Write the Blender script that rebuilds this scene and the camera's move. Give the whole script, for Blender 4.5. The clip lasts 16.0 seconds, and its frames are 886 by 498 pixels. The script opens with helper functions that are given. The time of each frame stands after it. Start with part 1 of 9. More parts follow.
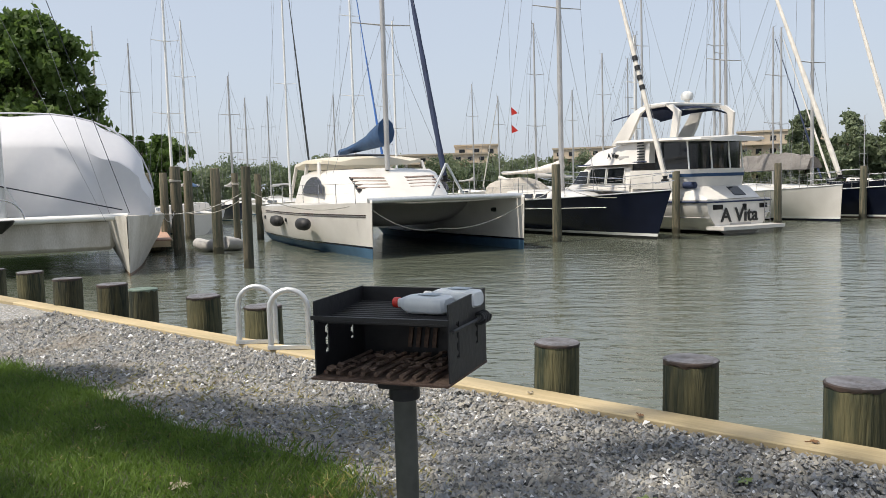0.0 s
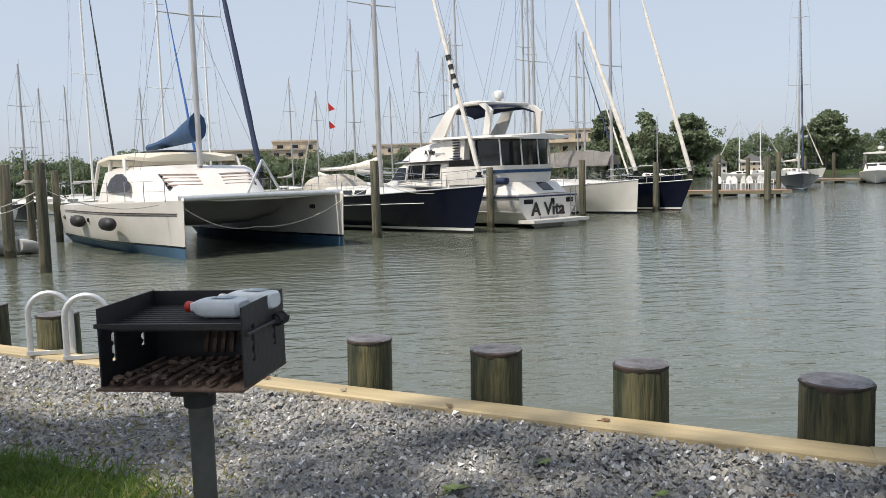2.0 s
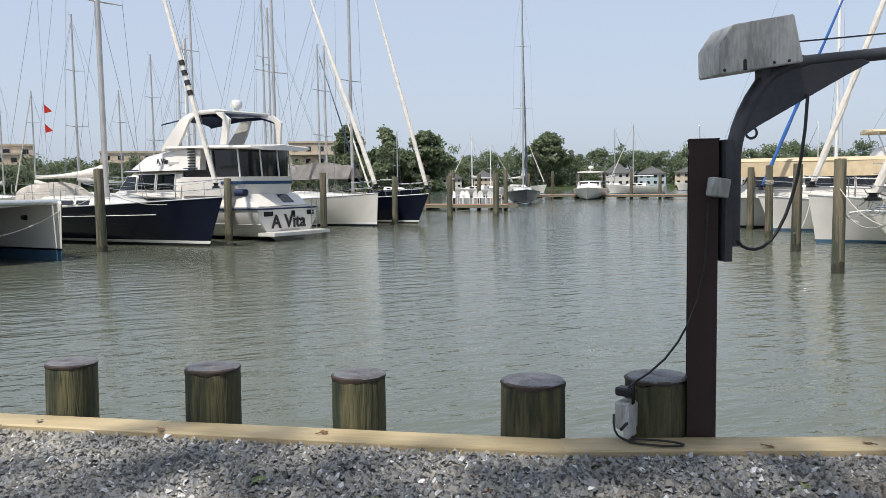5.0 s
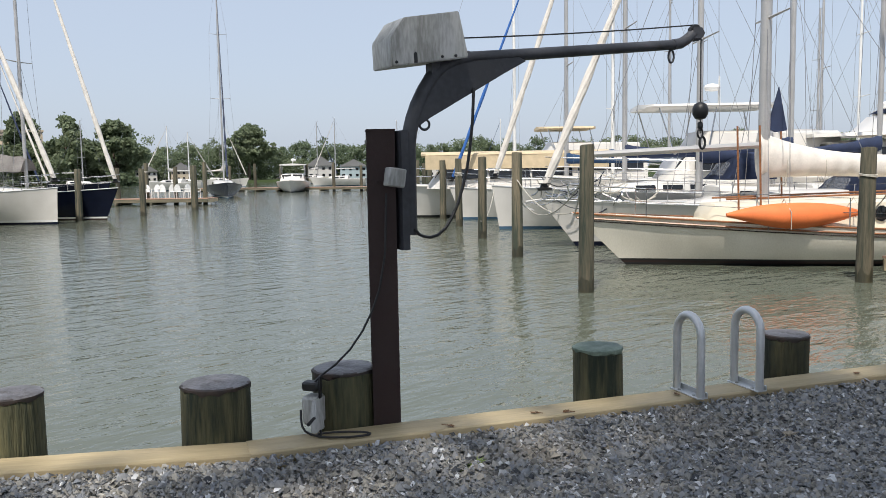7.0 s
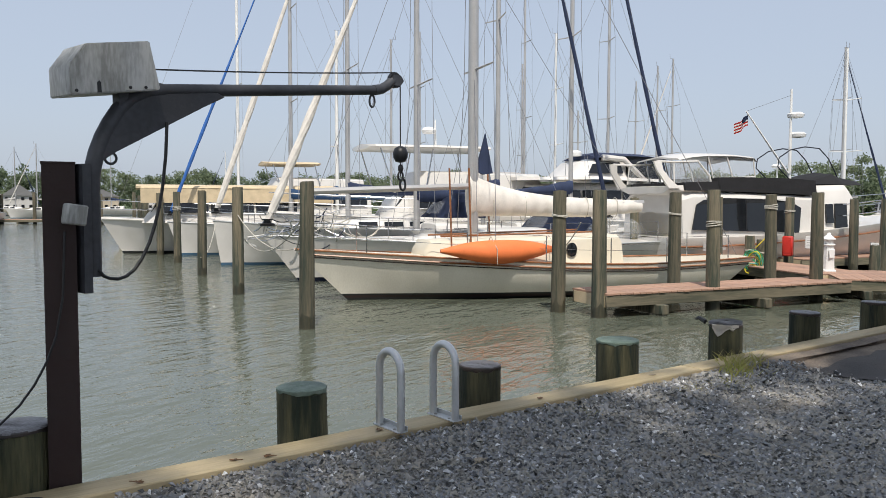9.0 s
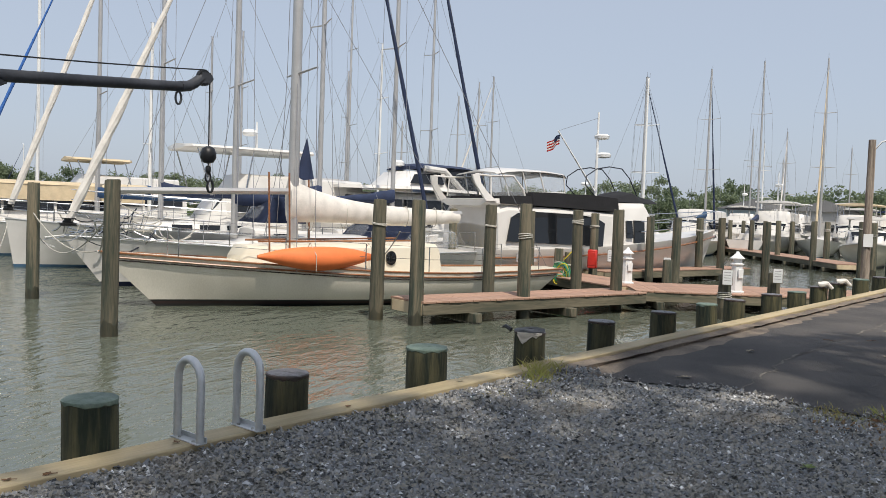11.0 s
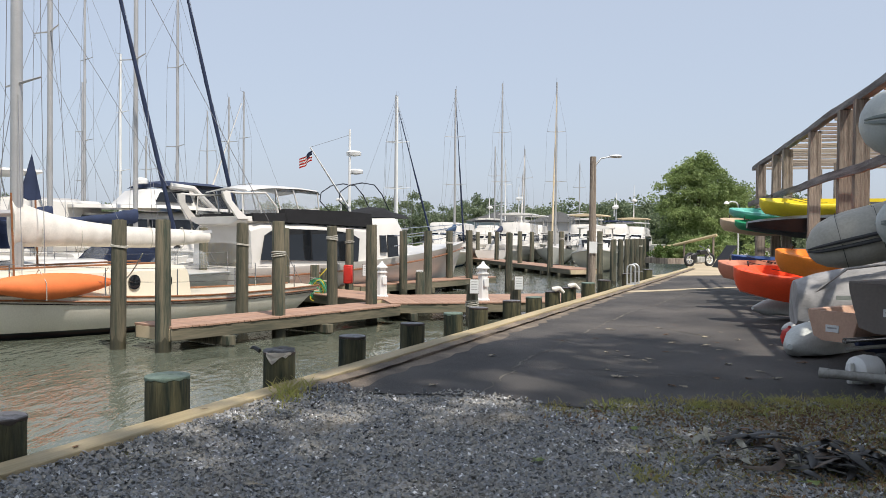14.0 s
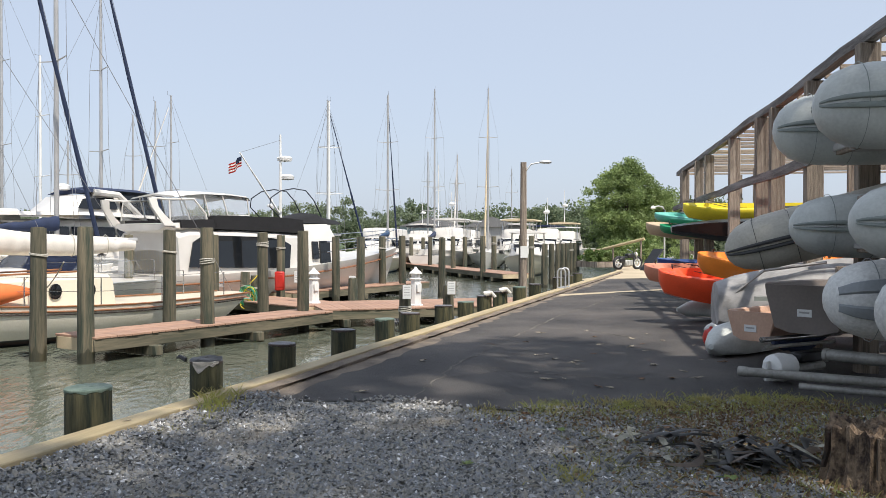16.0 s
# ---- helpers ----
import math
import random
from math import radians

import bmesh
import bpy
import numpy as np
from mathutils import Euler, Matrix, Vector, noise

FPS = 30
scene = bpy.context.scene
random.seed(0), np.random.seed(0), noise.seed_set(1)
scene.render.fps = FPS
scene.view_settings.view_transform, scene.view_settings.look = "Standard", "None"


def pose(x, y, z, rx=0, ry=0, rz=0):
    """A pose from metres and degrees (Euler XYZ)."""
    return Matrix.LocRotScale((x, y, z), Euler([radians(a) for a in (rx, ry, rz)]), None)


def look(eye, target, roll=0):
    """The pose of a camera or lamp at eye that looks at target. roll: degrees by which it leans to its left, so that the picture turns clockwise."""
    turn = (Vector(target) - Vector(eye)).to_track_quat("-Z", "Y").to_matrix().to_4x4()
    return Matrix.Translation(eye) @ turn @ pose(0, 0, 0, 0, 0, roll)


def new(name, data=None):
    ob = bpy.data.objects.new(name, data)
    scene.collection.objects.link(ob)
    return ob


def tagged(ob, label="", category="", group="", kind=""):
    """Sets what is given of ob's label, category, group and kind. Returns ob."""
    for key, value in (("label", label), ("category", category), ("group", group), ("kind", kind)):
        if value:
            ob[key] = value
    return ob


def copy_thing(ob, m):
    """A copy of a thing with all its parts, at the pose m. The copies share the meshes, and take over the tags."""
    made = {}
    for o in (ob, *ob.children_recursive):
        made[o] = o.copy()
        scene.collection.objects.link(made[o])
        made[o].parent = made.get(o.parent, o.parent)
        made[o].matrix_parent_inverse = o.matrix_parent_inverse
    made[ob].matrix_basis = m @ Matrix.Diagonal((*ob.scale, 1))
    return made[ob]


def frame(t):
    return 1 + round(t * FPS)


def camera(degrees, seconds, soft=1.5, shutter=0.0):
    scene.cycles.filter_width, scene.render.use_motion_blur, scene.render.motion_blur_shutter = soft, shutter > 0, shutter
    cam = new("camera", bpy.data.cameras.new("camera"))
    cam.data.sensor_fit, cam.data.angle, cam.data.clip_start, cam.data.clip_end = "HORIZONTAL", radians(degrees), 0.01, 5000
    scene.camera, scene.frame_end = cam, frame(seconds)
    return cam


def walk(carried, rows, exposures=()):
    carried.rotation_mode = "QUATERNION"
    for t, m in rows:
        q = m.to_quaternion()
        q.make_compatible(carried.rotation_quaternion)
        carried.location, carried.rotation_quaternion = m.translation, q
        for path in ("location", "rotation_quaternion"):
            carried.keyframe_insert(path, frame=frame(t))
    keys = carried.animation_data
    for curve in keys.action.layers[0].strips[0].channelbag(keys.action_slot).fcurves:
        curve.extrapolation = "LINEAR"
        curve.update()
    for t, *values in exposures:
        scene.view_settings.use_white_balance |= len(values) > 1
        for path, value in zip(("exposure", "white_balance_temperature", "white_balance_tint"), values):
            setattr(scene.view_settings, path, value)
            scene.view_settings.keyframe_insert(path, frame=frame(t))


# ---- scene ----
cam = camera(57.0, 16.0, 0.7)
PATH = [
    (0, (0.585, -0.049, 1.261), (0.383, 1.934, 1.104), -1.7),
    (0.5, (0.6, -0.049, 1.261), (0.5, 1.941, 1.084), -1.9),
    (1, (0.615, -0.051, 1.264), (0.628, 1.94, 1.075), -2.0),
    (1.5, (0.635, -0.06, 1.266), (0.752, 1.928, 1.081), -2.1),
    (2, (0.651, -0.064, 1.268), (0.882, 1.914, 1.088), -1.9),
    (2.5, (0.671, -0.07, 1.271), (1.003, 1.894, 1.094), -2.0),
    (3, (0.692, -0.074, 1.277), (1.118, 1.873, 1.11), -1.9),
    (5.5, (0.811, -0.087, 1.263), (1.775, 1.657, 1.092), -0.6),
    (6, (0.85, -0.078, 1.262), (1.97, 1.569, 1.082), -0.5),
    (6.5, (0.908, -0.057, 1.255), (2.185, 1.471, 1.06), -1.0),
    (7, (0.939, -0.056, 1.252), (2.347, 1.352, 1.058), -1.0),
    (7.5, (0.982, -0.069, 1.257), (2.508, 1.212, 1.084), -0.4),
    (8, (1.0, -0.092, 1.263), (2.634, 1.052, 1.116), -0.2),
    (8.5, (1.022, -0.123, 1.267), (2.751, 0.874, 1.135), -0.1),
    (9, (1.03, -0.15, 1.271), (2.824, 0.726, 1.158), 0.1),
    (11.5, (1.07, -0.226, 1.269), (3.032, 0.153, 1.189), 1.9),
    (12, (1.071, -0.245, 1.272), (3.049, 0.044, 1.203), 1.3),
    (12.5, (1.068, -0.266, 1.275), (3.058, -0.074, 1.221), 0.9),
    (13, (1.067, -0.283, 1.277), (3.065, -0.217, 1.229), 0.9),
    (13.5, (1.076, -0.288, 1.275), (3.075, -0.319, 1.234), 0.9),
    (14, (1.075, -0.311, 1.28), (3.072, -0.421, 1.246), 0.5),
    (14.5, (1.053, -0.327, 1.279), (3.044, -0.512, 1.248), 0.5),
    (15, (1.064, -0.326, 1.276), (3.051, -0.551, 1.246), 0.6),
    (15.5, (1.054, -0.326, 1.276), (3.04, -0.558, 1.247), 0.2),
    (16, (1.047, -0.344, 1.282), (3.028, -0.615, 1.262), 0.1),
]
EXPOSURES = [(0, 0.38, 6900, 10), (3, 0.36, 6700, 10), (5.5, 0.33, 6550, 10), (7, 0.33, 6600, 10), (9, 0.2, 6650, 10), (11.5, 0.14, 6700, 10), (13, 0.2, 6650, 10), (14.5, 0.37, 6650, 10), (16, 0.45, 6650, 10)]
walk(cam, [(t, look(eye, aim, roll)) for t, eye, aim, roll in PATH], EXPOSURES)


# ---- world, sun, exposure ----
SUN_FROM = Vector((-0.44, -0.25, 0.862)).normalized()
world = bpy.data.worlds.new("world")
scene.world = world
world.use_nodes = True
wn = world.node_tree.nodes
sky = wn.new("ShaderNodeTexSky")
sky.sky_type, sky.sun_disc = "NISHITA", False
sky.sun_elevation = math.asin(SUN_FROM.z)
sky.sun_rotation = math.atan2(SUN_FROM.x, SUN_FROM.y)
sky.air_density, sky.dust_density, sky.ozone_density = 1.0, 2.5, 2.0
wn["Background"].inputs["Strength"].default_value = 0.12
haze = wn.new("ShaderNodeMix")
haze.data_type = "RGBA"
haze.inputs[0].default_value, haze.inputs[7].default_value = 0.72, (4.08, 4.66, 5.68, 1)
world.node_tree.links.new(sky.outputs[0], haze.inputs[6])
world.node_tree.links.new(haze.outputs[2], wn["Background"].inputs["Color"])
sun = new("sun", bpy.data.lights.new("sun", "SUN"))
sun.data.energy, sun.data.angle, sun.data.color = 3.8, radians(1.0), (1.0, 0.95, 0.87)
sun.matrix_world = look(SUN_FROM * 50, (0, 0, 0))


# ---- mesh tools ----
WATER = -0.85


def mat(name, colour, vary=0.15, size=3.0, rough=0.6, metal=0.0, bump=0.15, grain=40.0, rand=0.0, stretch=(1, 1, 1), second=None, coat=0.0, world_space=False):
    """A painted or natural surface: broad stains, fine grain and a little relief."""
    m = bpy.data.materials.new(name)
    m.use_nodes = True
    t, ln = m.node_tree, m.node_tree.links.new
    b = t.nodes["Principled BSDF"]
    b.inputs["Roughness"].default_value, b.inputs["Metallic"].default_value = rough, metal
    b.inputs["Coat Weight"].default_value = coat
    c = t.nodes.new("ShaderNodeTexCoord")
    g = t.nodes.new("ShaderNodeNewGeometry")
    mp = t.nodes.new("ShaderNodeMapping")
    mp.inputs["Scale"].default_value = stretch
    ln(g.outputs["Position"] if world_space else c.outputs["Object"], mp.inputs["Vector"])
    broad, fine = t.nodes.new("ShaderNodeTexNoise"), t.nodes.new("ShaderNodeTexNoise")
    broad.inputs["Scale"].default_value, broad.inputs["Detail"].default_value = size, 5
    fine.inputs["Scale"].default_value, fine.inputs["Detail"].default_value = grain, 3
    ln(mp.outputs[0], broad.inputs["Vector"]), ln(mp.outputs[0], fine.inputs["Vector"])
    mix = t.nodes.new("ShaderNodeMix")
    mix.data_type = "RGBA"
    other = second or tuple(v * (1 - 2 * vary) for v in colour)
    mix.inputs[6].default_value, mix.inputs[7].default_value = (*colour, 1), (*other, 1)
    add = t.nodes.new("ShaderNodeMath")
    add.operation = "MULTIPLY_ADD"
    ln(fine.outputs["Fac"], add.inputs[0])
    add.inputs[1].default_value = 0.5
    ln(broad.outputs["Fac"], add.inputs[2])
    rng = t.nodes.new("ShaderNodeMapRange")
    rng.inputs["From Min"].default_value, rng.inputs["From Max"].default_value = 0.57, 0.93
    ln(add.outputs[0], rng.inputs["Value"]), ln(rng.outputs[0], mix.inputs[0])
    col = mix.outputs[2]
    if rand:
        info, hsv, r2 = t.nodes.new("ShaderNodeObjectInfo"), t.nodes.new("ShaderNodeHueSaturation"), t.nodes.new("ShaderNodeMapRange")
        r2.inputs["To Min"].default_value, r2.inputs["To Max"].default_value = 1 - rand, 1 + rand
        ln(info.outputs["Random"], r2.inputs["Value"]), ln(r2.outputs[0], hsv.inputs["Value"]), ln(col, hsv.inputs["Color"])
        col = hsv.outputs[0]
    ln(col, b.inputs["Base Color"])
    if bump:
        bp = t.nodes.new("ShaderNodeBump")
        bp.inputs["Strength"].default_value, bp.inputs["Distance"].default_value = bump, 0.01
        ln(fine.outputs["Fac"], bp.inputs["Height"]), ln(bp.outputs[0], b.inputs["Normal"])
    return m


def finish(bm, smooth=True, angle=40):
    bmesh.ops.recalc_face_normals(bm, faces=bm.faces)
    for f in bm.faces:
        f.smooth = smooth
    lim = radians(angle)
    for e in bm.edges:
        e.smooth = e.calc_face_angle(0) < lim
    return bm


def part(name, bm, material, parent=None, label="", smooth=True):
    """Links bm as one mesh object under parent. material: one, or a list for the faces' material indices."""
    finish(bm, smooth)
    me = bpy.data.meshes.new(name)
    bm.to_mesh(me)
    bm.free()
    for m in (material if isinstance(material, (list, tuple)) else [material]):
        me.materials.append(m)
    ob = new(name, me)
    ob.parent = parent
    return tagged(ob, label)


def thing(name, m, label, category, group="", kind=""):
    ob = new(name)
    ob.empty_display_size = 0.2
    ob.matrix_world = m
    return tagged(ob, label, category, group, kind)


def again(ob, parent, m=None, name=None):
    """Another object on the same mesh."""
    o = new(name or ob.name.split(".")[0], ob.data)
    o.parent = parent
    if m is not None:
        o.matrix_basis = m
    return o


def box(bm, lo, hi, bevel=0.0, m=None, mi=0):
    x0, y0, z0 = lo
    x1, y1, z1 = hi
    v = [bm.verts.new((x, y, z)) for z in (z0, z1) for x, y in ((x0, y0), (x1, y0), (x1, y1), (x0, y1))]
    fs = [bm.faces.new([v[i] for i in q]) for q in ((3, 2, 1, 0), (4, 5, 6, 7), (0, 1, 5, 4), (1, 2, 6, 5), (2, 3, 7, 6), (3, 0, 4, 7))]
    for f in fs:
        f.material_index = mi
    if bevel:
        es = list({e for f in fs for e in f.edges})
        r = bmesh.ops.bevel(bm, geom=es, offset=bevel, segments=1, affect="EDGES")
        v = list({x for f in r["faces"] for x in f.verts} | {x for x in v if x.is_valid})
    if m is not None:
        bmesh.ops.transform(bm, matrix=m, verts=v)
    return v


def rings(bm, rows, closed=True, cap=(True, True), mi=None):
    """Skins rows of points; each row has the same number of points. mi: material index for each strip between points."""
    vs = [[bm.verts.new(p) for p in row] for row in rows]
    n = len(vs[0])
    for a, b in zip(vs, vs[1:]):
        for i in range(n if closed else n - 1):
            j = (i + 1) % n
            try:
                f = bm.faces.new((a[i], a[j], b[j], b[i]))
            except ValueError:
                continue
            if mi:
                f.material_index = mi[i]
    for k, row in ((0, vs[0]), (1, vs[-1])):
        if cap[k] and n > 2:
            try:
                f = bm.faces.new(row)
                if mi:
                    f.material_index = mi[0]
            except ValueError:
                pass
    return vs


def tube(bm, pts, r, n=8, r2=None, cap=True):
    """A round bar along pts, tapering from r to r2."""
    pts = [Vector(p) for p in pts]
    r2 = r if r2 is None else r2
    rows, up = [], None
    for i, p in enumerate(pts):
        d = (pts[min(i + 1, len(pts) - 1)] - pts[max(i - 1, 0)]).normalized()
        if up is None:
            up = d.orthogonal().normalized()
        side = d.cross(up).normalized()
        up = side.cross(d).normalized()
        k = r + (r2 - r) * i / max(1, len(pts) - 1)
        rows.append([p + (side * math.cos(a) + up * math.sin(a)) * k for a in (2 * math.pi * j / n for j in range(n))])
    rings(bm, rows, cap=(cap, cap))


def arc(p0, p1, sag, n=10):
    """Points of a hanging line."""
    p0, p1 = Vector(p0), Vector(p1)
    return [p0.lerp(p1, i / n) - Vector((0, 0, 4 * sag * (i / n) * (1 - i / n))) for i in range(n + 1)]


def slab(bm, outline, z0, z1, mi=0):
    """A plate with the given outline."""
    rings(bm, [[(x, y, z0) for x, y in outline], [(x, y, z1) for x, y in outline]], mi=[mi] * len(outline))


def lathe(bm, prof, n=16, at=(0, 0, 0), squash=1.0):
    rings(bm, [[(at[0] + r * math.cos(a), at[1] + r * squash * math.sin(a), at[2] + z) for a in (2 * math.pi * i / n for i in range(n))] for r, z in prof])


def heading(p, way, z=0.0):
    """A pose at p whose x axis points along way."""
    return pose(p[0], p[1], z, 0, 0, math.degrees(math.atan2(way[1], way[0])))


def big_mesh(name, verts, faces, material, label, category, smooth=False):
    me = bpy.data.meshes.new(name)
    me.from_pydata(verts, [], faces)
    me.materials.append(material)
    if smooth:
        me.polygons.foreach_set("use_smooth", [True] * len(me.polygons))
    return tagged(new(name, me), label, category, "", "stuff")


# ---- materials ----
M_ASPHALT = mat("asphalt", (0.102, 0.091, 0.083), 0.2, 0.7, 0.85, bump=1.2, grain=80, second=(0.034, 0.032, 0.032))
M_DUSTEDGE = mat("dusty_asphalt_edge", (0.25, 0.2, 0.15), 0.2, 2.5, 0.95, bump=0.8, grain=60, second=(0.1, 0.082, 0.068))
M_SAND = mat("pale_concrete", (0.5, 0.41, 0.28), 0.1, 0.8, 0.85, grain=30)
M_EARTH = mat("soil", (0.13, 0.1, 0.065), 0.2, 3, 0.95, bump=0.5, grain=50)
M_TURF = mat("turf", (0.05, 0.075, 0.018), 0.2, 6, 0.95, bump=0.6, grain=90, second=(0.03, 0.035, 0.014))
M_GRASS = mat("grass_blade", (0.17, 0.265, 0.05), 0.2, 1.6, 0.6, bump=0, second=(0.085, 0.15, 0.028))
M_NEWWOOD = mat("new_treated_pine", (0.5, 0.4, 0.24), 0.12, 2.5, 0.65, bump=0.2, grain=30, rand=0.1, stretch=(0.25, 3, 3), second=(0.36, 0.29, 0.17))
M_PILE = mat("weathered_pile", (0.165, 0.138, 0.093), 0.2, 5.5, 0.9, bump=1.2, grain=34, rand=0.22, stretch=(2.2, 2.2, 0.14), second=(0.04, 0.05, 0.036))
M_BOLLARD = mat("bollard_wood", (0.105, 0.096, 0.048), 0.2, 6, 0.85, bump=1.4, grain=30, rand=0.3, stretch=(2.2, 2.2, 0.22), second=(0.01, 0.018, 0.01))
M_PILEWET = mat("wet_pile_foot", (0.075, 0.066, 0.04), 0.3, 5, 0.5, bump=0.5, stretch=(2, 2, 0.2), second=(0.03, 0.032, 0.022))
M_STRINGER = mat("dock_stringer", (0.2, 0.17, 0.115), 0.2, 3, 0.85, bump=0.4, grain=20, rand=0.15, stretch=(0.2, 2, 2), second=(0.08, 0.08, 0.055))
M_CAPDARK = mat("tarred_cap", (0.17, 0.165, 0.175), 0.2, 14, 0.42, bump=0.5, grain=60, second=(0.07, 0.062, 0.06))
M_TARRIM = mat("tar_rim", (0.05, 0.032, 0.024), 0.2, 14, 0.6, bump=0.4, second=(0.02, 0.016, 0.014))
M_CAPGREEN = mat("green_cap", (0.16, 0.21, 0.17), 0.15, 14, 0.6, bump=0.5, grain=60, second=(0.08, 0.12, 0.095))
M_WETWOOD = mat("wet_dark_wood", (0.028, 0.026, 0.02), 0.3, 6, 0.4, bump=0.3)
M_DECK = mat("deck_boards", (0.42, 0.25, 0.17), 0.15, 2, 0.75, bump=0.2, grain=30, rand=0.12, second=(0.3, 0.19, 0.14))
M_GREYWOOD = mat("grey_weathered_timber", (0.36, 0.3, 0.24), 0.2, 5, 0.85, bump=0.9, grain=40, rand=0.2, stretch=(3.5, 3.5, 0.22), second=(0.13, 0.1, 0.078))
M_BATTEN = mat("pale_weathered_batten", (0.42, 0.35, 0.28), 0.2, 4, 0.9, bump=0.6, grain=40, rand=0.2, stretch=(4, 0.25, 4), second=(0.24, 0.19, 0.15))
M_RAILWOOD = mat("silvered_rail_timber", (0.27, 0.25, 0.235), 0.2, 4, 0.9, bump=1.0, grain=40, rand=0.1, stretch=(0.25, 4, 4), second=(0.1, 0.088, 0.08))
M_ALU = mat("aluminium", (0.68, 0.69, 0.69), 0.06, 8, 0.42, 0.7, bump=0.05)
M_STEEL = mat("stainless", (0.6, 0.6, 0.6), 0.05, 5, 0.25, 1.0, bump=0.0)
M_GEL = mat("white_gelcoat", (0.68, 0.655, 0.615), 0.06, 1.3, 0.3, bump=0.02, coat=0.3, second=(0.6, 0.575, 0.535))
M_GEL2 = mat("cream_gelcoat", (0.66, 0.6, 0.48), 0.06, 1.3, 0.35, bump=0.02, second=(0.64, 0.58, 0.46))
M_HULLCREAM = mat("chalky_cream_hull", (0.78, 0.73, 0.62), 0.1, 1.1, 0.45, bump=0.03, second=(0.66, 0.61, 0.51), stretch=(1, 1, 0.4))
M_NAVY = mat("navy_hull_paint", (0.008, 0.011, 0.025), 0.1, 2, 0.18, bump=0.0, coat=0.4)
M_NAVY.node_tree.nodes["Principled BSDF"].inputs["Specular IOR Level"].default_value = 0.2
M_NAVY.node_tree.nodes["Principled BSDF"].inputs["Coat Weight"].default_value = 0.05
M_BLUE = mat("blue_bottom_paint", (0.05, 0.12, 0.2), 0.15, 2, 0.6)
M_BLACK = mat("black_paint", (0.015, 0.015, 0.016), 0.2, 4, 0.45)
M_RUBBER = mat("black_rubber", (0.025, 0.025, 0.027), 0.2, 6, 0.6)
M_TEAK = mat("varnished_teak", (0.32, 0.13, 0.05), 0.2, 5, 0.35, stretch=(0.4, 3, 3), coat=0.4)
M_CANVAS = mat("navy_canvas", (0.022, 0.036, 0.085), 0.15, 3, 0.85, bump=0.3)
M_BLUECANVAS = mat("blue_canvas", (0.024, 0.07, 0.16), 0.15, 3, 0.85, bump=0.3)
M_WHITECANVAS = mat("white_sailcloth", (0.72, 0.68, 0.62), 0.1, 4, 0.8, bump=0.3)
M_TANCANVAS = mat("tan_canvas", (0.62, 0.5, 0.33), 0.1, 3, 0.85, bump=0.2)
M_GREYCANVAS = mat("grey_canvas", (0.42, 0.41, 0.4), 0.1, 3, 0.85, bump=0.3)
M_BLACKCLOTH = mat("black_canvas", (0.01, 0.01, 0.012), 0.2, 3, 0.95, bump=0.5, grain=14)
M_TENT = mat("faded_grey_tent", (0.36, 0.34, 0.325), 0.15, 2, 0.85, bump=0.4, grain=12)
M_WRAP = mat("shrink_wrap", (0.6, 0.6, 0.62), 0.04, 0.8, 0.35, bump=0.1, grain=6, second=(0.56, 0.56, 0.59))
M_DARKGLASS = mat("dark_glass", (0.012, 0.014, 0.017), 0.1, 2, 0.06, bump=0.0)
M_LOUVRE = mat("faded_brown_louvre", (0.42, 0.31, 0.26), 0.15, 6, 0.6, bump=0.1)
M_TINT = mat("smoky_tinted_acrylic", (0.07, 0.075, 0.095), 0.1, 2, 0.25, bump=0.0)
M_VINYL = mat("clear_vinyl", (0.6, 0.62, 0.63), 0.1, 3, 0.12, bump=0.03)
_t = M_VINYL.node_tree
_tr, _mx = _t.nodes.new("ShaderNodeBsdfTransparent"), _t.nodes.new("ShaderNodeMixShader")
_mx.inputs[0].default_value = 0.82
_t.links.new(_t.nodes["Principled BSDF"].outputs[0], _mx.inputs[1]), _t.links.new(_tr.outputs[0], _mx.inputs[2])
_t.links.new(_mx.outputs[0], _t.nodes["Material Output"].inputs["Surface"])
M_ORANGE = mat("orange_canvas", (0.82, 0.2, 0.055), 0.08, 3, 0.7, bump=0.1)
M_BRIGHTBLUE = mat("bright_blue_sailcloth", (0.03, 0.13, 0.42), 0.12, 3, 0.75, bump=0.2)
M_DARKSAIL = mat("blackish_sailcloth", (0.012, 0.017, 0.018), 0.12, 3, 0.8, bump=0.2)
M_BARKDARK = mat("dark_bark", (0.06, 0.036, 0.024), 0.2, 12, 0.95, bump=1.0, grain=60, second=(0.02, 0.014, 0.01))
M_ROPE = mat("rope", (0.55, 0.52, 0.45), 0.2, 30, 0.9)
M_DARKROPE = mat("dark_line", (0.03, 0.035, 0.05), 0.2, 30, 0.9)
M_WIRE = mat("rigging_wire", (0.3, 0.3, 0.31), 0.1, 10, 0.4, 0.6, bump=0)
M_MAST = mat("mast_alloy", (0.5, 0.49, 0.48), 0.08, 2, 0.4, 0.45, bump=0)
M_WHITEPAINT = mat("white_paint", (0.78, 0.78, 0.76), 0.05, 3, 0.4, bump=0.05)
M_RUST = mat("rusty_steel", (0.03, 0.014, 0.012), 0.2, 5, 0.75, bump=0.3, second=(0.03, 0.017, 0.015))
M_ASHRUST = mat("rust_and_ash", (0.115, 0.078, 0.058), 0.2, 25, 0.85, bump=0.4, grain=120, second=(0.06, 0.035, 0.026))
M_IRON = mat("sooty_steel", (0.018, 0.018, 0.02), 0.2, 7, 0.55, bump=0.2)
M_CRANE = mat("grey_black_paint", (0.05, 0.052, 0.06), 0.2, 5, 0.5, bump=0.15)
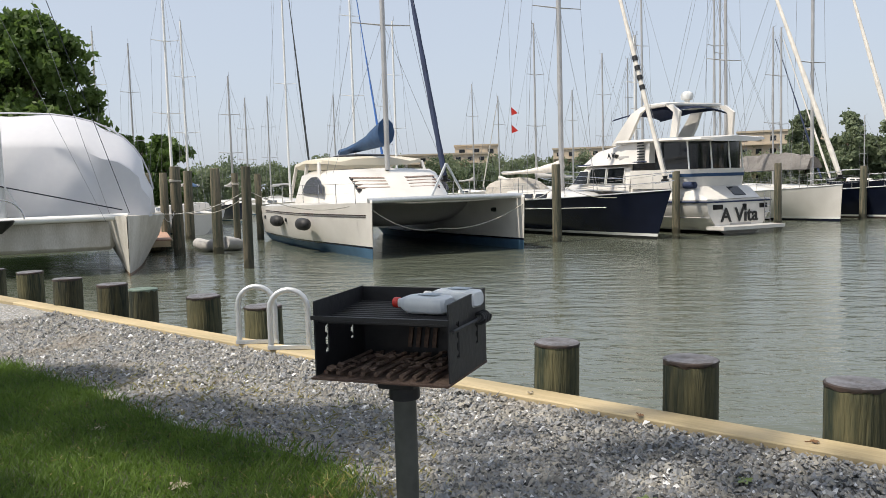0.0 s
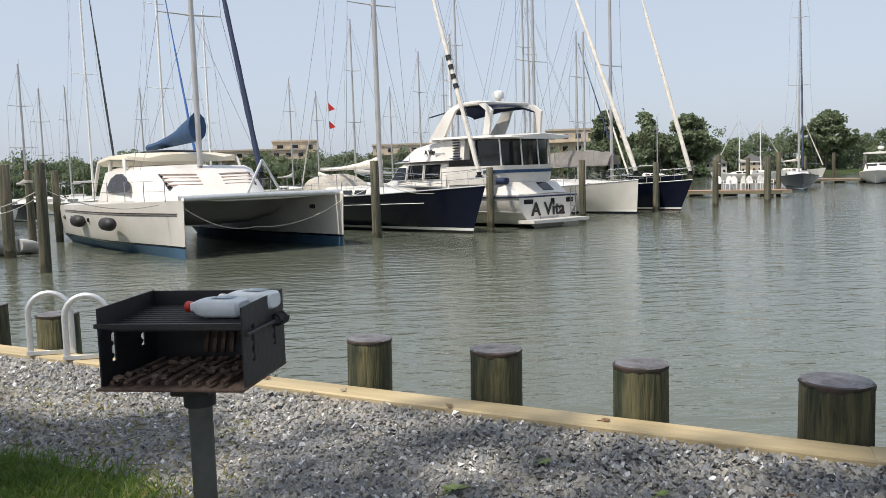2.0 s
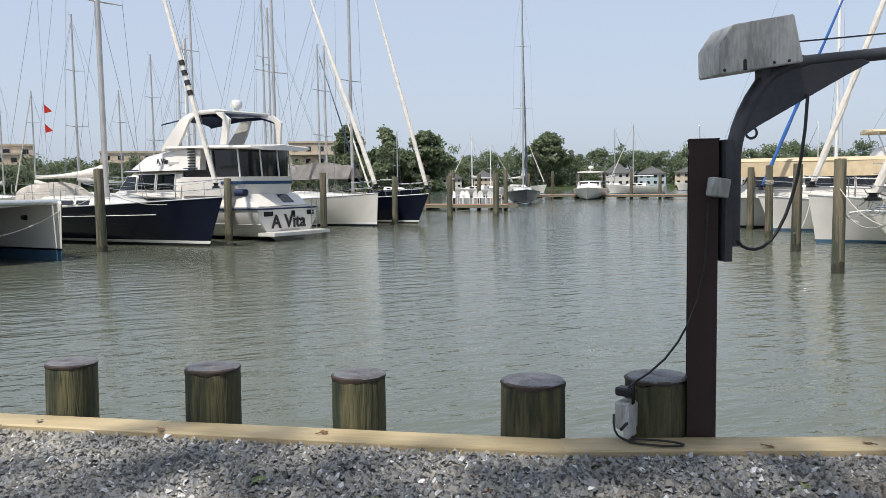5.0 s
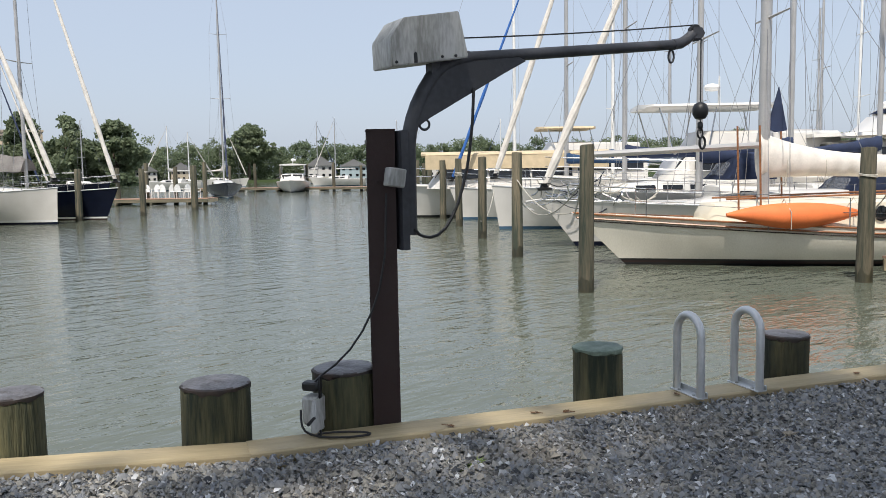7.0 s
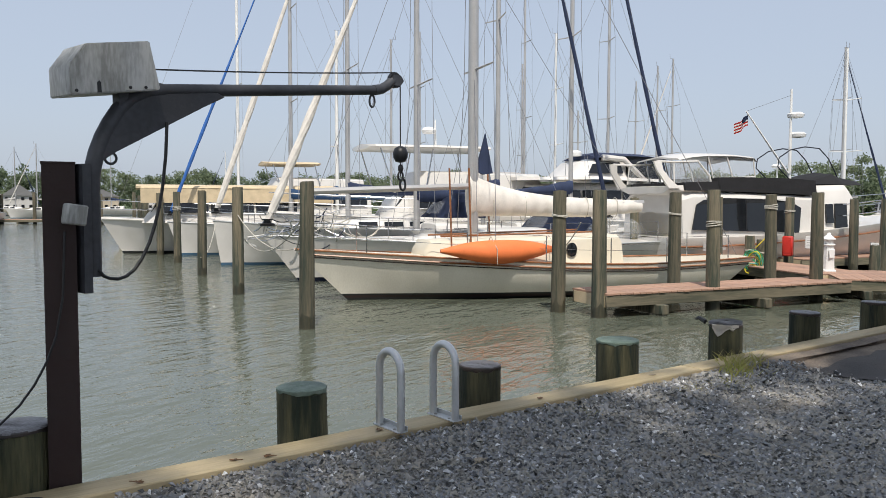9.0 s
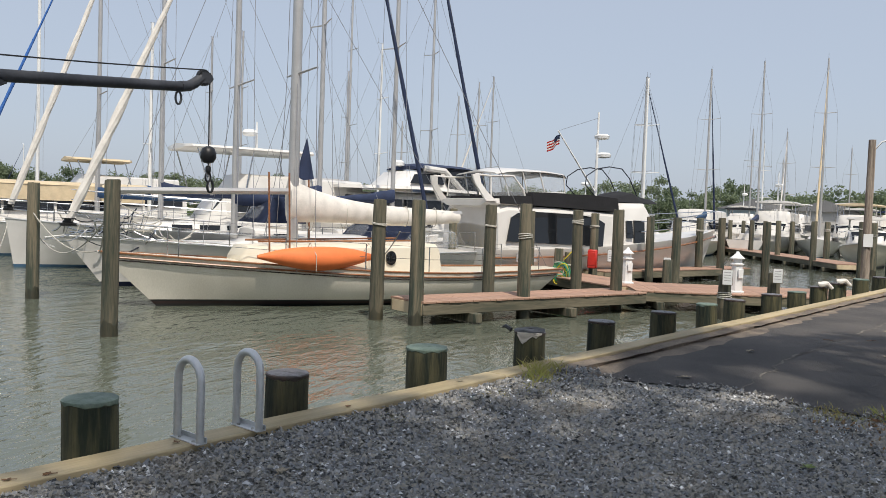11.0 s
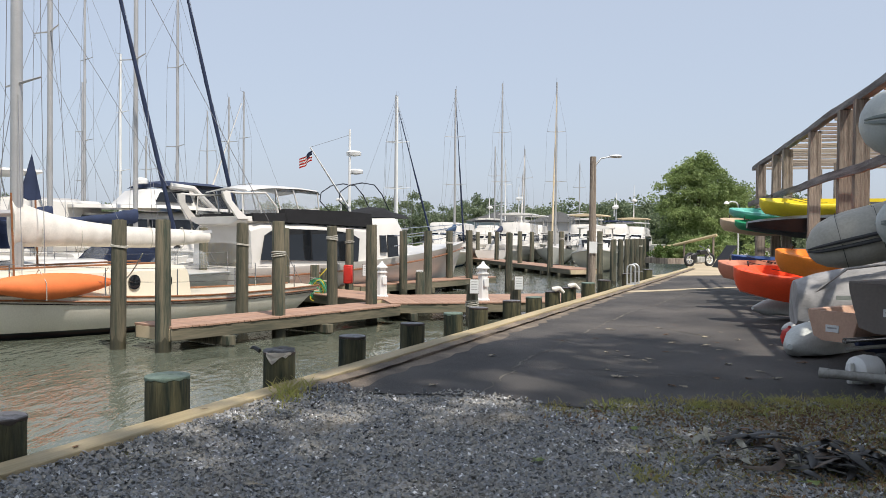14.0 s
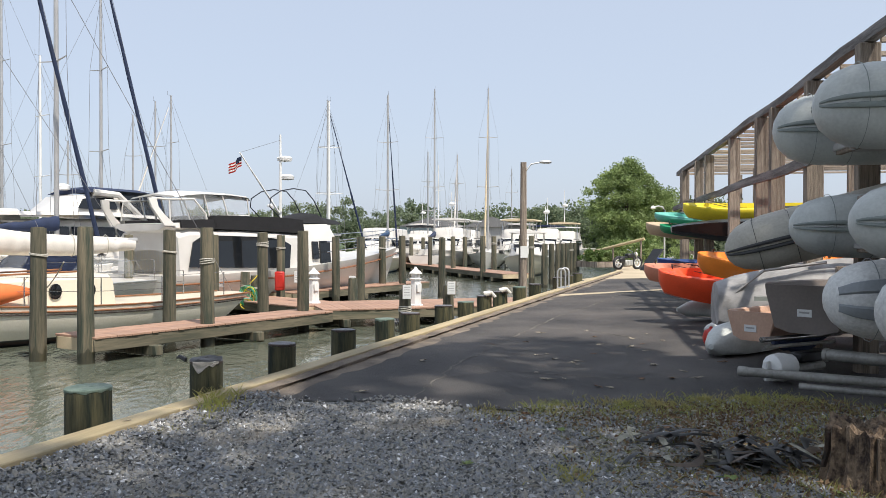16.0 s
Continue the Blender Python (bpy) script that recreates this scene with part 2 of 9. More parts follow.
M_ZINC = mat("weathered_zinc", (0.52, 0.52, 0.5), 0.12, 5, 0.6, 0.2, bump=0.1, second=(0.27, 0.27, 0.25), stretch=(2, 2, 0.5))
M_RED = mat("red_plastic", (0.55, 0.03, 0.02), 0.1, 4, 0.4)


def leafy(m):
    """Lets some light through the leaves."""
    t = m.node_tree
    b, out = t.nodes["Principled BSDF"], t.nodes["Material Output"]
    tr, mx = t.nodes.new("ShaderNodeBsdfTranslucent"), t.nodes.new("ShaderNodeMixShader")
    mx.inputs[0].default_value = 0.45
    src = b.inputs["Base Color"].links[0].from_socket
    t.links.new(src, tr.inputs["Color"])
    t.links.new(b.outputs[0], mx.inputs[1]), t.links.new(tr.outputs[0], mx.inputs[2]), t.links.new(mx.outputs[0], out.inputs["Surface"])
    return m


M_LEAF = leafy(mat("leaves", (0.13, 0.2, 0.05), 0.2, 0.5, 0.6, bump=0, second=(0.06, 0.11, 0.025)))
# paler and greyer than M_LEAF: the haze of distance is put into this colour
M_LEAFHAZE = leafy(mat("distant_leaves", (0.23, 0.27, 0.16), 0.2, 0.08, 0.7, bump=0, second=(0.13, 0.175, 0.1)))
M_GRASS = leafy(M_GRASS)
M_BARK = mat("bark", (0.12, 0.09, 0.065), 0.2, 4, 0.9, bump=0.6, stretch=(2, 2, 0.4))


def water_material():
    m = bpy.data.materials.new("harbour_water")
    m.use_nodes = True
    t, ln = m.node_tree, m.node_tree.links.new
    b = t.nodes["Principled BSDF"]
    b.inputs["Base Color"].default_value = (0.1, 0.112, 0.086, 1)
    b.inputs["Roughness"].default_value, b.inputs["IOR"].default_value = 0.05, 1.33
    g = t.nodes.new("ShaderNodeNewGeometry")
    heights = []
    for scale, turn, amount in (((1.1, 2.6, 1), 28, 0.95), ((4.0, 9.5, 1), 12, 0.3), ((0.22, 0.5, 1), 40, 0.7)):
        mp, nz, mu = t.nodes.new("ShaderNodeMapping"), t.nodes.new("ShaderNodeTexNoise"), t.nodes.new("ShaderNodeMath")
        mp.inputs["Scale"].default_value, mp.inputs["Rotation"].default_value = scale, (0, 0, radians(turn))
        nz.inputs["Scale"].default_value, nz.inputs["Detail"].default_value = 1.0, 3
        mu.operation = "MULTIPLY"
        mu.inputs[1].default_value = amount
        ln(g.outputs["Position"], mp.inputs[0]), ln(mp.outputs[0], nz.inputs["Vector"]), ln(nz.outputs["Fac"], mu.inputs[0])
        heights.append(mu.outputs[0])
    a1, a2 = t.nodes.new("ShaderNodeMath"), t.nodes.new("ShaderNodeMath")
    ln(heights[0], a1.inputs[0]), ln(heights[1], a1.inputs[1]), ln(a1.outputs[0], a2.inputs[0]), ln(heights[2], a2.inputs[1])
    bp = t.nodes.new("ShaderNodeBump")
    bp.inputs["Strength"].default_value, bp.inputs["Distance"].default_value = 1.0, 0.05
    ln(a2.outputs[0], bp.inputs["Height"]), ln(bp.outputs[0], b.inputs["Normal"])
    return m


M_WATER = water_material()


def gravel_material():
    """Cells of stone colour, for the bed below the loose stones."""
    m = bpy.data.materials.new("gravel_bed")
    m.use_nodes = True
    t, ln = m.node_tree, m.node_tree.links.new
    b = t.nodes["Principled BSDF"]
    b.inputs["Roughness"].default_value = 0.85
    g, cell, ramp, broad, mix = (t.nodes.new("ShaderNode" + k) for k in ("NewGeometry", "TexVoronoi", "ValToRGB", "TexNoise", "Mix"))
    cell.inputs["Scale"].default_value = 68
    ln(g.outputs["Position"], cell.inputs["Vector"]), ln(g.outputs["Position"], broad.inputs["Vector"])
    broad.inputs["Scale"].default_value = 1.3
    for pos, col in ((0.0, (0.03, 0.033, 0.04)), (0.4, (0.11, 0.12, 0.136)), (0.75, (0.22, 0.232, 0.25)), (1.0, (0.38, 0.36, 0.32))):
        e = ramp.color_ramp.elements.new(pos) if pos not in (0.0, 1.0) else ramp.color_ramp.elements[int(pos)]
        e.color = (*col, 1)
    ln(cell.outputs["Color"], ramp.inputs[0])
    mix.data_type = "RGBA"
    mix.inputs[7].default_value = (0.22, 0.19, 0.14, 1)
    rng = t.nodes.new("ShaderNodeMapRange")
    rng.inputs["From Min"].default_value, rng.inputs["From Max"].default_value, rng.inputs["To Max"].default_value = 0.5, 0.8, 0.5
    ln(broad.outputs["Fac"], rng.inputs[0]), ln(rng.outputs[0], mix.inputs[0]), ln(ramp.outputs[0], mix.inputs[6]), ln(mix.outputs[2], b.inputs["Base Color"])
    bp = t.nodes.new("ShaderNodeBump")
    bp.inputs["Strength"].default_value, bp.inputs["Distance"].default_value = 0.8, 0.02
    bp.invert = True
    ln(cell.outputs["Distance"], bp.inputs["Height"]), ln(bp.outputs[0], b.inputs["Normal"])
    return m


M_GRAVEL = gravel_material()


# ---- water, land, bulkhead ----
KNEE = Vector((2.77, 3.03))
LEFT_WAY = Vector((-0.81, 0.586)).normalized()
RIGHT_WAY = Vector((0.897, -0.442)).normalized()
LEFT_END, RIGHT_END = KNEE + LEFT_WAY * 40, KNEE + RIGHT_WAY * 34


def cap_line(s):
    """A point on the cap's water side, s metres from the knee: negative to the left."""
    return KNEE + (LEFT_WAY * -s if s < 0 else RIGHT_WAY * s)


def plate(name, outline, z, material, label, category, thick=0.0):
    bm = bmesh.new()
    if thick:
        slab(bm, outline, z - thick, z)
    else:
        bm.faces.new([bm.verts.new((x, y, z)) for x, y in outline])
    ob = part(name, bm, material, None, "", False)
    return tagged(ob, label, category, "", "structure")


plate("water", [(-3000, -3000), (3000, -3000), (3000, 3000), (-3000, 3000)], WATER, M_WATER, "calm murky grey-green harbour water with small ripples", "water")
le, re = LEFT_END, RIGHT_END
plate("ground", [(KNEE.x, KNEE.y - 0.1), (le.x, le.y - 0.1), (-120, 30), (-120, -150), (140, -150), (140, -62), (re.x + 40, re.y - 20), (re.x, re.y - 0.1)],
      0.0, M_GRAVEL, "grey crushed-stone gravel along the waterfront", "ground", 1.6)
tagged(bpy.data.objects["ground"], "", "", "", "structure")
plate("asphalt", [(7.3, 0.62), (7.65, 0.2), (7.5, -0.85), (7.0, -1.75), (6.95, -2.95), (7.05, -4.0), (6.4, -4.6), (6, -14), (30.5, -24), (31.5, -11.3), (19.7, -5.35), (12, -1.75)],
      0.012, M_ASPHALT, "dark patched asphalt lane with a long crack", "asphalt")
plate("pale_pad", [(27.4, -9.6), (30, -22), (48, -30), (48, -17), (31, -11.2), (26.6, -8.1)], 0.02, M_SAND, "pale sandy concrete apron beyond the asphalt", "pavement")
plate("strip", [(19.3, -5.6), (21.3, -9.0), (21.6, -9.0), (19.75, -5.5)], 0.018, M_SAND, "pale concrete strip across the asphalt", "pavement")

cap = thing("bulkhead", pose(0, 0, 0), "timber bulkhead with a new yellow pine cap along the water", "bulkhead", "", "structure")
bm = bmesh.new()
for way, length in ((LEFT_WAY, 40), (RIGHT_WAY, 34)):
    n = Vector((-way.y, way.x))
    if n.y > 0:
        n = -n
    q = KNEE + way * length
    a, b = KNEE + n * 0.06, q + n * 0.06
    c, d = q + n * 0.14, KNEE + n * 0.14
    rings(bm, [[(p.x, p.y, -2.2) for p in (a, b, c, d)], [(p.x, p.y, 0.0) for p in (a, b, c, d)]])
part("sheathing", bm, M_WETWOOD, cap, "dark wet sheathing planks", False)
for way, length in ((LEFT_WAY, 40), (RIGHT_WAY, 34)):
    s = 0.0
    while s < length:
        run = min(4.86, length - s)
        bm = bmesh.new()
        box(bm, (0.004 if s or way == RIGHT_WAY else -0.05, 0, 0), (run - 0.004, 0.18, 0.085), 0.008)
        ob = part("cap_board", bm, M_NEWWOOD, cap)
        ang = math.degrees(math.atan2(way.y, way.x))
        m = pose(KNEE.x + way.x * s, KNEE.y + way.y * s, 0 if way == RIGHT_WAY else -0.003, 0, 0, ang)
        n = Vector((-way.y, way.x))
        if n.y > 0:
            m = m @ pose(0, -0.18, 0)
        ob.matrix_basis = m
        s += run


def bank(name, way, s0, s1, reach, rise, material, label):
    """Loose fill heaped against the land side of the cap."""
    n = Vector((-way.y, way.x))
    n = n if n.y < 0 else -n
    bm = bmesh.new()
    rows = []
    steps = max(2, int((s1 - s0) / 0.25))
    for i in range(steps + 1):
        q = KNEE + way * (s0 + (s1 - s0) * i / steps)
        wob = random.uniform(0.8, 1.15)
        rows.append([(q.x + n.x * o, q.y + n.y * o, z) for o, z in ((0.184, -0.05), (0.184, rise * wob), (0.3, rise * 0.8 * wob), (reach * 0.6 * wob, rise * 0.35), (reach * wob, 0.0125 if material is M_DUSTEDGE else 0.002), (reach, -0.05))])
    rings(bm, rows)
    ob = part(name, bm, material, None)
    tagged(ob, label, "ground", "", "structure")


bank("gravel_bank", LEFT_WAY, -0.15, 14, 0.7, 0.05, M_GRAVEL, "crushed stone heaped against the cap")
bank("gravel_bank", RIGHT_WAY, 0.2, 5.0, 0.7, 0.05, M_GRAVEL, "crushed stone heaped against the cap")
bank("asphalt_edge", RIGHT_WAY, 5.02, 33.5, 0.45, 0.06, M_DUSTEDGE, "asphalt rising to the cap")


# ---- cut bollard piles along the bulkhead ----
def bollard(p, top, r, cap_material, label, lean=0):
    m = pose(p[0], p[1], 0, lean + random.uniform(-1, 1), random.uniform(-1, 1), random.uniform(0, 360))
    ob = thing("bollard", m, label, "bollard", "bollards along the bulkhead")
    bm = bmesh.new()
    n = 28
    wob = [1 + 0.02 * math.sin(2 * math.pi * i / n * 2 + 1) + random.uniform(-0.022, 0.022) for i in range(n)]
    prof = [(1.05, -2.2), (1.03, -0.4), (1.0, 0.0), (0.99, top - 0.06), (0.985, top - 0.02), (0.95, top - 0.008)]
    rings(bm, [[(r * k * w * math.cos(a), r * k * w * math.sin(a), z) for w, a in zip(wob, (2 * math.pi * i / n for i in range(n)))] for k, z in prof])
    part("post", bm, M_BOLLARD, ob)
    # tar run down unevenly over the rim
    drip = [random.uniform(0.008, 0.03) for _ in range(n)]
    bm = bmesh.new()
    rows = [[(r * k * w * math.cos(a), r * k * w * math.sin(a), top + (z if z > -0.02 else -d) + (0.003 * math.sin(3 * a) if k < 0.9 else 0)) for w, d, a in zip(wob, drip, (2 * math.pi * i / n for i in range(n)))]
            for k, z in ((1.0, -0.03), (1.012, -0.012), (1.0, -0.002), (0.93, 0.003), (0.5, 0.006), (0.04, 0.004))]
    rings(bm, rows)
    for f in bm.faces:
        f.material_index = 1 if f.calc_center_median().xy.length > 0.95 * r else 0
    part("cap", bm, [cap_material, M_TARRIM if cap_material is M_CAPDARK else M_CAPGREEN], ob)
    return ob


DARK_B, GREEN_B = "stubby brown timber bollard with a dark tarred cap", "stubby green-stained timber bollard with a pale green cap"
for x, y, top, r, green in ((-6.9, 10.15, 0.36, 0.15, 0), (-6.15, 9.62, 0.36, 0.15, 0), (-5.32, 9.12, 0.37, 0.15, 0), (-4.42, 8.38, 0.36, 0.155, 0), (-3.63, 7.86, 0.35, 0.15, 0), (-3.12, 7.478, 0.343, 0.141, 1), (-2.258, 6.853, 0.348, 0.145, 0),
                            (-1.548, 6.339, 0.325, 0.15, 0), (0.745, 4.681, 0.33, 0.134, 0), (1.411, 4.198, 0.33, 0.142, 0), (2.052, 3.735, 0.317, 0.136, 0), (2.753, 3.227, 0.314, 0.155, 0),
                            (3.273, 2.949, 0.333, 0.15, 0), (4.488, 2.351, 0.314, 0.13, 1), (5.572, 1.817, 0.284, 0.13, 0), (6.719, 1.253, 0.309, 0.147, 1), (7.905, 0.669, 0.305, 0.133, 0),
                            (9.004, 0.128, 0.297, 0.132, 0), (10.229, -0.477, 0.288, 0.138, 0), (11.326, -1.015, 0.302, 0.125, 1), (12.117, -1.406, 0.3, 0.133, 0), (13.421, -2.049, 0.292, 0.138, 0), (14.465, -2.564, 0.271, 0.136, 1),
                            (15.51, -3.078, 0.294, 0.137, 0), (16.522, -3.577, 0.299, 0.139, 0), (17.98, -4.297, 0.311, 0.143, 1), (19.6, -5.05, 0.28, 0.15, 0), (22.4, -6.4, 0.3, 0.15, 0), (23.8, -7.1, 0.3, 0.15, 0), (25.2, -7.8, 0.3, 0.15, 0)):
    bollard((x, y), top, r, M_CAPGREEN if green else M_CAPDARK, GREEN_B if green else DARK_B)


# ---- mooring piles out in the water ----
def pile_mesh(height, r):
    bm = bmesh.new()
    n = 14
    wob = [1 + random.uniform(-0.04, 0.04) for _ in range(n)]
    tide = [0.2 + random.uniform(-0.07, 0.09) for _ in range(n)]
    prof = [(1.08, -1.5, 1), (1.06, 0.0, 1), (1.05, 0.22, 1), (1.04, 0.5, 0), (1.0, height * 0.6, 0), (0.95, height - 0.02, 0), (0.9, height, 0)]
    rings(bm, [[(r * k * w * math.cos(a), r * k * w * math.sin(a), h if z == 0.22 else z + random.uniform(-0.02, 0.012) * (z >= height - 0.02)) for w, h, a in zip(wob, tide, (2 * math.pi * i / n for i in range(n)))] for k, z, _ in prof])
    for f in bm.faces:
        f.material_index = 1 if f.calc_center_median().z < 0.15 else 0
    return bm


def mooring_post(p, height, r=0.14, label="tall weathered timber mooring post standing in the water", lean=0.6):
    bm = pile_mesh(height, r)
    ob = part("mooring_post", bm, [M_PILE, M_PILEWET], None)
    ob.matrix_world = pose(p[0], p[1], WATER, random.uniform(-lean, lean), random.uniform(-lean, lean), random.uniform(0, 360))
    dice = random.Random(int(p[0] * 97 + p[1] * 31))
    if dice.random() < 0.22:
        bm = bmesh.new()
        z0 = height - dice.uniform(0.3, 0.7)
        for k in range(dice.choice((2, 3, 4))):
            tube(bm, [((r + 0.008) * math.cos(t), (r + 0.008) * math.sin(t), z0 + k * 0.03 + 0.02 * math.sin(t + k)) for t in (2 * math.pi * j / 14 for j in range(15))], 0.014, 5)
        part("rope_wrap", bm, M_ROPE, ob, "rope wound round the post")
    return tagged(ob, label, "mooring post", "mooring posts")


for x, y, h, r in ((-6.93, 21.44, 2.76, 0.134), (1.69, 28.66, 2.7, 0.155), (6.2, 31.2, 2.36, 0.14), (11.3, 36.0, 2.6, 0.15), (15.95, 39.0, 2.4, 0.155), (19.8, 40.6, 2.42, 0.15), (24.2, 43.4, 2.58, 0.19),
                   (12.3, 7.9, 2.47, 0.126), (15.85, 12.35, 2.47, 0.125), (19.25, 16.55, 2.46, 0.13), (22.74, 20.86, 2.49, 0.128), (25.45, 24.41, 2.49, 0.132), (29.44, 29.34, 2.48, 0.14), (34.5, 35.0, 2.5, 0.14),
                   (-11.27, 26.9, 3.0, 0.19), (-9.74, 26.53, 2.89, 0.17), (-14.3, 35.0, 3.05, 0.2), (-15.9, 34.6, 3.0, 0.17), (-14.6, 33.2, 2.95, 0.17), (-11.4, 33.0, 2.85, 0.14), (-10.6, 33.6, 2.8, 0.14)):
    mooring_post((x, y), h, r)


# ---- docks ----
DOCK_Z = -0.39


def dock(name, a, b, width, label, z=DOCK_Z, boards=True, skirt=0.22):
    """A plank dock from a to b; a and b lie on its centre line."""
    a, b = Vector(a), Vector(b)
    run = (b - a).length
    ob = thing(name, heading(a, b - a, z), label, "dock", "docks")
    for side in (1, -1):
        bm = bmesh.new()
        box(bm, (0, side * width / 2 - 0.04, -skirt - 0.04), (run, side * width / 2 + 0.04, -0.04), 0.01)
        part("stringer", bm, M_STRINGER, ob)
    for x in (0.02, run - 0.02):
        bm = bmesh.new()
        box(bm, (x - 0.02, -width / 2, -skirt - 0.04), (x + 0.02, width / 2, -0.042), 0.005)
        part("end_board", bm, M_TANCANVAS, ob)
    if boards:
        n = int(run / 0.145)
        step = run / n
        bm = bmesh.new()
        box(bm, (0.004, -width / 2 - 0.06, -0.04), (step - 0.004, width / 2 + 0.06, 0.0), 0.005)
        first = part("deck_board", bm, M_DECK, ob)
        for i in range(1, n):
            again(first, ob, Matrix.Translation((i * step, random.uniform(-0.01, 0.01), random.uniform(-0.002, 0.002))))
    else:
        bm = bmesh.new()
        box(bm, (0, -width / 2 - 0.05, -0.04), (run, width / 2 + 0.05, 0), 0.005)
        part("decking", bm, M_DECK, ob)
    k = 0
    x = 1.2
    while x < run:
        bm = bmesh.new()
        box(bm, (x - 0.09, -width / 2 - 0.22, -skirt - 0.22), (x + 0.09, width / 2 + 0.22, -skirt - 0.03), 0.015)
        part("crosshead", bm, M_PILE, ob)
        x += 2.6
    return ob


dock("dock", (16.1, 4.12), (20.95, 0.05), 1.05, "reddish plank finger dock on dark stringers")
dock("dock", (23.6, -6.75), (22.35, 0.1), 2.6, "reddish plank main dock leading ashore")
dock("dock", (22.6, -0.2), (27.2, 3.4), 1.6, "reddish plank cross dock beside the trawler")
dock("dock", (28.0, 1.3), (34.6, -3.9), 1.0, "reddish plank finger dock beyond the trawler", boards=False)
for x, y, h in ((16.25, 4.78, 2.36), (15.85, 3.86, 2.36), (19.7, 3.2, 2.36), (17.95, 2.12, 2.38), (21.9, 1.35, 2.34), (20.75, 0.32, 2.36), (27.0, 1.23, 2.3), (29.0, -0.5, 2.26), (28.0, -1.29, 2.26),
                (33.0, -2.33, 2.3), (32.9, -3.1, 2.33), (31.8, -4.5, 2.24), (24.5, 2.9, 2.3), (26.3, 5.6, 2.3)):
    mooring_post((x, y), h, 0.135, "tall weathered timber post beside the dock")
for x, y, h in ((24.5, 1.75, 1.15), (26.4, 0.35, 1.05), (26.0, -1.0, 1.0), (20.1, -2.05, 1.0), (21.6, -3.3, 1.0), (25.9, 2.2, 1.2)):
    mooring_post((x, y), h, 0.14, "short weathered timber post beside the dock")
for k in range(9):
    mooring_post((47.2 + k * 1.45 + 0.5, 84.6 - k * 2.85), 2.7 + (k % 3) * 0.2, 0.16, "weathered timber post along the far dock")
for k in range(4):
    mooring_post((25.4 + k * 1.25, 56.4 - k * 1.75), 2.6 + (k % 2) * 0.3, 0.15, "weathered timber post along the far dock")
for k in range(12):
    mooring_post((38.5 + k * 3.1, -9.2 + k * 0.35 - (k % 2) * 1.6), 2.4, 0.15, "weathered timber post along the docks")
for k in range(8):
    mooring_post((37.0 + k * 3.3, -9.9 - k * 1.24), 2.0, 0.14, "weathered timber post along the bulkhead")
# docks on the far side of the basin
dock("dock", (24.6, 56.5), (29.2, 50.2), 1.6, "weathered far dock carrying white chairs", boards=False)
dock("dock", (46.5, 86), (59.5, 60.5), 1.6, "long low grey dock across the basin", boards=False)
dock("dock", (-12.6, 27.5), (-19.5, 41.5), 1.4, "weathered plank dock among moored sailboats", boards=False)
dock("dock", (42.0, -9.8), (72, -4.5), 1.6, "weathered dock in front of moored boats", boards=False)


# ---- boats ----
class Lines:
    """The lines of a hull: x forward, bow at x = 0 on the waterline, z = 0 the waterline."""

    def __init__(s, L, B, fb, fs, transom=0.75, rake=0.5, dip=0.1, keel=0.45, stern_rake=0.0, full=2.2, mid=0.42, flare=1.7):
        s.L, s.B, s.fb, s.fs, s.transom, s.rake, s.dip, s.keel = L, B, fb, fs, transom, rake, dip, keel
        s.stern_rake, s.full, s.mid, s.flare = stern_rake, full, mid, flare

    def top(s, u):
        return s.fs + (s.fb - s.fs) * u ** 1.6 - s.dip * 4 * u * (1 - u)

    def half(s, u):
        if u < s.mid:
            k = (s.mid - u) / s.mid
            return s.B / 2 * (1 - (1 - s.transom) * k * k)
        return max(0.012, s.B / 2 * (1 - ((u - s.mid) / (1 - s.mid)) ** s.full))

    def at(s, u, z, side=1):
        v = max(0.0, (z + s.keel) / (s.top(u) + s.keel))
        p = s.flare + (1.0 - s.flare) * max(0, (u - 0.5) * 2)
        w = s.half(u) * (1 - (1 - v) ** p) if v < 1 else s.half(u)
        x = -s.L + s.L * u + s.rake * z / s.fb * max(0, (u - 0.55) / 0.45) ** 2 - s.stern_rake * z / s.fs * max(0, 1 - u / 0.25) ** 2
        return Vector((x, side * w, z))

    def rim(s, u, side=1, up=0.0, inset=0.0):
        p = s.at(u, s.top(u), side)
        return Vector((p.x, side * max(0.0, abs(p.y) - inset), p.z + up))


def hull_part(ln, boat, bands, mats, n=22, name="hull"):
    """bands: (height, material index) from below; the last goes up to the rim."""
    bm = bmesh.new()
    zs = [-ln.keel] + [b[0] for b in bands[:-1]]
    rows = []
    for i in range(n + 1):
        u = 1 - (1 - i / n) ** 1.25
        t = ln.top(u)
        z = [min(a, t - 0.02 * (len(zs) - k)) for k, a in enumerate(zs)] + [t * 0.55 + zs[-1] * 0.45, t]
        left = [ln.at(u, a, 1) for a in reversed(z)]
        left[-1].y = 0
        rows.append(left + [ln.at(u, a, -1) for a in z[1:]])
    mi = [b[1] for b in bands] + [bands[-1][1]]
    rings(bm, rows, closed=False, cap=(False, False), mi=list(reversed(mi)) + mi)
    f = bm.faces.new([bm.verts.new(p) for p in rows[0]])
    f.material_index = bands[-1][1]
    bmesh.ops.remove_doubles(bm, verts=bm.verts, dist=0.002)
    return part(name, bm, mats, boat)


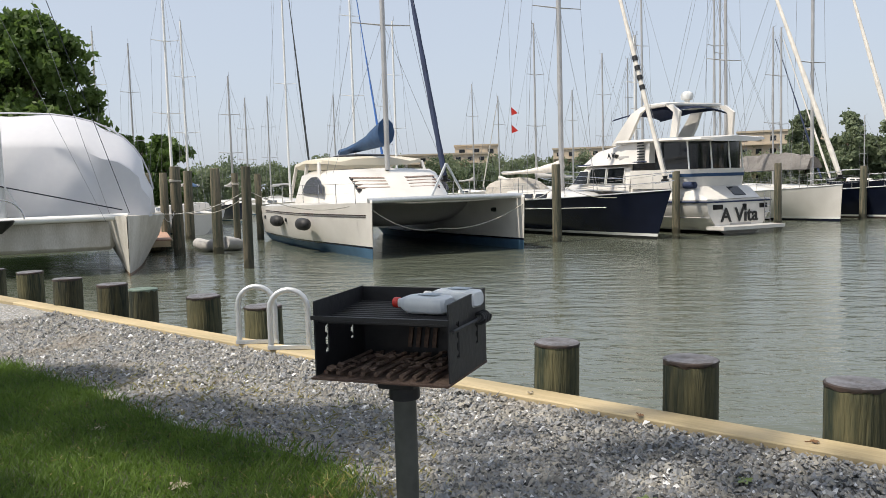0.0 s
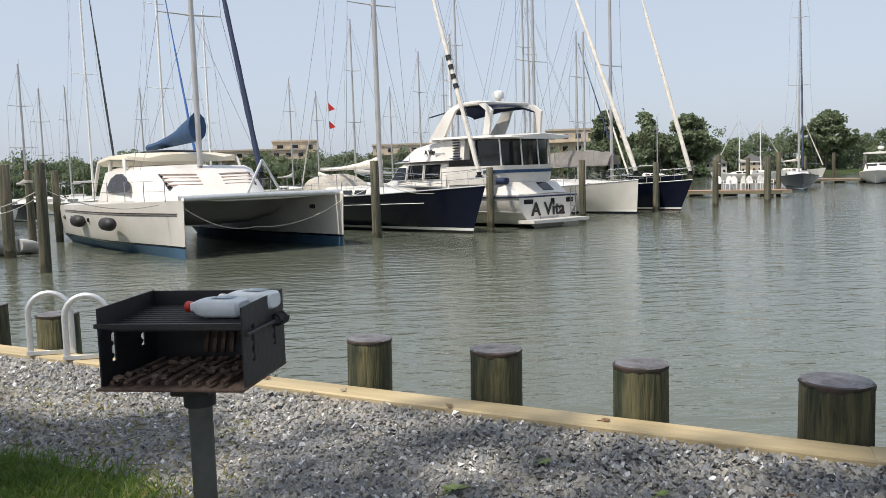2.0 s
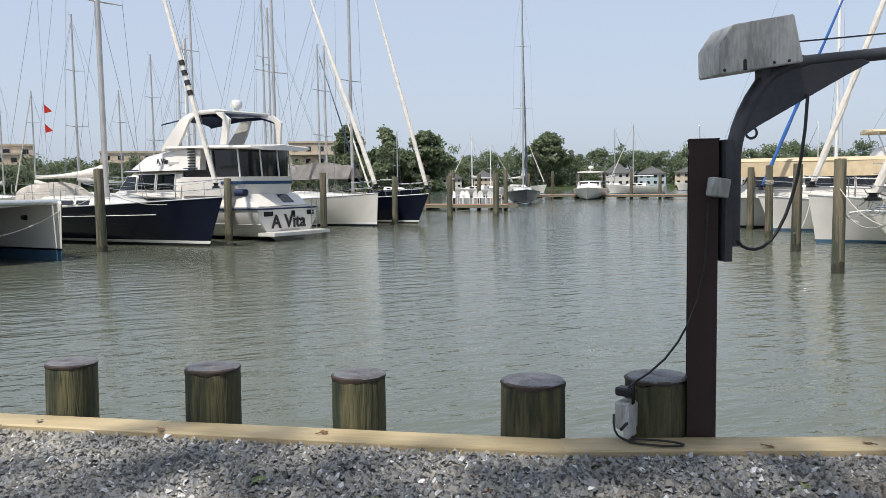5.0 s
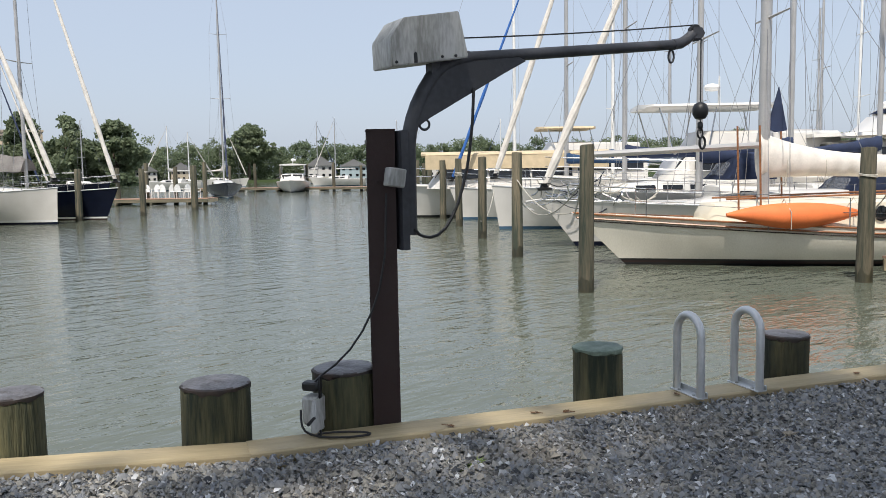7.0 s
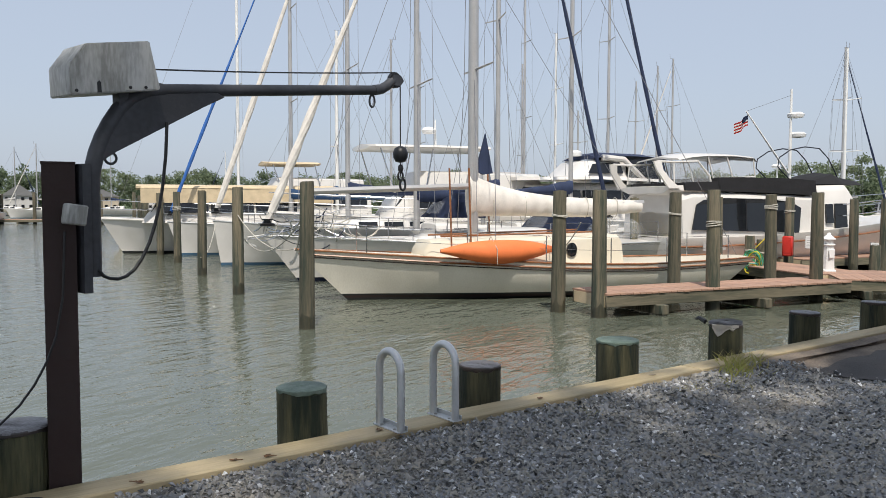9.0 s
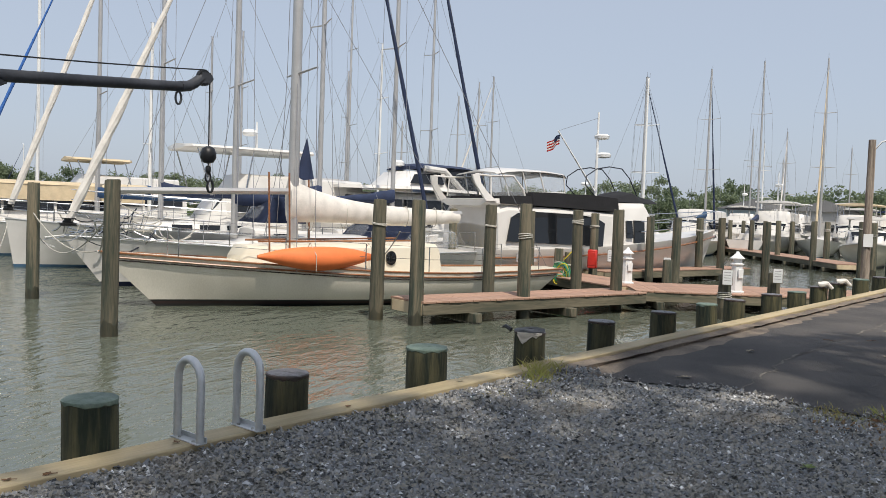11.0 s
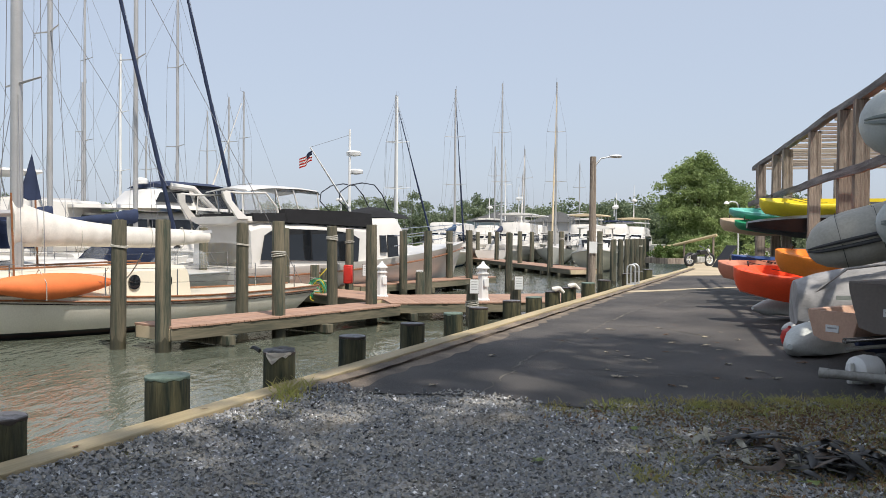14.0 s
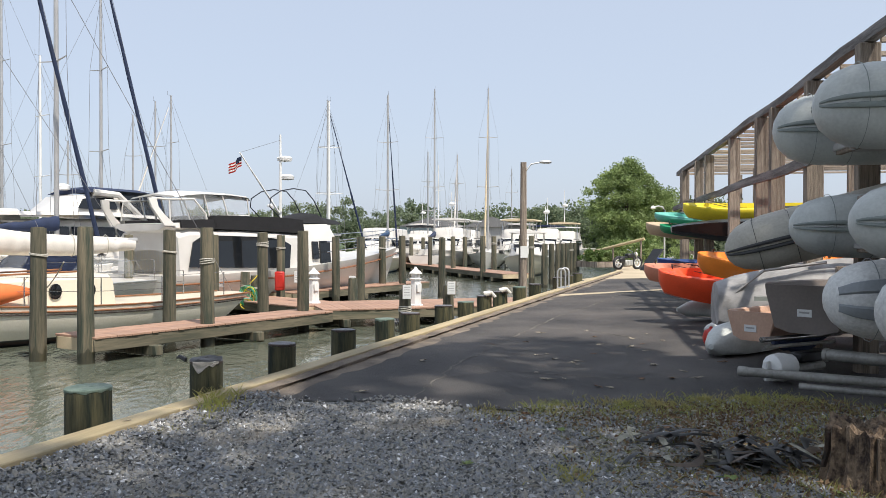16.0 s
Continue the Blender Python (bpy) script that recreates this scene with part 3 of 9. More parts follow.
def deck_part(ln, boat, material, n=18, drop=0.03, camber=0.06, inset=0.01):
    bm = bmesh.new()
    rows = []
    for i in range(n + 1):
        a, b = ln.rim(i / n, 1, -drop, inset), ln.rim(i / n, -1, -drop, inset)
        rows.append([a, a.lerp(b, 0.25) + Vector((0, 0, camber * 0.75)), a.lerp(b, 0.5) + Vector((0, 0, camber)), a.lerp(b, 0.75) + Vector((0, 0, camber * 0.75)), b])
    rings(bm, rows, closed=False, cap=(False, False))
    return part("deck", bm, material, boat)


def rail_parts(ln, boat, material, r=0.025, name="toe_rail", n=16, lift=0.01):
    for side in (1, -1):
        bm = bmesh.new()
        tube(bm, [ln.rim(i / n, side, lift) for i in range(n + 1)], r, 6)
        part(name, bm, material, boat)


def lifelines(ln, boat, u0=0.06, u1=0.9, count=6, h=0.6, both=True):
    bm = bmesh.new()
    tube(bm, [(0, 0, 0), (0, 0, h)], 0.013, 6)
    post = part("stanchion", bm, M_STEEL, boat)
    first = True
    for side in ((1, -1) if both else (1,)):
        for i in range(count):
            p = ln.rim(u0 + (u1 - u0) * i / (count - 1), side, 0, 0.04)
            if first:
                post.location, first = p, False
            else:
                again(post, boat, Matrix.Translation(p))
        for k in (1.0, 0.52):
            bm = bmesh.new()
            tube(bm, [ln.rim(u0 + (u1 - u0) * i / (count - 1), side, h * k, 0.04) for i in range(count)], 0.007, 4)
            part("lifeline", bm, M_STEEL, boat)
    for k in (1.0, 0.5):
        bm = bmesh.new()
        tube(bm, [ln.rim(u1, 1, h * k, 0.04), ln.rim(0.97, 1, h * k, 0.0), ln.rim(1.0, 1, h * k) + Vector((0.12, 0, 0.02)), ln.rim(0.97, -1, h * k, 0), ln.rim(u1, -1, h * k, 0.04)], 0.014, 6)
        part("pulpit", bm, M_STEEL, boat)


def cabin_part(boat, rows, material, name="cabin"):
    """rows of (x, half width at foot, half width at top, z foot, z top): a house with rounded shoulders."""
    bm = bmesh.new()
    out = []
    for x, w0, w1, z0, z1 in rows:
        k = (z1 - z0) * 0.12
        out.append([(x, w0, z0), (x, w1, z1 - k), (x, w1 * 0.86, z1), (x, 0, z1 + k * 0.4), (x, -w1 * 0.86, z1), (x, -w1, z1 - k), (x, -w0, z0)])
    rings(bm, out, closed=True)
    return part(name, bm, material, boat)


def window_part(boat, pts, thick=0.02, material=None, name="window", frame=None):
    """A pane with the given corners (in order), pushed out along its normal."""
    pts = [Vector(p) for p in pts]
    n = (pts[1] - pts[0]).cross(pts[-1] - pts[0]).normalized()
    bm = bmesh.new()
    rings(bm, [[p - n * thick for p in pts], [p + n * thick for p in pts]])
    ob = part(name, bm, material or M_DARKGLASS, boat, "", False)
    if frame:
        for a, b in zip(pts, pts[1:] + pts[:1]):
            bm = bmesh.new()
            tube(bm, [a, b], frame, 5)
            part("frame_bar", bm, M_WHITEPAINT, ob)
    return ob


def side_windows(boat, x0, x1, count, y, z0, z1, gap=0.06, slope=0.0, material=None):
    w = (x1 - x0) / count
    for side in (1, -1):
        for i in range(count):
            a, b = x0 + i * w + gap / 2, x0 + (i + 1) * w - gap / 2
            q = [(a, side * y, z0), (b, side * y, z0), (b, side * (y - slope), z1), (a, side * (y - slope), z1)]
            window_part(boat, q if side < 0 else q[::-1], 0.012, material)


def mast_parts(boat, x, z0, h, r=0.09, spreaders=(0.38, 0.68), spread=1.0, material=None, chain=None, fore=None, aft=None, y=0.0, wires=True):
    """Mast, spreaders, shrouds, forestay and backstay; fore and aft: points on deck."""
    material = material or M_MAST
    bm = bmesh.new()
    tube(bm, [(x, y, z0), (x, y, z0 + h * 0.6), (x, y, z0 + h)], r, 10, r * 0.72)
    mast = part("mast", bm, material, boat)
    for k in spreaders:
        for side in (1, -1):
            bm = bmesh.new()
            tube(bm, [(x, y, z0 + h * k), (x - 0.12, y + side * spread * (1.15 - 0.4 * k), z0 + h * k + 0.06)], 0.03, 6, 0.018)
            part("spreader", bm, material, mast)
    if not wires:
        return mast
    base = chain if chain is not None else spread * 1.15
    for side in (1, -1):
        bm = bmesh.new()
        pts = [(x - 0.05, y + side * base, z0 - 0.1)] + [(x - 0.12, y + side * spread * (1.15 - 0.4 * k), z0 + h * k + 0.06) for k in spreaders] + [(x, y, z0 + h * 0.97)]
        tube(bm, pts, 0.008, 4)
        part("shroud", bm, M_WIRE, mast)
        bm = bmesh.new()
        tube(bm, [(x + 0.35, y + side * base * 0.95, z0 - 0.1), (x, y + side * 0.05, z0 + h * spreaders[0])], 0.007, 4)
        part("shroud", bm, M_WIRE, mast)
    for p in (fore, aft):
        if p:
            bm = bmesh.new()
            tube(bm, [p, (x, y, z0 + h * 0.985)], 0.008, 4)
            part("stay", bm, M_WIRE, mast)
    bm = bmesh.new()
    tube(bm, [(x - 0.1, y, z0 + h), (x + 0.28, y, z0 + h + 0.02)], 0.012, 5)
    tube(bm, [(x + 0.28, y, z0 + h), (x + 0.28, y, z0 + h + 0.3)], 0.01, 5)
    part("masthead_gear", bm, M_WIRE, mast)
    return mast


def furled(boat, foot, head, r, material, stripe=None):
    """A headsail rolled on its stay, thickest a third up, with the turns showing."""
    foot, head = Vector(foot), Vector(head)
    n = 26
    bm = bmesh.new()
    rows = []
    d = (head - foot).normalized()
    a1 = d.orthogonal().normalized()
    a2 = d.cross(a1)
    for i in range(n + 1):
        k = i / n
        rr = r * (0.55 + 0.45 * math.sin(math.pi * min(1, k * 1.25 + 0.2)) ** 0.7) * (1 if i % 3 else 0.86) * (1 - 0.45 * k)
        rows.append([foot.lerp(head, k) + (a1 * math.cos(t) + a2 * math.sin(t)) * rr for t in (2 * math.pi * (j / 8 + i * 0.05) for j in range(8))])
    rings(bm, rows)
    ob = part("furled_sail", bm, material, boat)
    bm = bmesh.new()
    lathe(bm, [(r * 1.5, 0), (r * 1.6, 0.06), (r * 0.8, 0.09), (r * 0.8, 0.16), (r * 1.5, 0.19)], 10, foot - Vector((0, 0, 0.1)))
    part("furler_drum", bm, M_BLACK, boat)
    return ob


def boom_parts(boat, x, z, length, cover=None, r=0.07, fat=0.2, drop=0.0, y=0.0, lift=None):
    bm = bmesh.new()
    tube(bm, [(x, y, z), (x - length, y, z + drop)], r, 8)
    boom = part("boom", bm, M_MAST, boat)
    if cover:
        bm = bmesh.new()
        rows = []
        n = 16
        for i in range(n + 1):
            k = i / n
            w = fat * (0.42 + 0.58 * (1 - k) ** 0.8) * random.uniform(0.93, 1.07)
            hgt = fat * (0.55 + 1.5 * (1 - k) ** 2.2) * random.uniform(0.94, 1.06)
            c = Vector((x + 0.12 - k * (length + 0.05), y, z + drop * k - 0.06))
            rows.append([c + Vector((0, w * 0.62 * math.cos(t), hgt * (0.5 + 0.5 * math.sin(t)) - 0.03)) for t in (2 * math.pi * j / 10 for j in range(10))])
        rings(bm, rows)
        part("sail_cover", bm, cover, boom)
    if lift:
        bm = bmesh.new()
        tube(bm, [(x - length, y, z + drop), lift], 0.006, 4)
        part("topping_lift", bm, M_WIRE, boom)
    return boom


def dodger(boat, x, w, z, h, length, material, glass=True):
    bm = bmesh.new()
    rows = []
    for k, hh in ((0.0, 0.0), (0.25, 0.72), (0.5, 1.0), (1.0, 0.94)):
        rows.append([(x - k * length, w * math.cos(t), z + h * hh * max(0, math.sin(t)) ** 0.6 + 0.01) for t in (math.pi * j / 10 for j in range(11))])
    rings(bm, rows, closed=False, cap=(False, False))
    bmesh.ops.solidify(bm, geom=bm.faces[:], thickness=0.02)
    d = part("dodger", bm, material, boat)
    if glass:
        window_part(d, [(x - 0.04 * length, -w * 0.5, z + 0.16 * h), (x - 0.04 * length, w * 0.5, z + 0.16 * h), (x - 0.2 * length, w * 0.45, z + h * 0.64), (x - 0.2 * length, -w * 0.45, z + h * 0.64)], 0.03, M_VINYL)
    return d


def hanging_rope(p0, p1, sag, r=0.012, material=None, label="slack pale mooring line", parent=None):
    bm = bmesh.new()
    tube(bm, arc(p0, p1, sag, 14), r, 5)
    ob = part("mooring_line", bm, material or M_ROPE, parent)
    if parent is None:
        tagged(ob, label, "rope", "mooring lines")
    return ob


def sailboat(bow, way, L, B, fb, fs, label, bands, mats, deck=None, mast=(0.42, 12.0), boom=None, cover=None, furl=None, cabin=True, lines=True, group="", rail=None,
             cabin_h=0.42, rake=0.55, transom=0.75, stern_rake=0.0, dip=0.1, furl_r=0.08, dodge=None, wheel=False, keel=0.45, mast_r=0.09, cabin_m=None, name="sailboat", flare=1.7, full=2.2):
    boat = thing(name, heading(bow, way, WATER), label, "sailboat", group)
    ln = Lines(L, B, fb, fs, transom=transom, rake=rake, dip=dip, stern_rake=stern_rake, keel=keel, flare=flare, full=full)
    hull_part(ln, boat, bands, mats)
    deck_part(ln, boat, deck or M_GEL)
    rail_parts(ln, boat, rail or M_ALU, 0.022)
    mx = -L * mast[0]
    zd = ln.top(1 - mast[0])
    if cabin:
        w = B * 0.3
        z0 = ln.top(0.5) - 0.03
        cabin_part(boat, [(-L * 0.26, w * 0.45, w * 0.3, z0 + 0.04, z0 + 0.1), (-L * 0.33, w * 0.78, w * 0.62, z0, z0 + cabin_h * 0.72), (-L * 0.5, w, w * 0.86, z0, z0 + cabin_h),
                          (-L * 0.66, w * 1.02, w * 0.9, z0, z0 + cabin_h * 1.05), (-L * 0.67, w * 1.02, w * 0.9, z0, z0 + cabin_h * 0.98)], cabin_m or deck or M_GEL)
        side_windows(boat, -L * 0.62, -L * 0.38, 3, w * 0.96, z0 + cabin_h * 0.3, z0 + cabin_h * 0.68, 0.25, w * 0.05)
    tip = ln.rim(1.0)
    if mast[1]:
        head = (mx, 0, zd + mast[1] * 0.985)
        mast_parts(boat, mx, zd + (cabin_h * 0.8 if cabin else 0), mast[1] - (cabin_h * 0.8 if cabin else 0), mast_r, spread=B * 0.3, chain=B * 0.42, fore=tuple(tip + Vector((-0.05, 0, 0.05))), aft=tuple(ln.rim(0.0) * 1.0 - Vector((0, ln.rim(0.0).y, 0))))
        if furl:
            furled(boat, tip + Vector((-0.12, 0, 0.35)), Vector((mx + 0.25, 0, zd + mast[1] * 0.94)), furl_r, furl)
        if boom:
            boom_parts(boat, mx - 0.1, zd + cabin_h + boom[1], boom[0], cover, fat=boom[2] if len(boom) > 2 else 0.24, lift=(mx, 0, zd + mast[1] * 0.97))
    if lines:
        lifelines(ln, boat)
    if dodge:
        dodger(boat, -L * 0.62, B * 0.34, ln.top(0.35) + cabin_h * 0.6, 0.75, 1.5, dodge)
    return boat, ln


BOTTOM, STRIPE, TOPSIDE = 0, 1, 2
WHITE_BANDS = [(0.05, 0), (0.12, 1), (9, 2)]
IN_LEFT = Vector((-0.53, 0.848))
OUT_LEFT = -IN_LEFT


# the white cruising catamaran
def catamaran():
    way, L = Vector((0.495, -0.869)), 12.2
    side = Vector((-way.y, way.x))
    a, b = Vector((-3.86, 23.3)), Vector((0.53, 25.75))
    mid = (a + b) / 2
    half = (b - a).length / 2
    boat = thing("catamaran", heading(mid, way, WATER), "white cruising catamaran with blue waterline and black fenders", "catamaran")
    for s in (1, -1):
        ln = Lines(L, 1.75, 1.66, 1.45, transom=0.8, rake=0.12, dip=-0.02, keel=0.4, full=1.7, mid=0.5, flare=3.4)
        h = hull_part(ln, boat, [(0.3, 0), (0.36, 1), (0.44, 2), (9, 2)], [M_BLUE, M_NAVY, M_GEL], name="hull")
        h.location = (0, s * half, 0)
        d = deck_part(ln, boat, M_GEL, camber=0.1)
        d.location = (0, s * half, 0)
        for z, r in ((1.28, 0.014), (1.22, 0.008)):
            bm = bmesh.new()
            tube(bm, [ln.at(0.1 + 0.87 * i / 12, z, s) + Vector((0, s * 0.006, 0)) for i in range(13)], r, 5)
            o = part("cove_stripe", bm, M_RUST, boat, "thin brown cove stripe")
            o.location = (0, s * half, 0)
        for u, w in ((0.08, 0.28), (0.2, 0.2), (0.42, 0.22), (0.62, 0.34)):
            p = ln.at(u, 1.0, s)
            bm = bmesh.new()
            box(bm, (-w / 2, -0.03, -0.07), (w / 2, 0.03, 0.07), 0.02)
            o = part("porthole", bm, M_DARKGLASS, boat)
            o.location = p + Vector((0, s * half, 0))
        o = part("bow_port", _box((-0.16, -0.03, -0.07), (0.16, 0.03, 0.07), 0.02), M_DARKGLASS, boat)
        o.location = ln.at(0.88, 1.25, -s) + Vector((0, s * half, 0))
    # bridge deck between the hulls, its underside arched
    bm = bmesh.new()
    rows = []
    for x, z0, z1 in ((-L, 0.75, 1.5), (-7, 0.7, 1.6), (-3.9, 0.75, 1.62), (-3.2, 1.0, 1.62), (-2.6, 1.5, 1.64), (-0.25, 1.58, 1.66)):
        rows.append([(x, half, z1), (x, half * 0.5, z1 + 0.04), (x, 0, z1 + 0.06), (x, -half * 0.5, z1 + 0.04), (x, -half, z1), (x, -half * 0.75, min(z0 + 0.2, z1 - 0.04)), (x, -half * 0.4, z0), (x, half * 0.4, z0), (x, half * 0.75, min(z0 + 0.2, z1 - 0.04))])
    rings(bm, rows)
    part("bridge_deck", bm, M_GEL, boat)
    bm = bmesh.new()
    tube(bm, [(-0.12, half * 1.02, 1.7), (-0.12, 0, 1.72), (-0.12, -half * 1.02, 1.7)], 0.085, 10)
    part("crossbeam", bm, M_ALU, boat, "grey aluminium crossbeam")
    # saloon
    w = half + 0.05
    cabin_part(boat, [(-3.5, w * 0.55, w * 0.4, 1.6, 1.68), (-4.6, w * 0.82, w * 0.62, 1.6, 2.35), (-5.6, w * 0.95, w * 0.78, 1.6, 2.72), (-8.2, w, w * 0.85, 1.58, 2.8), (-9.2, w * 0.98, w * 0.85, 1.56, 2.75)], M_GEL, "saloon")
    for s in (1, -1):
        # sloping louvred front windows
        for k in range(2):
            pts = [(-4.12 - 0.1 * k, s * (0.28 + 1.15 * k * 0.0 + 0.1), 1.98), (-4.18, s * w * 0.6, 1.98), (-4.95, s * w * 0.62, 2.45), (-4.78, s * 0.4, 2.42)]
            if k == 0:
                win = window_part(boat, pts if s > 0 else pts[::-1], 0.03)
                for j in range(4):
                    t = 0.12 + j * 0.25
                    p, q = Vector(pts[0]).lerp(Vector(pts[3]), t), Vector(pts[1]).lerp(Vector(pts[2]), t)
                    bm = bmesh.new()
                    tube(bm, [p + Vector((0.06, 0, 0.05)), q + Vector((0.06, 0, 0.05))], 0.024, 5)
                    part("louvre", bm, M_LOUVRE, win, "faded brown louvre")
        bm = bmesh.new()
        prof = [(-5.5, 1.93), (-5.55, 2.1), (-5.85, 2.36), (-6.4, 2.52), (-7.1, 2.52), (-7.7, 2.36), (-8.0, 2.1), (-8.05, 1.93)]
        rings(bm, [[(x, s * (w * 0.985 - (z - 1.6) * 0.2 + o), z) for x, z in prof] for o in (-0.03, 0.03)])
        part("side_window", bm, M_TINT, boat, "tinted half-moon side window")
    # hard top over the cockpit on its legs
    bm = bmesh.new()
    rows = []
    for x, z, ww in ((-6.6, 3.06, 1.4), (-7.0, 3.14, 2.0), (-8.6, 3.2, 2.2), (-10.4, 3.1, 2.15), (-10.7, 3.0, 1.9)):
        rows.append([(x, ww, z - 0.12), (x, ww * 0.98, z), (x, ww * 0.6, z + 0.1), (x, 0, z + 0.13), (x, -ww * 0.6, z + 0.1), (x, -ww * 0.98, z), (x, -ww, z - 0.12), (x, -ww * 0.9, z - 0.14), (x, ww * 0.9, z - 0.14)])
    rings(bm, rows)
    part("hard_top", bm, M_GEL2, boat, "cream cockpit hard top")
    for s in (1, -1):
        for x0, x1 in ((-6.4, -7.1), (-9.0, -8.8), (-10.9, -10.5)):
            bm = bmesh.new()
            tube(bm, [(x0, s * 2.25, 1.7), (x1, s * 2.05, 3.05)], 0.07, 8)
            part("top_leg", bm, M_GEL, boat)
    bm = bmesh.new()
    lathe(bm, [(0.75, 0), (0.74, 0.05), (0.6, 0.1)], 16, (-8.8, 0.2, 3.3), 1.6)
    part("solar_panel", bm, M_BLACK, boat)
    mast_parts(boat, -5.35, 2.7, 13.5, 0.098, spread=1.1, chain=half * 0.9, fore=(-0.15, 0, 1.8), aft=(-10.6, 1.8, 1.7))
    boom_parts(boat, -5.5, 3.65, 5.6, M_BLUECANVAS, fat=0.5, drop=-0.1)
    furled(boat, (-0.3, 0, 2.3), (-5.0, 0, 14.6), 0.1, M_CANVAS)
    for s in (1, -1):
        bm = bmesh.new()
        tube(bm, [(-0.14, s * 0.55, 1.75), (-0.2, 0, 2.75)], 0.04, 6)
        part("striker_leg", bm, M_ALU, boat)
    ln = Lines(L, 1.75, 1.66, 1.45, transom=0.8, rake=0.12, dip=-0.02, keel=0.4, full=1.7, mid=0.5, flare=3.4)
    bm = bmesh.new()
    tube(bm, [(0, 0, 0), (0, 0, 0.62)], 0.013, 6)
    post = part("stanchion", bm, M_STEEL, boat)
    pts = {s: [Vector((-0.7 - 1.5 * i, s * (half + 0.7 * min(1, 0.35 + i * 0.2)), 1.62)) for i in range(7)] for s in (1, -1)}
    post.location = pts[1][0]
    for s in (1, -1):
        for i in range(7):
            if s < 0 or i:
                again(post, boat, Matrix.Translation(pts[s][i]))
        for k in (0.6, 0.3):
            bm = bmesh.new()
            tube(bm, [p + Vector((0, 0, k)) for p in pts[s]], 0.007, 4)
            part("lifeline", bm, M_STEEL, boat)
    for x in (-7.9, -4.0):
        bm = bmesh.new()
        lathe(bm, [(0.05, -0.48), (0.14, -0.42), (0.2, -0.3), (0.21, 0), (0.2, 0.3), (0.14, 0.42), (0.05, 0.48)], 14)
        o = part("fender", bm, M_RUBBER, boat, "black cylindrical fender")
        o.matrix_basis = pose(x, -half - 1.02, 0.95, 0, 90, 0)
    # bridle hanging between the bows
    hanging_rope((0.05, half, 1.45), (-0.9, 0, 0.75), 0.25, 0.014, M_ROPE, parent=boat)
    hanging_rope((0.05, -half, 1.45), (-0.9, 0, 0.75), 0.25, 0.014, M_ROPE, parent=boat)
    return boat


def _box(lo, hi, bevel=0.0):
    bm = bmesh.new()
    box(bm, lo, hi, bevel)
    return bm


catamaran()

# navy sloop beside it
navy, navy_ln = sailboat((5.1, 28.75), OUT_LEFT, 13.2, 3.9, 1.7, 1.35, "dark navy sloop with white deck and cove line", [(0.1, 0), (0.2, 1), (9, 2)], [M_BLACK, M_WHITEPAINT, M_NAVY], M_GEL,
                         mast=(0.43, 19.5), boom=(4.6, 0.75), cover=M_WHITECANVAS, furl=None, rake=0.75, mast_r=0.11, dodge=M_WHITECANVAS, flare=1.6)
furled(navy, (0.45, 0, 2.1), (-5.5, 0, 19.0), 0.09, M_WHITECANVAS)
for z in (5.2, 5.55, 5.9, 6.25):
    k = (z - 2.1) / 16.9
    bm = bmesh.new()
    tube(bm, [(0.45 - 5.95 * k, 0, z), (0.45 - 5.95 * (k + 0.009), 0, z + 0.16)], 0.1, 10)
    part("sail_tie", bm, M_BLACK, navy, "dark tie round the furled sail")
for side in (1, -1):
    bm = bmesh.new()
    tube(bm, [navy_ln.at(0.25 + 0.6 * i / 10, 0.98 + 0.14 * i / 10, side) + Vector((0, side * 0.01, 0)) for i in range(11)], 0.014, 5)
    part("cove_line", bm, M_WHITEPAINT, navy, "thin white cove line")

# white sloop and a small navy sloop further along the row
white_sloop, _ = sailboat((14.3, 37.2), OUT_LEFT, 12.5, 3.9, 1.6, 1.25, "white sloop with plumb bow and furled white genoa", [(0.1, 0), (0.2, 1), (9, 2)], [M_NAVY, M_WHITEPAINT, M_GEL], M_GEL,
                          mast=(0.53, 17.0), boom=(4.8, 1.0), cover=None, furl=M_WHITECANVAS, rake=0.1, furl_r=0.13, flare=2.4)
small_navy, _ = sailboat((17.0, 38.5), OUT_LEFT, 11.5, 3.5, 1.5, 1.2, "black-hulled sloop with a grey-covered boom", [(0.08, 0), (0.16, 1), (9, 2)], [M_RUST, M_WHITEPAINT, M_NAVY], M_GEL,
                         mast=(0.37, 16.0), boom=(5.0, 1.15), cover=None, furl=M_WHITECANVAS, rake=0.7, furl_r=0.12)


bm = bmesh.new()
rows = []
for i in range(13):
    k = i / 12
    x, sag = -11.5 * 0.37 + 0.15 - 5.2 * k, 0.05 * math.sin(i * 2.1)
    rows.append([(x, e * (0.55 + 0.05 * math.sin(i * 1.7 + e)), 2.35 + 0.06 * math.sin(i * 1.3 + e)) for e in (1,)] + [(x, 0.3, 2.85 + sag), (x, 0.06, 3.2 - 0.25 * abs(2 * k - 1) ** 3 + sag), (x, -0.06, 3.2 - 0.25 * abs(2 * k - 1) ** 3 + sag), (x, -0.3, 2.85 + sag), (x, -0.55, 2.35)])
rings(bm, rows, closed=False, cap=(False, False))
bmesh.ops.solidify(bm, geom=bm.faces[:], thickness=0.015)
part("boom_tent", bm, M_TENT, small_navy, "grey canvas tent hung over the boom")


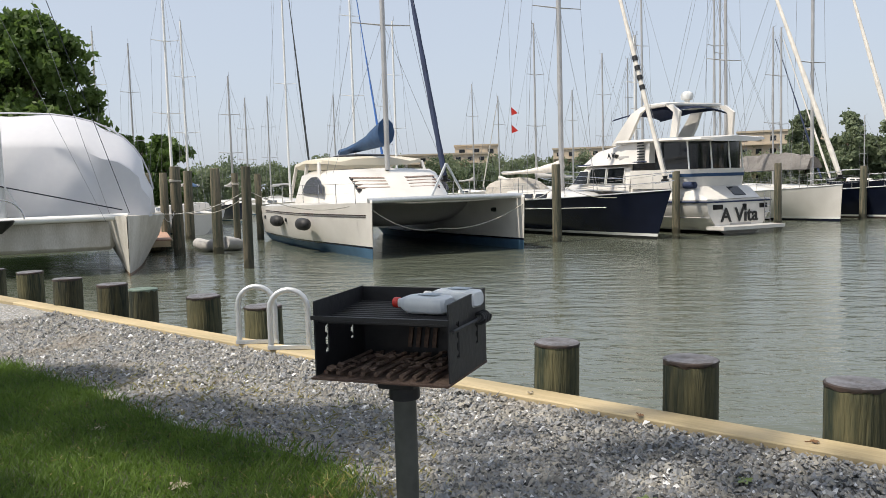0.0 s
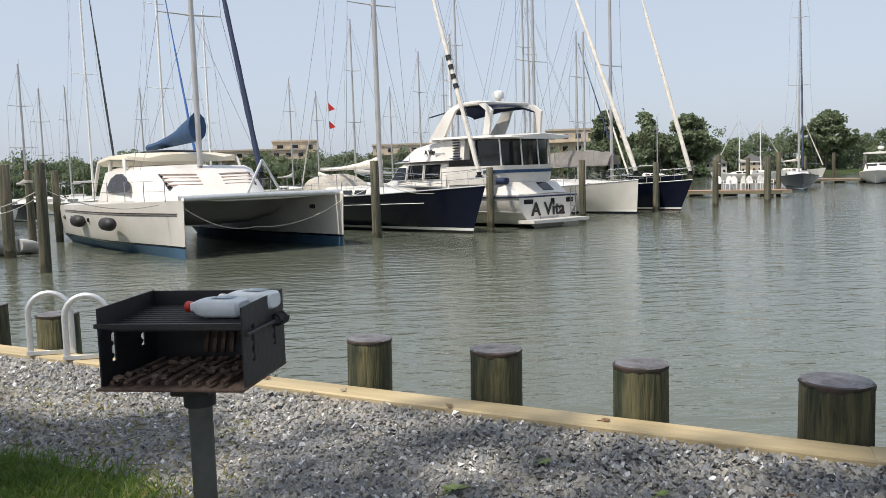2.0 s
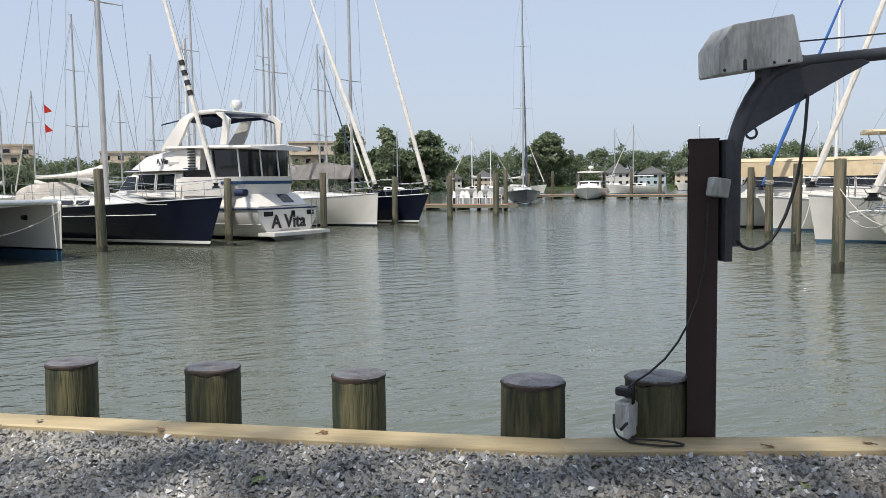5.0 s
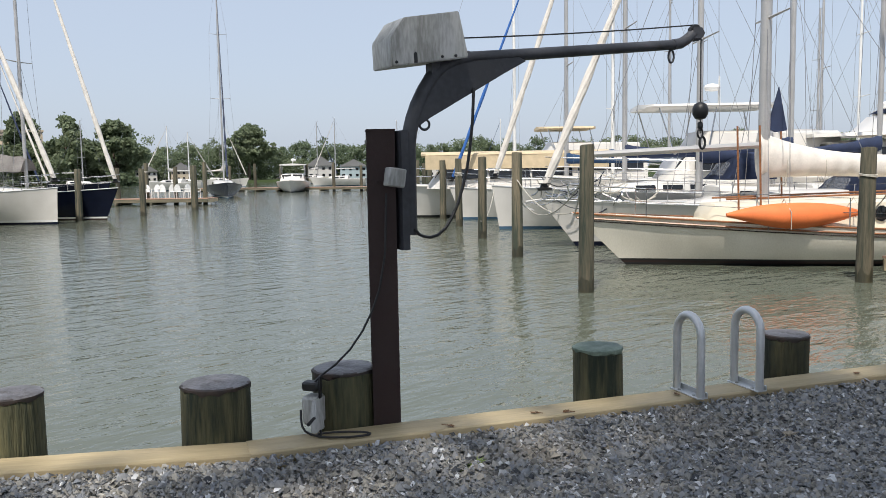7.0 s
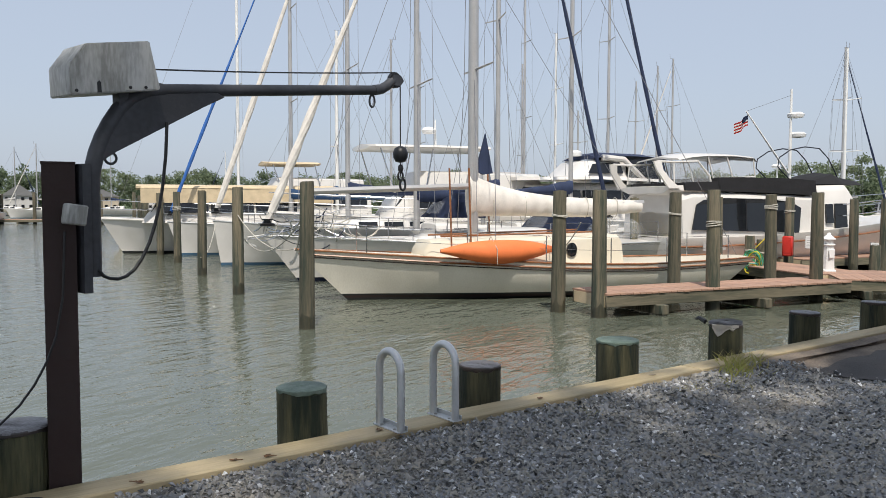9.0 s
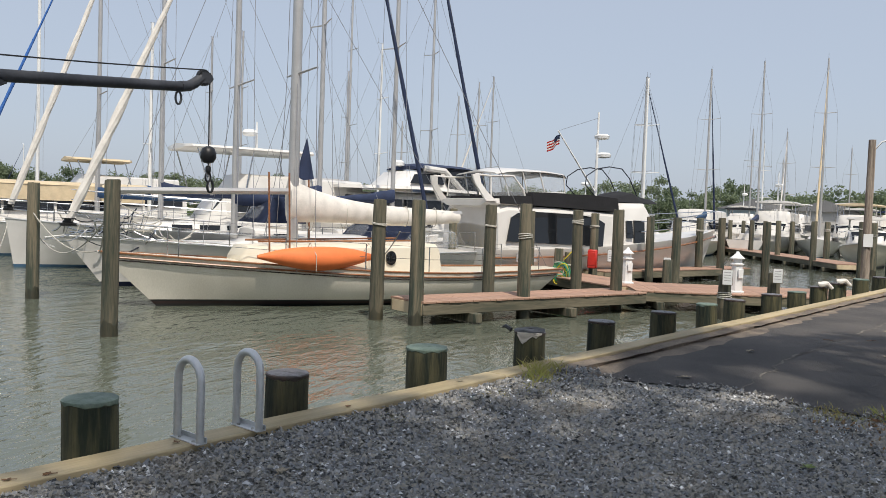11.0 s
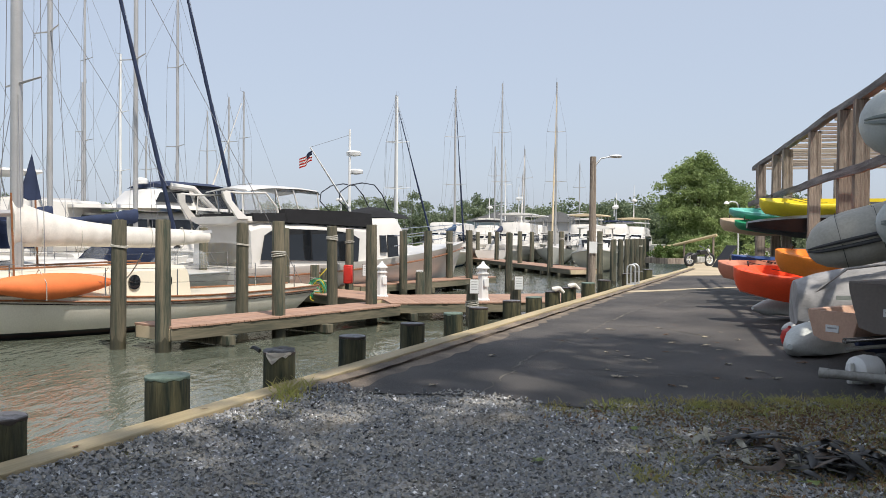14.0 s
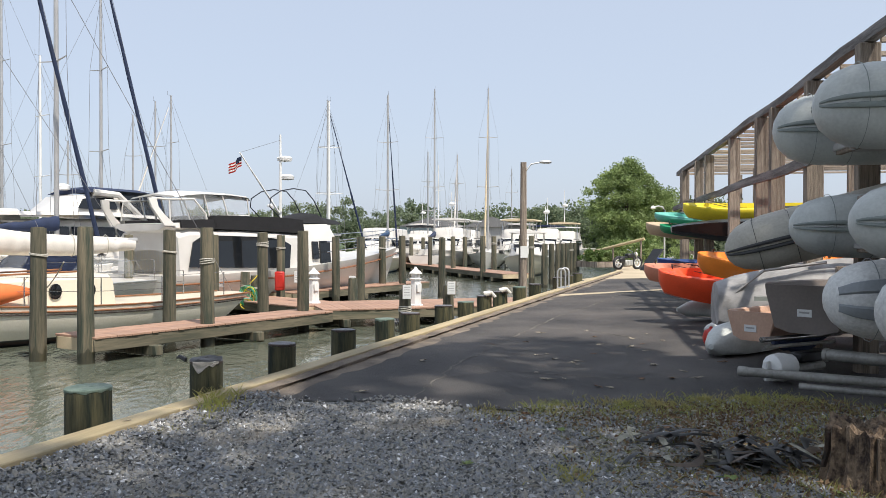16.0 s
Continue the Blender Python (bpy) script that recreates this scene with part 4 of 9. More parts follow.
# the motor yacht with the name on its transom
def aft_cabin_yacht():
    stern = Vector((8.45, 31.0))
    way = Vector((-0.52, 0.854))
    L = 12.5
    bow = stern + way * L
    boat = thing("motor_yacht", heading(bow, way, WATER), "white aft-cabin motor yacht with navy stripes, stern to the channel", "motor yacht")
    ln = Lines(L, 3.5, 1.9, 1.28, transom=0.9, rake=1.0, dip=0.02, keel=0.4, full=2.6, mid=0.45, flare=2.6)
    hull_part(ln, boat, [(0.12, 0), (0.2, 1), (9, 2)], [M_BLACK, M_WHITEPAINT, M_GEL])
    deck_part(ln, boat, M_GEL)
    for side in (1, -1):
        for z, r, m in ((1.2, 0.035, M_CANVAS), (0.62, 0.02, M_GREYCANVAS)):
            bm = bmesh.new()
            tube(bm, [ln.at(0.0 + 0.95 * i / 12, z, side) + Vector((0, side * 0.01, 0)) for i in range(13)], r, 6)
            part("rub_strake", bm, m, boat, "dark rubbing strake")
    bm = bmesh.new()
    box(bm, (-L - 0.02, -1.62, 1.16), (-L + 0.02, 1.62, 1.22), 0.01)
    part("transom_strake", bm, M_CANVAS, boat)
    bm = bmesh.new()
    slab(bm, [(-L, 1.6), (-L - 0.75, 1.5), (-L - 0.85, 0), (-L - 0.75, -1.5), (-L, -1.6)], 0.2, 0.32)
    part("swim_platform", bm, M_GEL, boat, "white swim platform")
    # aft cabin with sloping stern, raised bulwark with a blue band
    cabin_part(boat, [(-L + 0.25, 1.5, 1.3, 1.24, 1.3), (-L + 0.9, 1.62, 1.45, 1.26, 1.75), (-L + 4.4, 1.66, 1.5, 1.3, 1.85)], M_GEL, "aft_cabin")
    bm = bmesh.new()
    rows = []
    for t in range(13):
        a = math.pi * (t / 12 - 0.5)
        x, y = -L + 1.95 - 1.05 * math.cos(a) ** 0.6 if abs(math.cos(a)) > 1e-6 else -L + 1.95, 1.62 * math.sin(a)
        rows.append([(x, y, 1.7), (x - 0.1, y * 1.03, 2.42), (x + 0.05, y * 0.97, 2.42), (x + 0.1, y * 0.95, 1.7)])
    rows = [[(-L + 4.2, -1.62, 1.7), (-L + 4.2, -1.67, 2.45), (-L + 4.2, -1.57, 2.45), (-L + 4.2, -1.54, 1.7)]] + rows + [[(-L + 4.2, 1.62, 1.7), (-L + 4.2, 1.67, 2.45), (-L + 4.2, 1.57, 2.45), (-L + 4.2, 1.54, 1.7)]]
    rings(bm, rows)
    part("bulwark", bm, M_GEL, boat)
    bm = bmesh.new()
    rows = []
    for t in range(13):
        a = math.pi * (t / 12 - 0.5)
        x, y = -L + 1.95 - 1.05 * max(0, math.cos(a)) ** 0.6, 1.62 * math.sin(a)
        rows.append([(x - 0.075, y * 1.03, 2.13), (x - 0.085, y * 1.035, 2.25), (x, y * 0.99, 2.25), (x, y * 0.99, 2.13)])
    rings(bm, rows)
    part("blue_band", bm, M_BLUECANVAS, boat, "blue painted band")
    # dark enclosure and overhanging hard top on posts
    bm = bmesh.new()
    rings(bm, [[(-L + 1.25, 1.3, z), (-L + 1.0, 0.7, z), (-L + 0.97, -0.7, z), (-L + 1.25, -1.3, z), (-L + 4.3, -1.45, z), (-L + 4.3, 1.45, z)] for z in (2.4, 3.45)])
    enc = part("enclosure", bm, M_DARKGLASS, boat, "dark clear-vinyl deck enclosure")
    for x, y in ((-L + 1.2, 1.34), (-L + 0.95, 0.45), (-L + 0.95, -0.45), (-L + 1.2, -1.34), (-L + 2.6, 1.44), (-L + 2.6, -1.44)):
        bm = bmesh.new()
        tube(bm, [(x - 0.05, y, 2.4), (x + 0.05, y, 3.47)], 0.035, 6)
        part("post", bm, M_WHITEPAINT, enc)
    bm = bmesh.new()
    rows = []
    for x, ww, z in ((-L + 0.15, 1.2, 3.45), (-L + 0.3, 1.6, 3.48), (-L + 2.5, 1.85, 3.55), (-L + 4.9, 1.8, 3.6), (-L + 5.1, 1.7, 3.58)):
        rows.append([(x, ww, z), (x, ww * 0.96, z + 0.08), (x, 0, z + 0.16), (x, -ww * 0.96, z + 0.08), (x, -ww, z), (x, -ww * 0.9, z - 0.05), (x, ww * 0.9, z - 0.05)])
    rings(bm, rows)
    part("hard_top", bm, M_GEL, boat)
    # saloon forward, flybridge with sloping side panels
    cabin_part(boat, [(-L + 4.3, 1.66, 1.5, 1.6, 2.7), (-L + 7.6, 1.6, 1.42, 1.7, 2.75), (-L + 9.4, 1.3, 0.9, 1.75, 1.95)], M_GEL, "saloon")
    for side in (1, -1):
        for k in range(3):
            a, b = -L + 4.7 + k * 1.25, -L + 4.7 + k * 1.25 + 1.1
            top = 2.58 if k < 2 else 2.5
            q = [(a, side * 1.62, 1.95), (b, side * 1.6, 1.95), (b - (0.45 if k == 2 else 0), side * 1.5, top), (a, side * 1.52, top)]
            window_part(boat, q if side < 0 else q[::-1], 0.03, None, "window", 0.03)
    cabin_part(boat, [(-L + 3.0, 1.7, 1.62, 2.72, 3.6), (-L + 4.5, 1.72, 1.6, 2.72, 3.62), (-L + 6.9, 1.6, 1.3, 2.72, 3.35), (-L + 8.4, 1.35, 0.9, 2.72, 2.85)], M_GEL, "flybridge")
    for side in (1, -1):
        bm = bmesh.new()
        tube(bm, [(-L + 3.1, side * 1.74, 2.78), (-L + 8.3, side * 1.4, 2.78)], 0.025, 5)
        part("flybridge_stripe", bm, M_CANVAS, boat)
        for j in range(8):
            o = part("vent_slat", _box((-0.2, -0.02, -0.025), (0.2, 0.02, 0.025)), M_BLACK, boat)
            o.location = (-L + 3.45, side * 1.72, 2.75 + j * 0.11)
        # radar arch leg, bent forward to aft
        bm = bmesh.new()
        rows = []
        for x, y, z, wd in ((-L + 4.9, 1.68, 3.5, 0.5), (-L + 4.3, 1.66, 4.2, 0.4), (-L + 3.9, 1.6, 4.7, 0.3), (-L + 3.5, 1.45, 4.95, 0.28)):
            rows.append([(x + wd, side * y, z), (x + wd, side * (y - 0.12), z), (x - wd, side * (y - 0.12), z), (x - wd, side * y, z)])
        rings(bm, rows)
        part("arch_leg", bm, M_GEL, boat)
        bm = bmesh.new()
        rows = [[(x + 0.18, side * y, z), (x + 0.18, side * (y - 0.1), z), (x - 0.18, side * (y - 0.1), z), (x - 0.18, side * y, z)] for x, y, z in ((-L + 3.5, 1.45, 4.95), (-L + 2.2, 1.4, 4.9), (-L + 1.75, 1.4, 4.6), (-L + 1.9, 1.45, 3.65))]
        rings(bm, rows)
        part("arch_leg", bm, M_GEL, boat)
    bm = bmesh.new()
    box(bm, (-L + 2.3, -1.45, 4.86), (-L + 3.7, 1.45, 5.02), 0.05)
    part("arch_top", bm, M_GEL, boat)
    bm = bmesh.new()
    rows = [[(x, 1.3 * math.cos(t), z + 0.22 * math.sin(t)) for t in (math.pi * j / 8 for j in range(9))] for x, z in ((-L + 1.9, 4.55), (-L + 2.6, 4.75), (-L + 3.9, 4.75), (-L + 5.8, 4.55))]
    rings(bm, rows, closed=False, cap=(False, False))
    bmesh.ops.solidify(bm, geom=bm.faces[:], thickness=0.03)
    part("bimini", bm, M_CANVAS, boat, "navy canvas bimini")
    bm = bmesh.new()
    lathe(bm, [(0.1, 0), (0.1, 0.12), (0.22, 0.16), (0.25, 0.3), (0.2, 0.42), (0.08, 0.48)], 14, (-L + 2.6, 0.1, 5.0))
    part("radar_dome", bm, M_WHITEPAINT, boat)
    # transom ports, hatch, ladder, fender and the lettering
    for y, w in ((1.05, 0.24), (-1.2, 0.2), (-0.25, 0.1)):
        o = part("transom_port", _box((-0.02, -w, -0.09), (0.02, w, 0.09), 0.015), M_DARKGLASS, boat)
        o.location = (-L - 0.005, y, 1.0)
    o = part("hatch", _box((-0.28, -0.3, -0.03), (0.28, 0.3, 0.03), 0.02), M_DARKGLASS, boat)
    o.matrix_basis = pose(-L + 0.62, -0.45, 1.55, 0, -35, 0)
    bm = bmesh.new()
    lathe(bm, [(0.03, -0.3), (0.12, -0.24), (0.14, 0), (0.12, 0.24), (0.03, 0.3)], 10)
    o = part("fender", bm, M_CANVAS, boat, "navy fender on the side deck")
    o.matrix_basis = pose(-L + 1.0, 1.45, 1.82, 0, 90, 15)
    for s in (0.14, -0.14):
        bm = bmesh.new()
        tube(bm, [(-L - 0.06, -1.35 + s, 0.3), (-L - 0.06, -1.35 + s, 1.5)], 0.018, 6)
        part("ladder_rail", bm, M_STEEL, boat)
    for z in (0.5, 0.75, 1.0, 1.25):
        bm = bmesh.new()
        tube(bm, [(-L - 0.06, -1.49, z), (-L - 0.06, -1.21, z)], 0.014, 6)
        part("ladder_rung", bm, M_STEEL, boat)
    for text, size, p, rot in (("A Vita", 0.72, (-L - 0.03, 0.92, 0.46), (90, 0, -90)), ("A Vita", 0.3, (-L + 5.75, 1.60, 3.0), (90, 0, 180))):
        cu = bpy.data.curves.new("lettering", "FONT")
        cu.body, cu.size, cu.extrude, cu.offset = text, size, 0.012, 0.018 * size
        tmp = bpy.data.objects.new("lettering", cu)
        scene.collection.objects.link(tmp)
        me = bpy.data.meshes.new_from_object(tmp.evaluated_get(bpy.context.evaluated_depsgraph_get()))
        bpy.data.objects.remove(tmp)
        me.materials.clear()
        me.materials.append(M_BLACK)
        o = new("lettering", me)
        o.parent = boat
        o.matrix_basis = pose(*p, *rot)
        tagged(o, "black boat name lettering")
    o = part("hailing_port", _box((-0.01, -0.5, -0.035), (0.01, 0.5, 0.035)), M_GREYCANVAS, boat, "small grey lettering bar")
    o.location = (-L - 0.02, -0.05, 0.36)
    o = part("model_badge", _box((-0.35, -0.01, -0.05), (0.35, 0.01, 0.05)), M_GREYCANVAS, boat, "grey lettering bar")
    o.matrix_basis = pose(-L + 4.6, 1.67, 3.0)
    # bow rail
    for k in (0.75, 0.4):
        bm = bmesh.new()
        tube(bm, [ln.rim(0.35 + 0.65 * i / 10, 1, k) for i in range(11)] + [ln.rim(1 - 0.65 * i / 10, -1, k) for i in range(11)], 0.016, 5)
        part("bow_rail", bm, M_STEEL, boat)
    return boat


aft_cabin_yacht()


# ---- boats on the other side of the basin ----
IN_RIGHT = Vector((0.72, -0.694))
OUT_RIGHT = -IN_RIGHT

# cream sloop with the orange kayak on its side deck
cream, cream_ln = sailboat((16.05, 9.5), OUT_RIGHT, 9.5, 2.9, 1.12, 0.75, "cream long-keeled sloop with varnished rails and white sail cover", [(0.05, 0), (0.1, 1), (0.14, 0), (9, 2)],
                           [M_BLACK, M_RUST, M_HULLCREAM], M_GEL2, mast=(0.31, 11.2), rail=M_TEAK, cabin=False, rake=1.15, transom=0.45, stern_rake=0.9, dip=0.1,
                           mast_r=0.13, flare=2.3, keel=0.6)
for z, r, m in ((-0.09, 0.02, M_TEAK), (-0.15, 0.012, M_RUST)):
    for side in (1, -1):
        bm = bmesh.new()
        tube(bm, [cream_ln.at(i / 18, cream_ln.top(i / 18) + z, side) + Vector((0, side * 0.012, 0)) for i in range(19)], r, 5)
        part("rubbing_strake", bm, m, cream, "varnished rubbing strake")
bm = bmesh.new()
tube(bm, [(-2.95, 0, 1.93), (-7.5, 0, 2.13)], 0.07, 8)
cream_boom = part("boom", bm, M_MAST, cream)
bm = bmesh.new()
rows = []
for i in range(27):
    k = i / 26
    low, high = 1.8 + 0.02 * math.sin(k * 7) + 0.25 * max(0.0, k - 0.65), 2.2 + 0.5 * (1 - k) ** 4 + 0.1 * (1 - k) - 0.08 * max(0.0, k - 0.8)
    w = 0.1 + 0.11 * (1 - k) ** 0.7
    crease = 0.03 * math.sin(i * 2.4) + random.uniform(-0.015, 0.015)
    rows.append([(-2.83 - 4.6 * k, w * math.cos(t) * (1 + crease * 4 * math.sin(2 * t)) * (0.75 if math.sin(t) > 0.5 else 1.0), (low + high) / 2 + (high - low) / 2 * math.sin(t) + crease * math.cos(t)) for t in (2 * math.pi * j / 16 for j in range(16))])
rings(bm, rows)
part("sail_cover", bm, M_WHITECANVAS, cream_boom, "creased off-white sail cover")
for k in (0.12, 0.3, 0.48, 0.66, 0.84):
    bm = bmesh.new()
    x, w, hh = -2.83 - 4.6 * k, 0.11 + 0.11 * (1 - k) ** 0.7, 0.24 + 0.22 * (1 - k) ** 3
    tube(bm, [(x, w * math.cos(t), 2.02 + hh * math.sin(t)) for t in (2 * math.pi * j / 16 for j in range(17))], 0.008, 5)
    part("tie", bm, M_ROPE, cream_boom)
zc = 0.78
cabin_part(cream, [(-1.6, 0.5, 0.4, zc + 0.1, zc + 0.3), (-1.75, 0.62, 0.52, zc + 0.08, zc + 0.5), (-3.8, 0.9, 0.78, zc - 0.05, zc + 0.56), (-6.3, 0.98, 0.86, zc - 0.08, zc + 0.6), (-6.35, 0.98, 0.86, zc - 0.08, zc + 0.5)], M_GEL2)
for side in (1, -1):
    for x in (-2.6, -5.0, -5.75):
        bm = bmesh.new()
        lathe(bm, [(0.0, -0.03), (0.13, -0.03), (0.13, 0.02), (0.1, 0.025), (0.0, 0.025)], 14, squash=1.25)
        o = part("porthole", bm, M_DARKGLASS, cream)
        o.matrix_basis = pose(x, side * (0.9 + (-x - 3.5) * 0.02), zc + 0.28, -90 * side, 0, 0)
    bm = bmesh.new()
    tube(bm, [(-2.0, side * 0.42, zc + 0.6), (-6.0, side * 0.66, zc + 0.68)], 0.022, 6)
    part("handrail", bm, M_TEAK, cream)
dodger(cream, -6.1, 0.7, zc + 0.5, 0.5, 0.9, M_VINYL, True)
bm = bmesh.new()
rows = []
for i in range(15):
    k = i / 14
    w = 0.36 * math.sin(math.pi * min(max(k, 0.02), 0.98)) ** 0.8 + 0.015
    c = Vector((-1.75 - 2.75 * k, 1.12 + 0.1 * math.sin(math.pi * k), zc + 0.28 + 0.03 * math.cos(6.28 * k)))
    rows.append([c + Vector((0, w * 0.7 * math.cos(t), w * (0.62 if math.sin(t) < 0 else 0.78) * math.sin(t))) for t in (2 * math.pi * j / 12 for j in range(12))])
rings(bm, rows)
kay = part("kayak", bm, M_ORANGE, None)
kay.matrix_world = cream.matrix_world.copy()
tagged(kay, "orange covered kayak lashed along the sloop's side deck", "kayak")
for x in (-2.9, -4.3):
    bm = bmesh.new()
    tube(bm, [(x, 1.5, zc + 0.02), (x, 1.5, zc + 0.36), (x, 1.15, zc + 0.62), (x, 0.84, zc + 0.36)], 0.008, 5)
    part("lashing", bm, M_ROPE, cream)
bm = bmesh.new()
rings(bm, [[(-3.0, y, 2.85), (-3.24, y, 3.72), (-3.42, y * 2, 2.8), (-3.2, y * 3, 2.77)] for y in (0.02, -0.02)])
part("dark_pennant", bm, M_CANVAS, cream, "dark triangular riding sail")
for x, y in ((-2.2, 0.6), (-2.6, 0.75), (-3.6, -0.55)):
    bm = bmesh.new()
    tube(bm, [(x, y, zc + 0.3), (x + 0.06, y, zc + 2.1)], 0.022, 6)
    part("upright_pole", bm, M_TEAK, cream, "varnished upright pole")
bm = bmesh.new()
tube(bm, [(-2.9, 0.05, 2.5), (1.0, 0.25, 2.35)], 0.07, 8)
part("spinnaker_pole", bm, M_MAST, cream, "grey alloy pole carried forward of the mast")

# white sloop whose bow carries a tangle of anchor gear and lines
k_boat, k_ln = sailboat((18.9, 12.85), OUT_RIGHT, 11.0, 3.4, 1.25, 1.0, "white sloop with cluttered bow roller and navy dodger", [(0.12, 0), (0.18, 1), (9, 2)], [M_NAVY, M_GEL, M_GEL], M_GEL,
                        mast=(0.3, 10.8), boom=(4.4, 0.75), cover=M_CANVAS, furl=M_WHITECANVAS, rake=0.95, furl_r=0.13, dodge=M_CANVAS, full=2.0)
for i in range(46):
    a = Vector((random.uniform(-1.6, 1.2), random.uniform(-0.5, 0.5), 1.25 + random.uniform(0, 0.5)))
    b = a + Vector((random.uniform(-1.2, 0.8), random.uniform(-0.5, 0.5), random.uniform(-0.5, 0.4)))
    bm = bmesh.new()
    tube(bm, arc(a, b, random.uniform(0.02, 0.2), 6), random.uniform(0.01, 0.022), 5)
    part("bow_line", bm, random.choice((M_ROPE, M_DARKROPE, M_STEEL)), k_boat)
dodger(k_boat, -3.7, 0.95, 1.7, 0.7, 1.3, M_CANVAS, True)
bm = bmesh.new()
tube(bm, [(0.6, 0, 1.3), (1.35, 0, 1.2)], 0.035, 6)
rings(bm, [[(1.35, -0.25, 1.05), (1.5, 0, 1.25), (1.35, 0.25, 1.05), (1.1, 0, 0.95)], [(1.38, -0.22, 1.1), (1.53, 0, 1.3), (1.38, 0.22, 1.1), (1.13, 0, 1.0)]])
part("anchor", bm, M_ZINC, k_boat, "galvanised plough anchor")

l_boat, _ = sailboat((22.4, 18.6), OUT_RIGHT, 11.5, 3.7, 1.5, 1.2, "white sloop with furled genoa and teal waterline", [(0.1, 0), (0.16, 1), (9, 2)], [M_BLUE, M_GEL, M_GEL], M_GEL,
                     mast=(0.38, 14.0), boom=(4.4, 0.8), cover=M_CANVAS, furl=M_WHITECANVAS, rake=0.25, furl_r=0.12, full=3.2)
blue_stay, _ = sailboat((25.7, 23.55), OUT_RIGHT, 10.5, 3.4, 1.35, 1.1, "white sloop with blue furled headsail", [(0.1, 0), (0.16, 1), (9, 2)], [M_BLUE, M_GEL, M_GEL], M_GEL,
                        mast=(0.42, 13.0), boom=(4.0, 0.8), cover=M_BLUECANVAS, furl=M_BRIGHTBLUE, rake=0.5)


# ---- motor yachts ----
def motor_yacht(bow, way, L, B, fb, fs, label, house, top=None, fly=None, canvas=None, rails=True, hull=None, mast=None, group="", name="motor_yacht"):
    """house: (from, to, height) in shares of L from the bow; top: hard top height; fly: (from, to, height)."""
    boat = thing(name, heading(bow, way, WATER), label, "motor yacht", group)
    ln = Lines(L, B, fb, fs, transom=0.9, rake=fb * 0.6, dip=0.02, keel=0.4, full=2.5, mid=0.45, flare=2.4)
    hull_part(ln, boat, [(0.1, 0), (0.16, 1), (9, 2)], hull or [M_BLACK, M_GEL, M_GEL])
    deck_part(ln, boat, M_GEL)
    rail_parts(ln, boat, M_GEL, 0.04, "rub_rail", lift=-0.05)
    a, b, h = house
    x0, x1, w = -L * a, -L * b, B * 0.4
    z0 = ln.top(1 - (a + b) / 2) - 0.05
    cabin_part(boat, [(x0 + h * 0.7, w * 0.6, w * 0.4, z0, z0 + 0.1), (x0, w * 0.92, w * 0.8, z0, z0 + h * 0.95), ((x0 + x1) / 2, w, w * 0.88, z0, z0 + h), (x1, w, w * 0.88, z0, z0 + h)], M_GEL)
    side_windows(boat, x1 + 0.2, x0 - 0.1, 3, w * 1.0, z0 + h * 0.42, z0 + h * 0.82, 0.1, w * 0.05)
    for s in (1, -1):
        q = [(x0 + h * 0.32, s * 0.08, z0 + h * 0.45), (x0 + h * 0.32, s * w * 0.66, z0 + h * 0.42), (x0 + 0.05, s * w * 0.74, z0 + h * 0.88), (x0 + 0.05, s * 0.08, z0 + h * 0.92)]
        window_part(boat, q if s > 0 else q[::-1], 0.04)
    if fly:
        f0, f1, fh = fly
        fx0, fx1, z1 = -L * f0, -L * f1, z0 + h
        cabin_part(boat, [(fx0 + 0.5, w * 0.6, w * 0.5, z1 - 0.05, z1 + 0.1), (fx0, w * 0.86, w * 0.8, z1 - 0.05, z1 + fh), (fx1, w * 0.9, w * 0.84, z1 - 0.05, z1 + fh * 0.9)], M_GEL, "flybridge")
    if top:
        tx0, tx1, tz = -L * top[0], -L * top[1], top[2]
        bm = bmesh.new()
        rows = [[(x, ww, tz - 0.05), (x, ww * 0.95, tz + 0.03), (x, 0, tz + 0.12), (x, -ww * 0.95, tz + 0.03), (x, -ww, tz - 0.05), (x, -ww * 0.9, tz - 0.09), (x, ww * 0.9, tz - 0.09)]
                for x, ww in ((tx0 + 0.2, w * 0.7), (tx0, w * 0.95), ((tx0 + tx1) / 2, w * 1.02), (tx1, w * 0.98), (tx1 - 0.15, w * 0.8))]
        rings(bm, rows)
        part("hard_top", bm, canvas or M_GEL, boat)
        for s in (1, -1):
            for x, dx in ((tx0 - 0.2, 0.5), ((tx0 + tx1) / 2, -0.3), (tx1 + 0.2, 0.35)):
                bm = bmesh.new()
                tube(bm, [(x - dx, s * w * 0.88, z0 + h), (x, s * w * 0.85, tz - 0.05)], 0.03, 6)
                part("top_post", bm, M_STEEL, boat)
    if rails:
        for k in (0.7, 0.36):
            bm = bmesh.new()
            tube(bm, [ln.rim(0.4 + 0.6 * i / 10, 1, k) for i in range(11)] + [ln.rim(1 - 0.6 * i / 10, -1, k) for i in range(11)], 0.015, 5)
            part("bow_rail", bm, M_STEEL, boat)
    if mast:
        bm = bmesh.new()
        tube(bm, [(-L * mast[0], 0, mast[1]), (-L * mast[0], 0, mast[2])], 0.06, 8, 0.03)
        m = part("radar_mast", bm, M_WHITEPAINT, boat)
        bm = bmesh.new()
        lathe(bm, [(0.1, 0), (0.26, 0.03), (0.3, 0.14), (0.24, 0.24), (0.08, 0.28)], 14, (-L * mast[0] + 0.3, 0.1, mast[1] + (mast[2] - mast[1]) * 0.5))
        part("radar_dome", bm, M_WHITEPAINT, m)
    return boat, ln


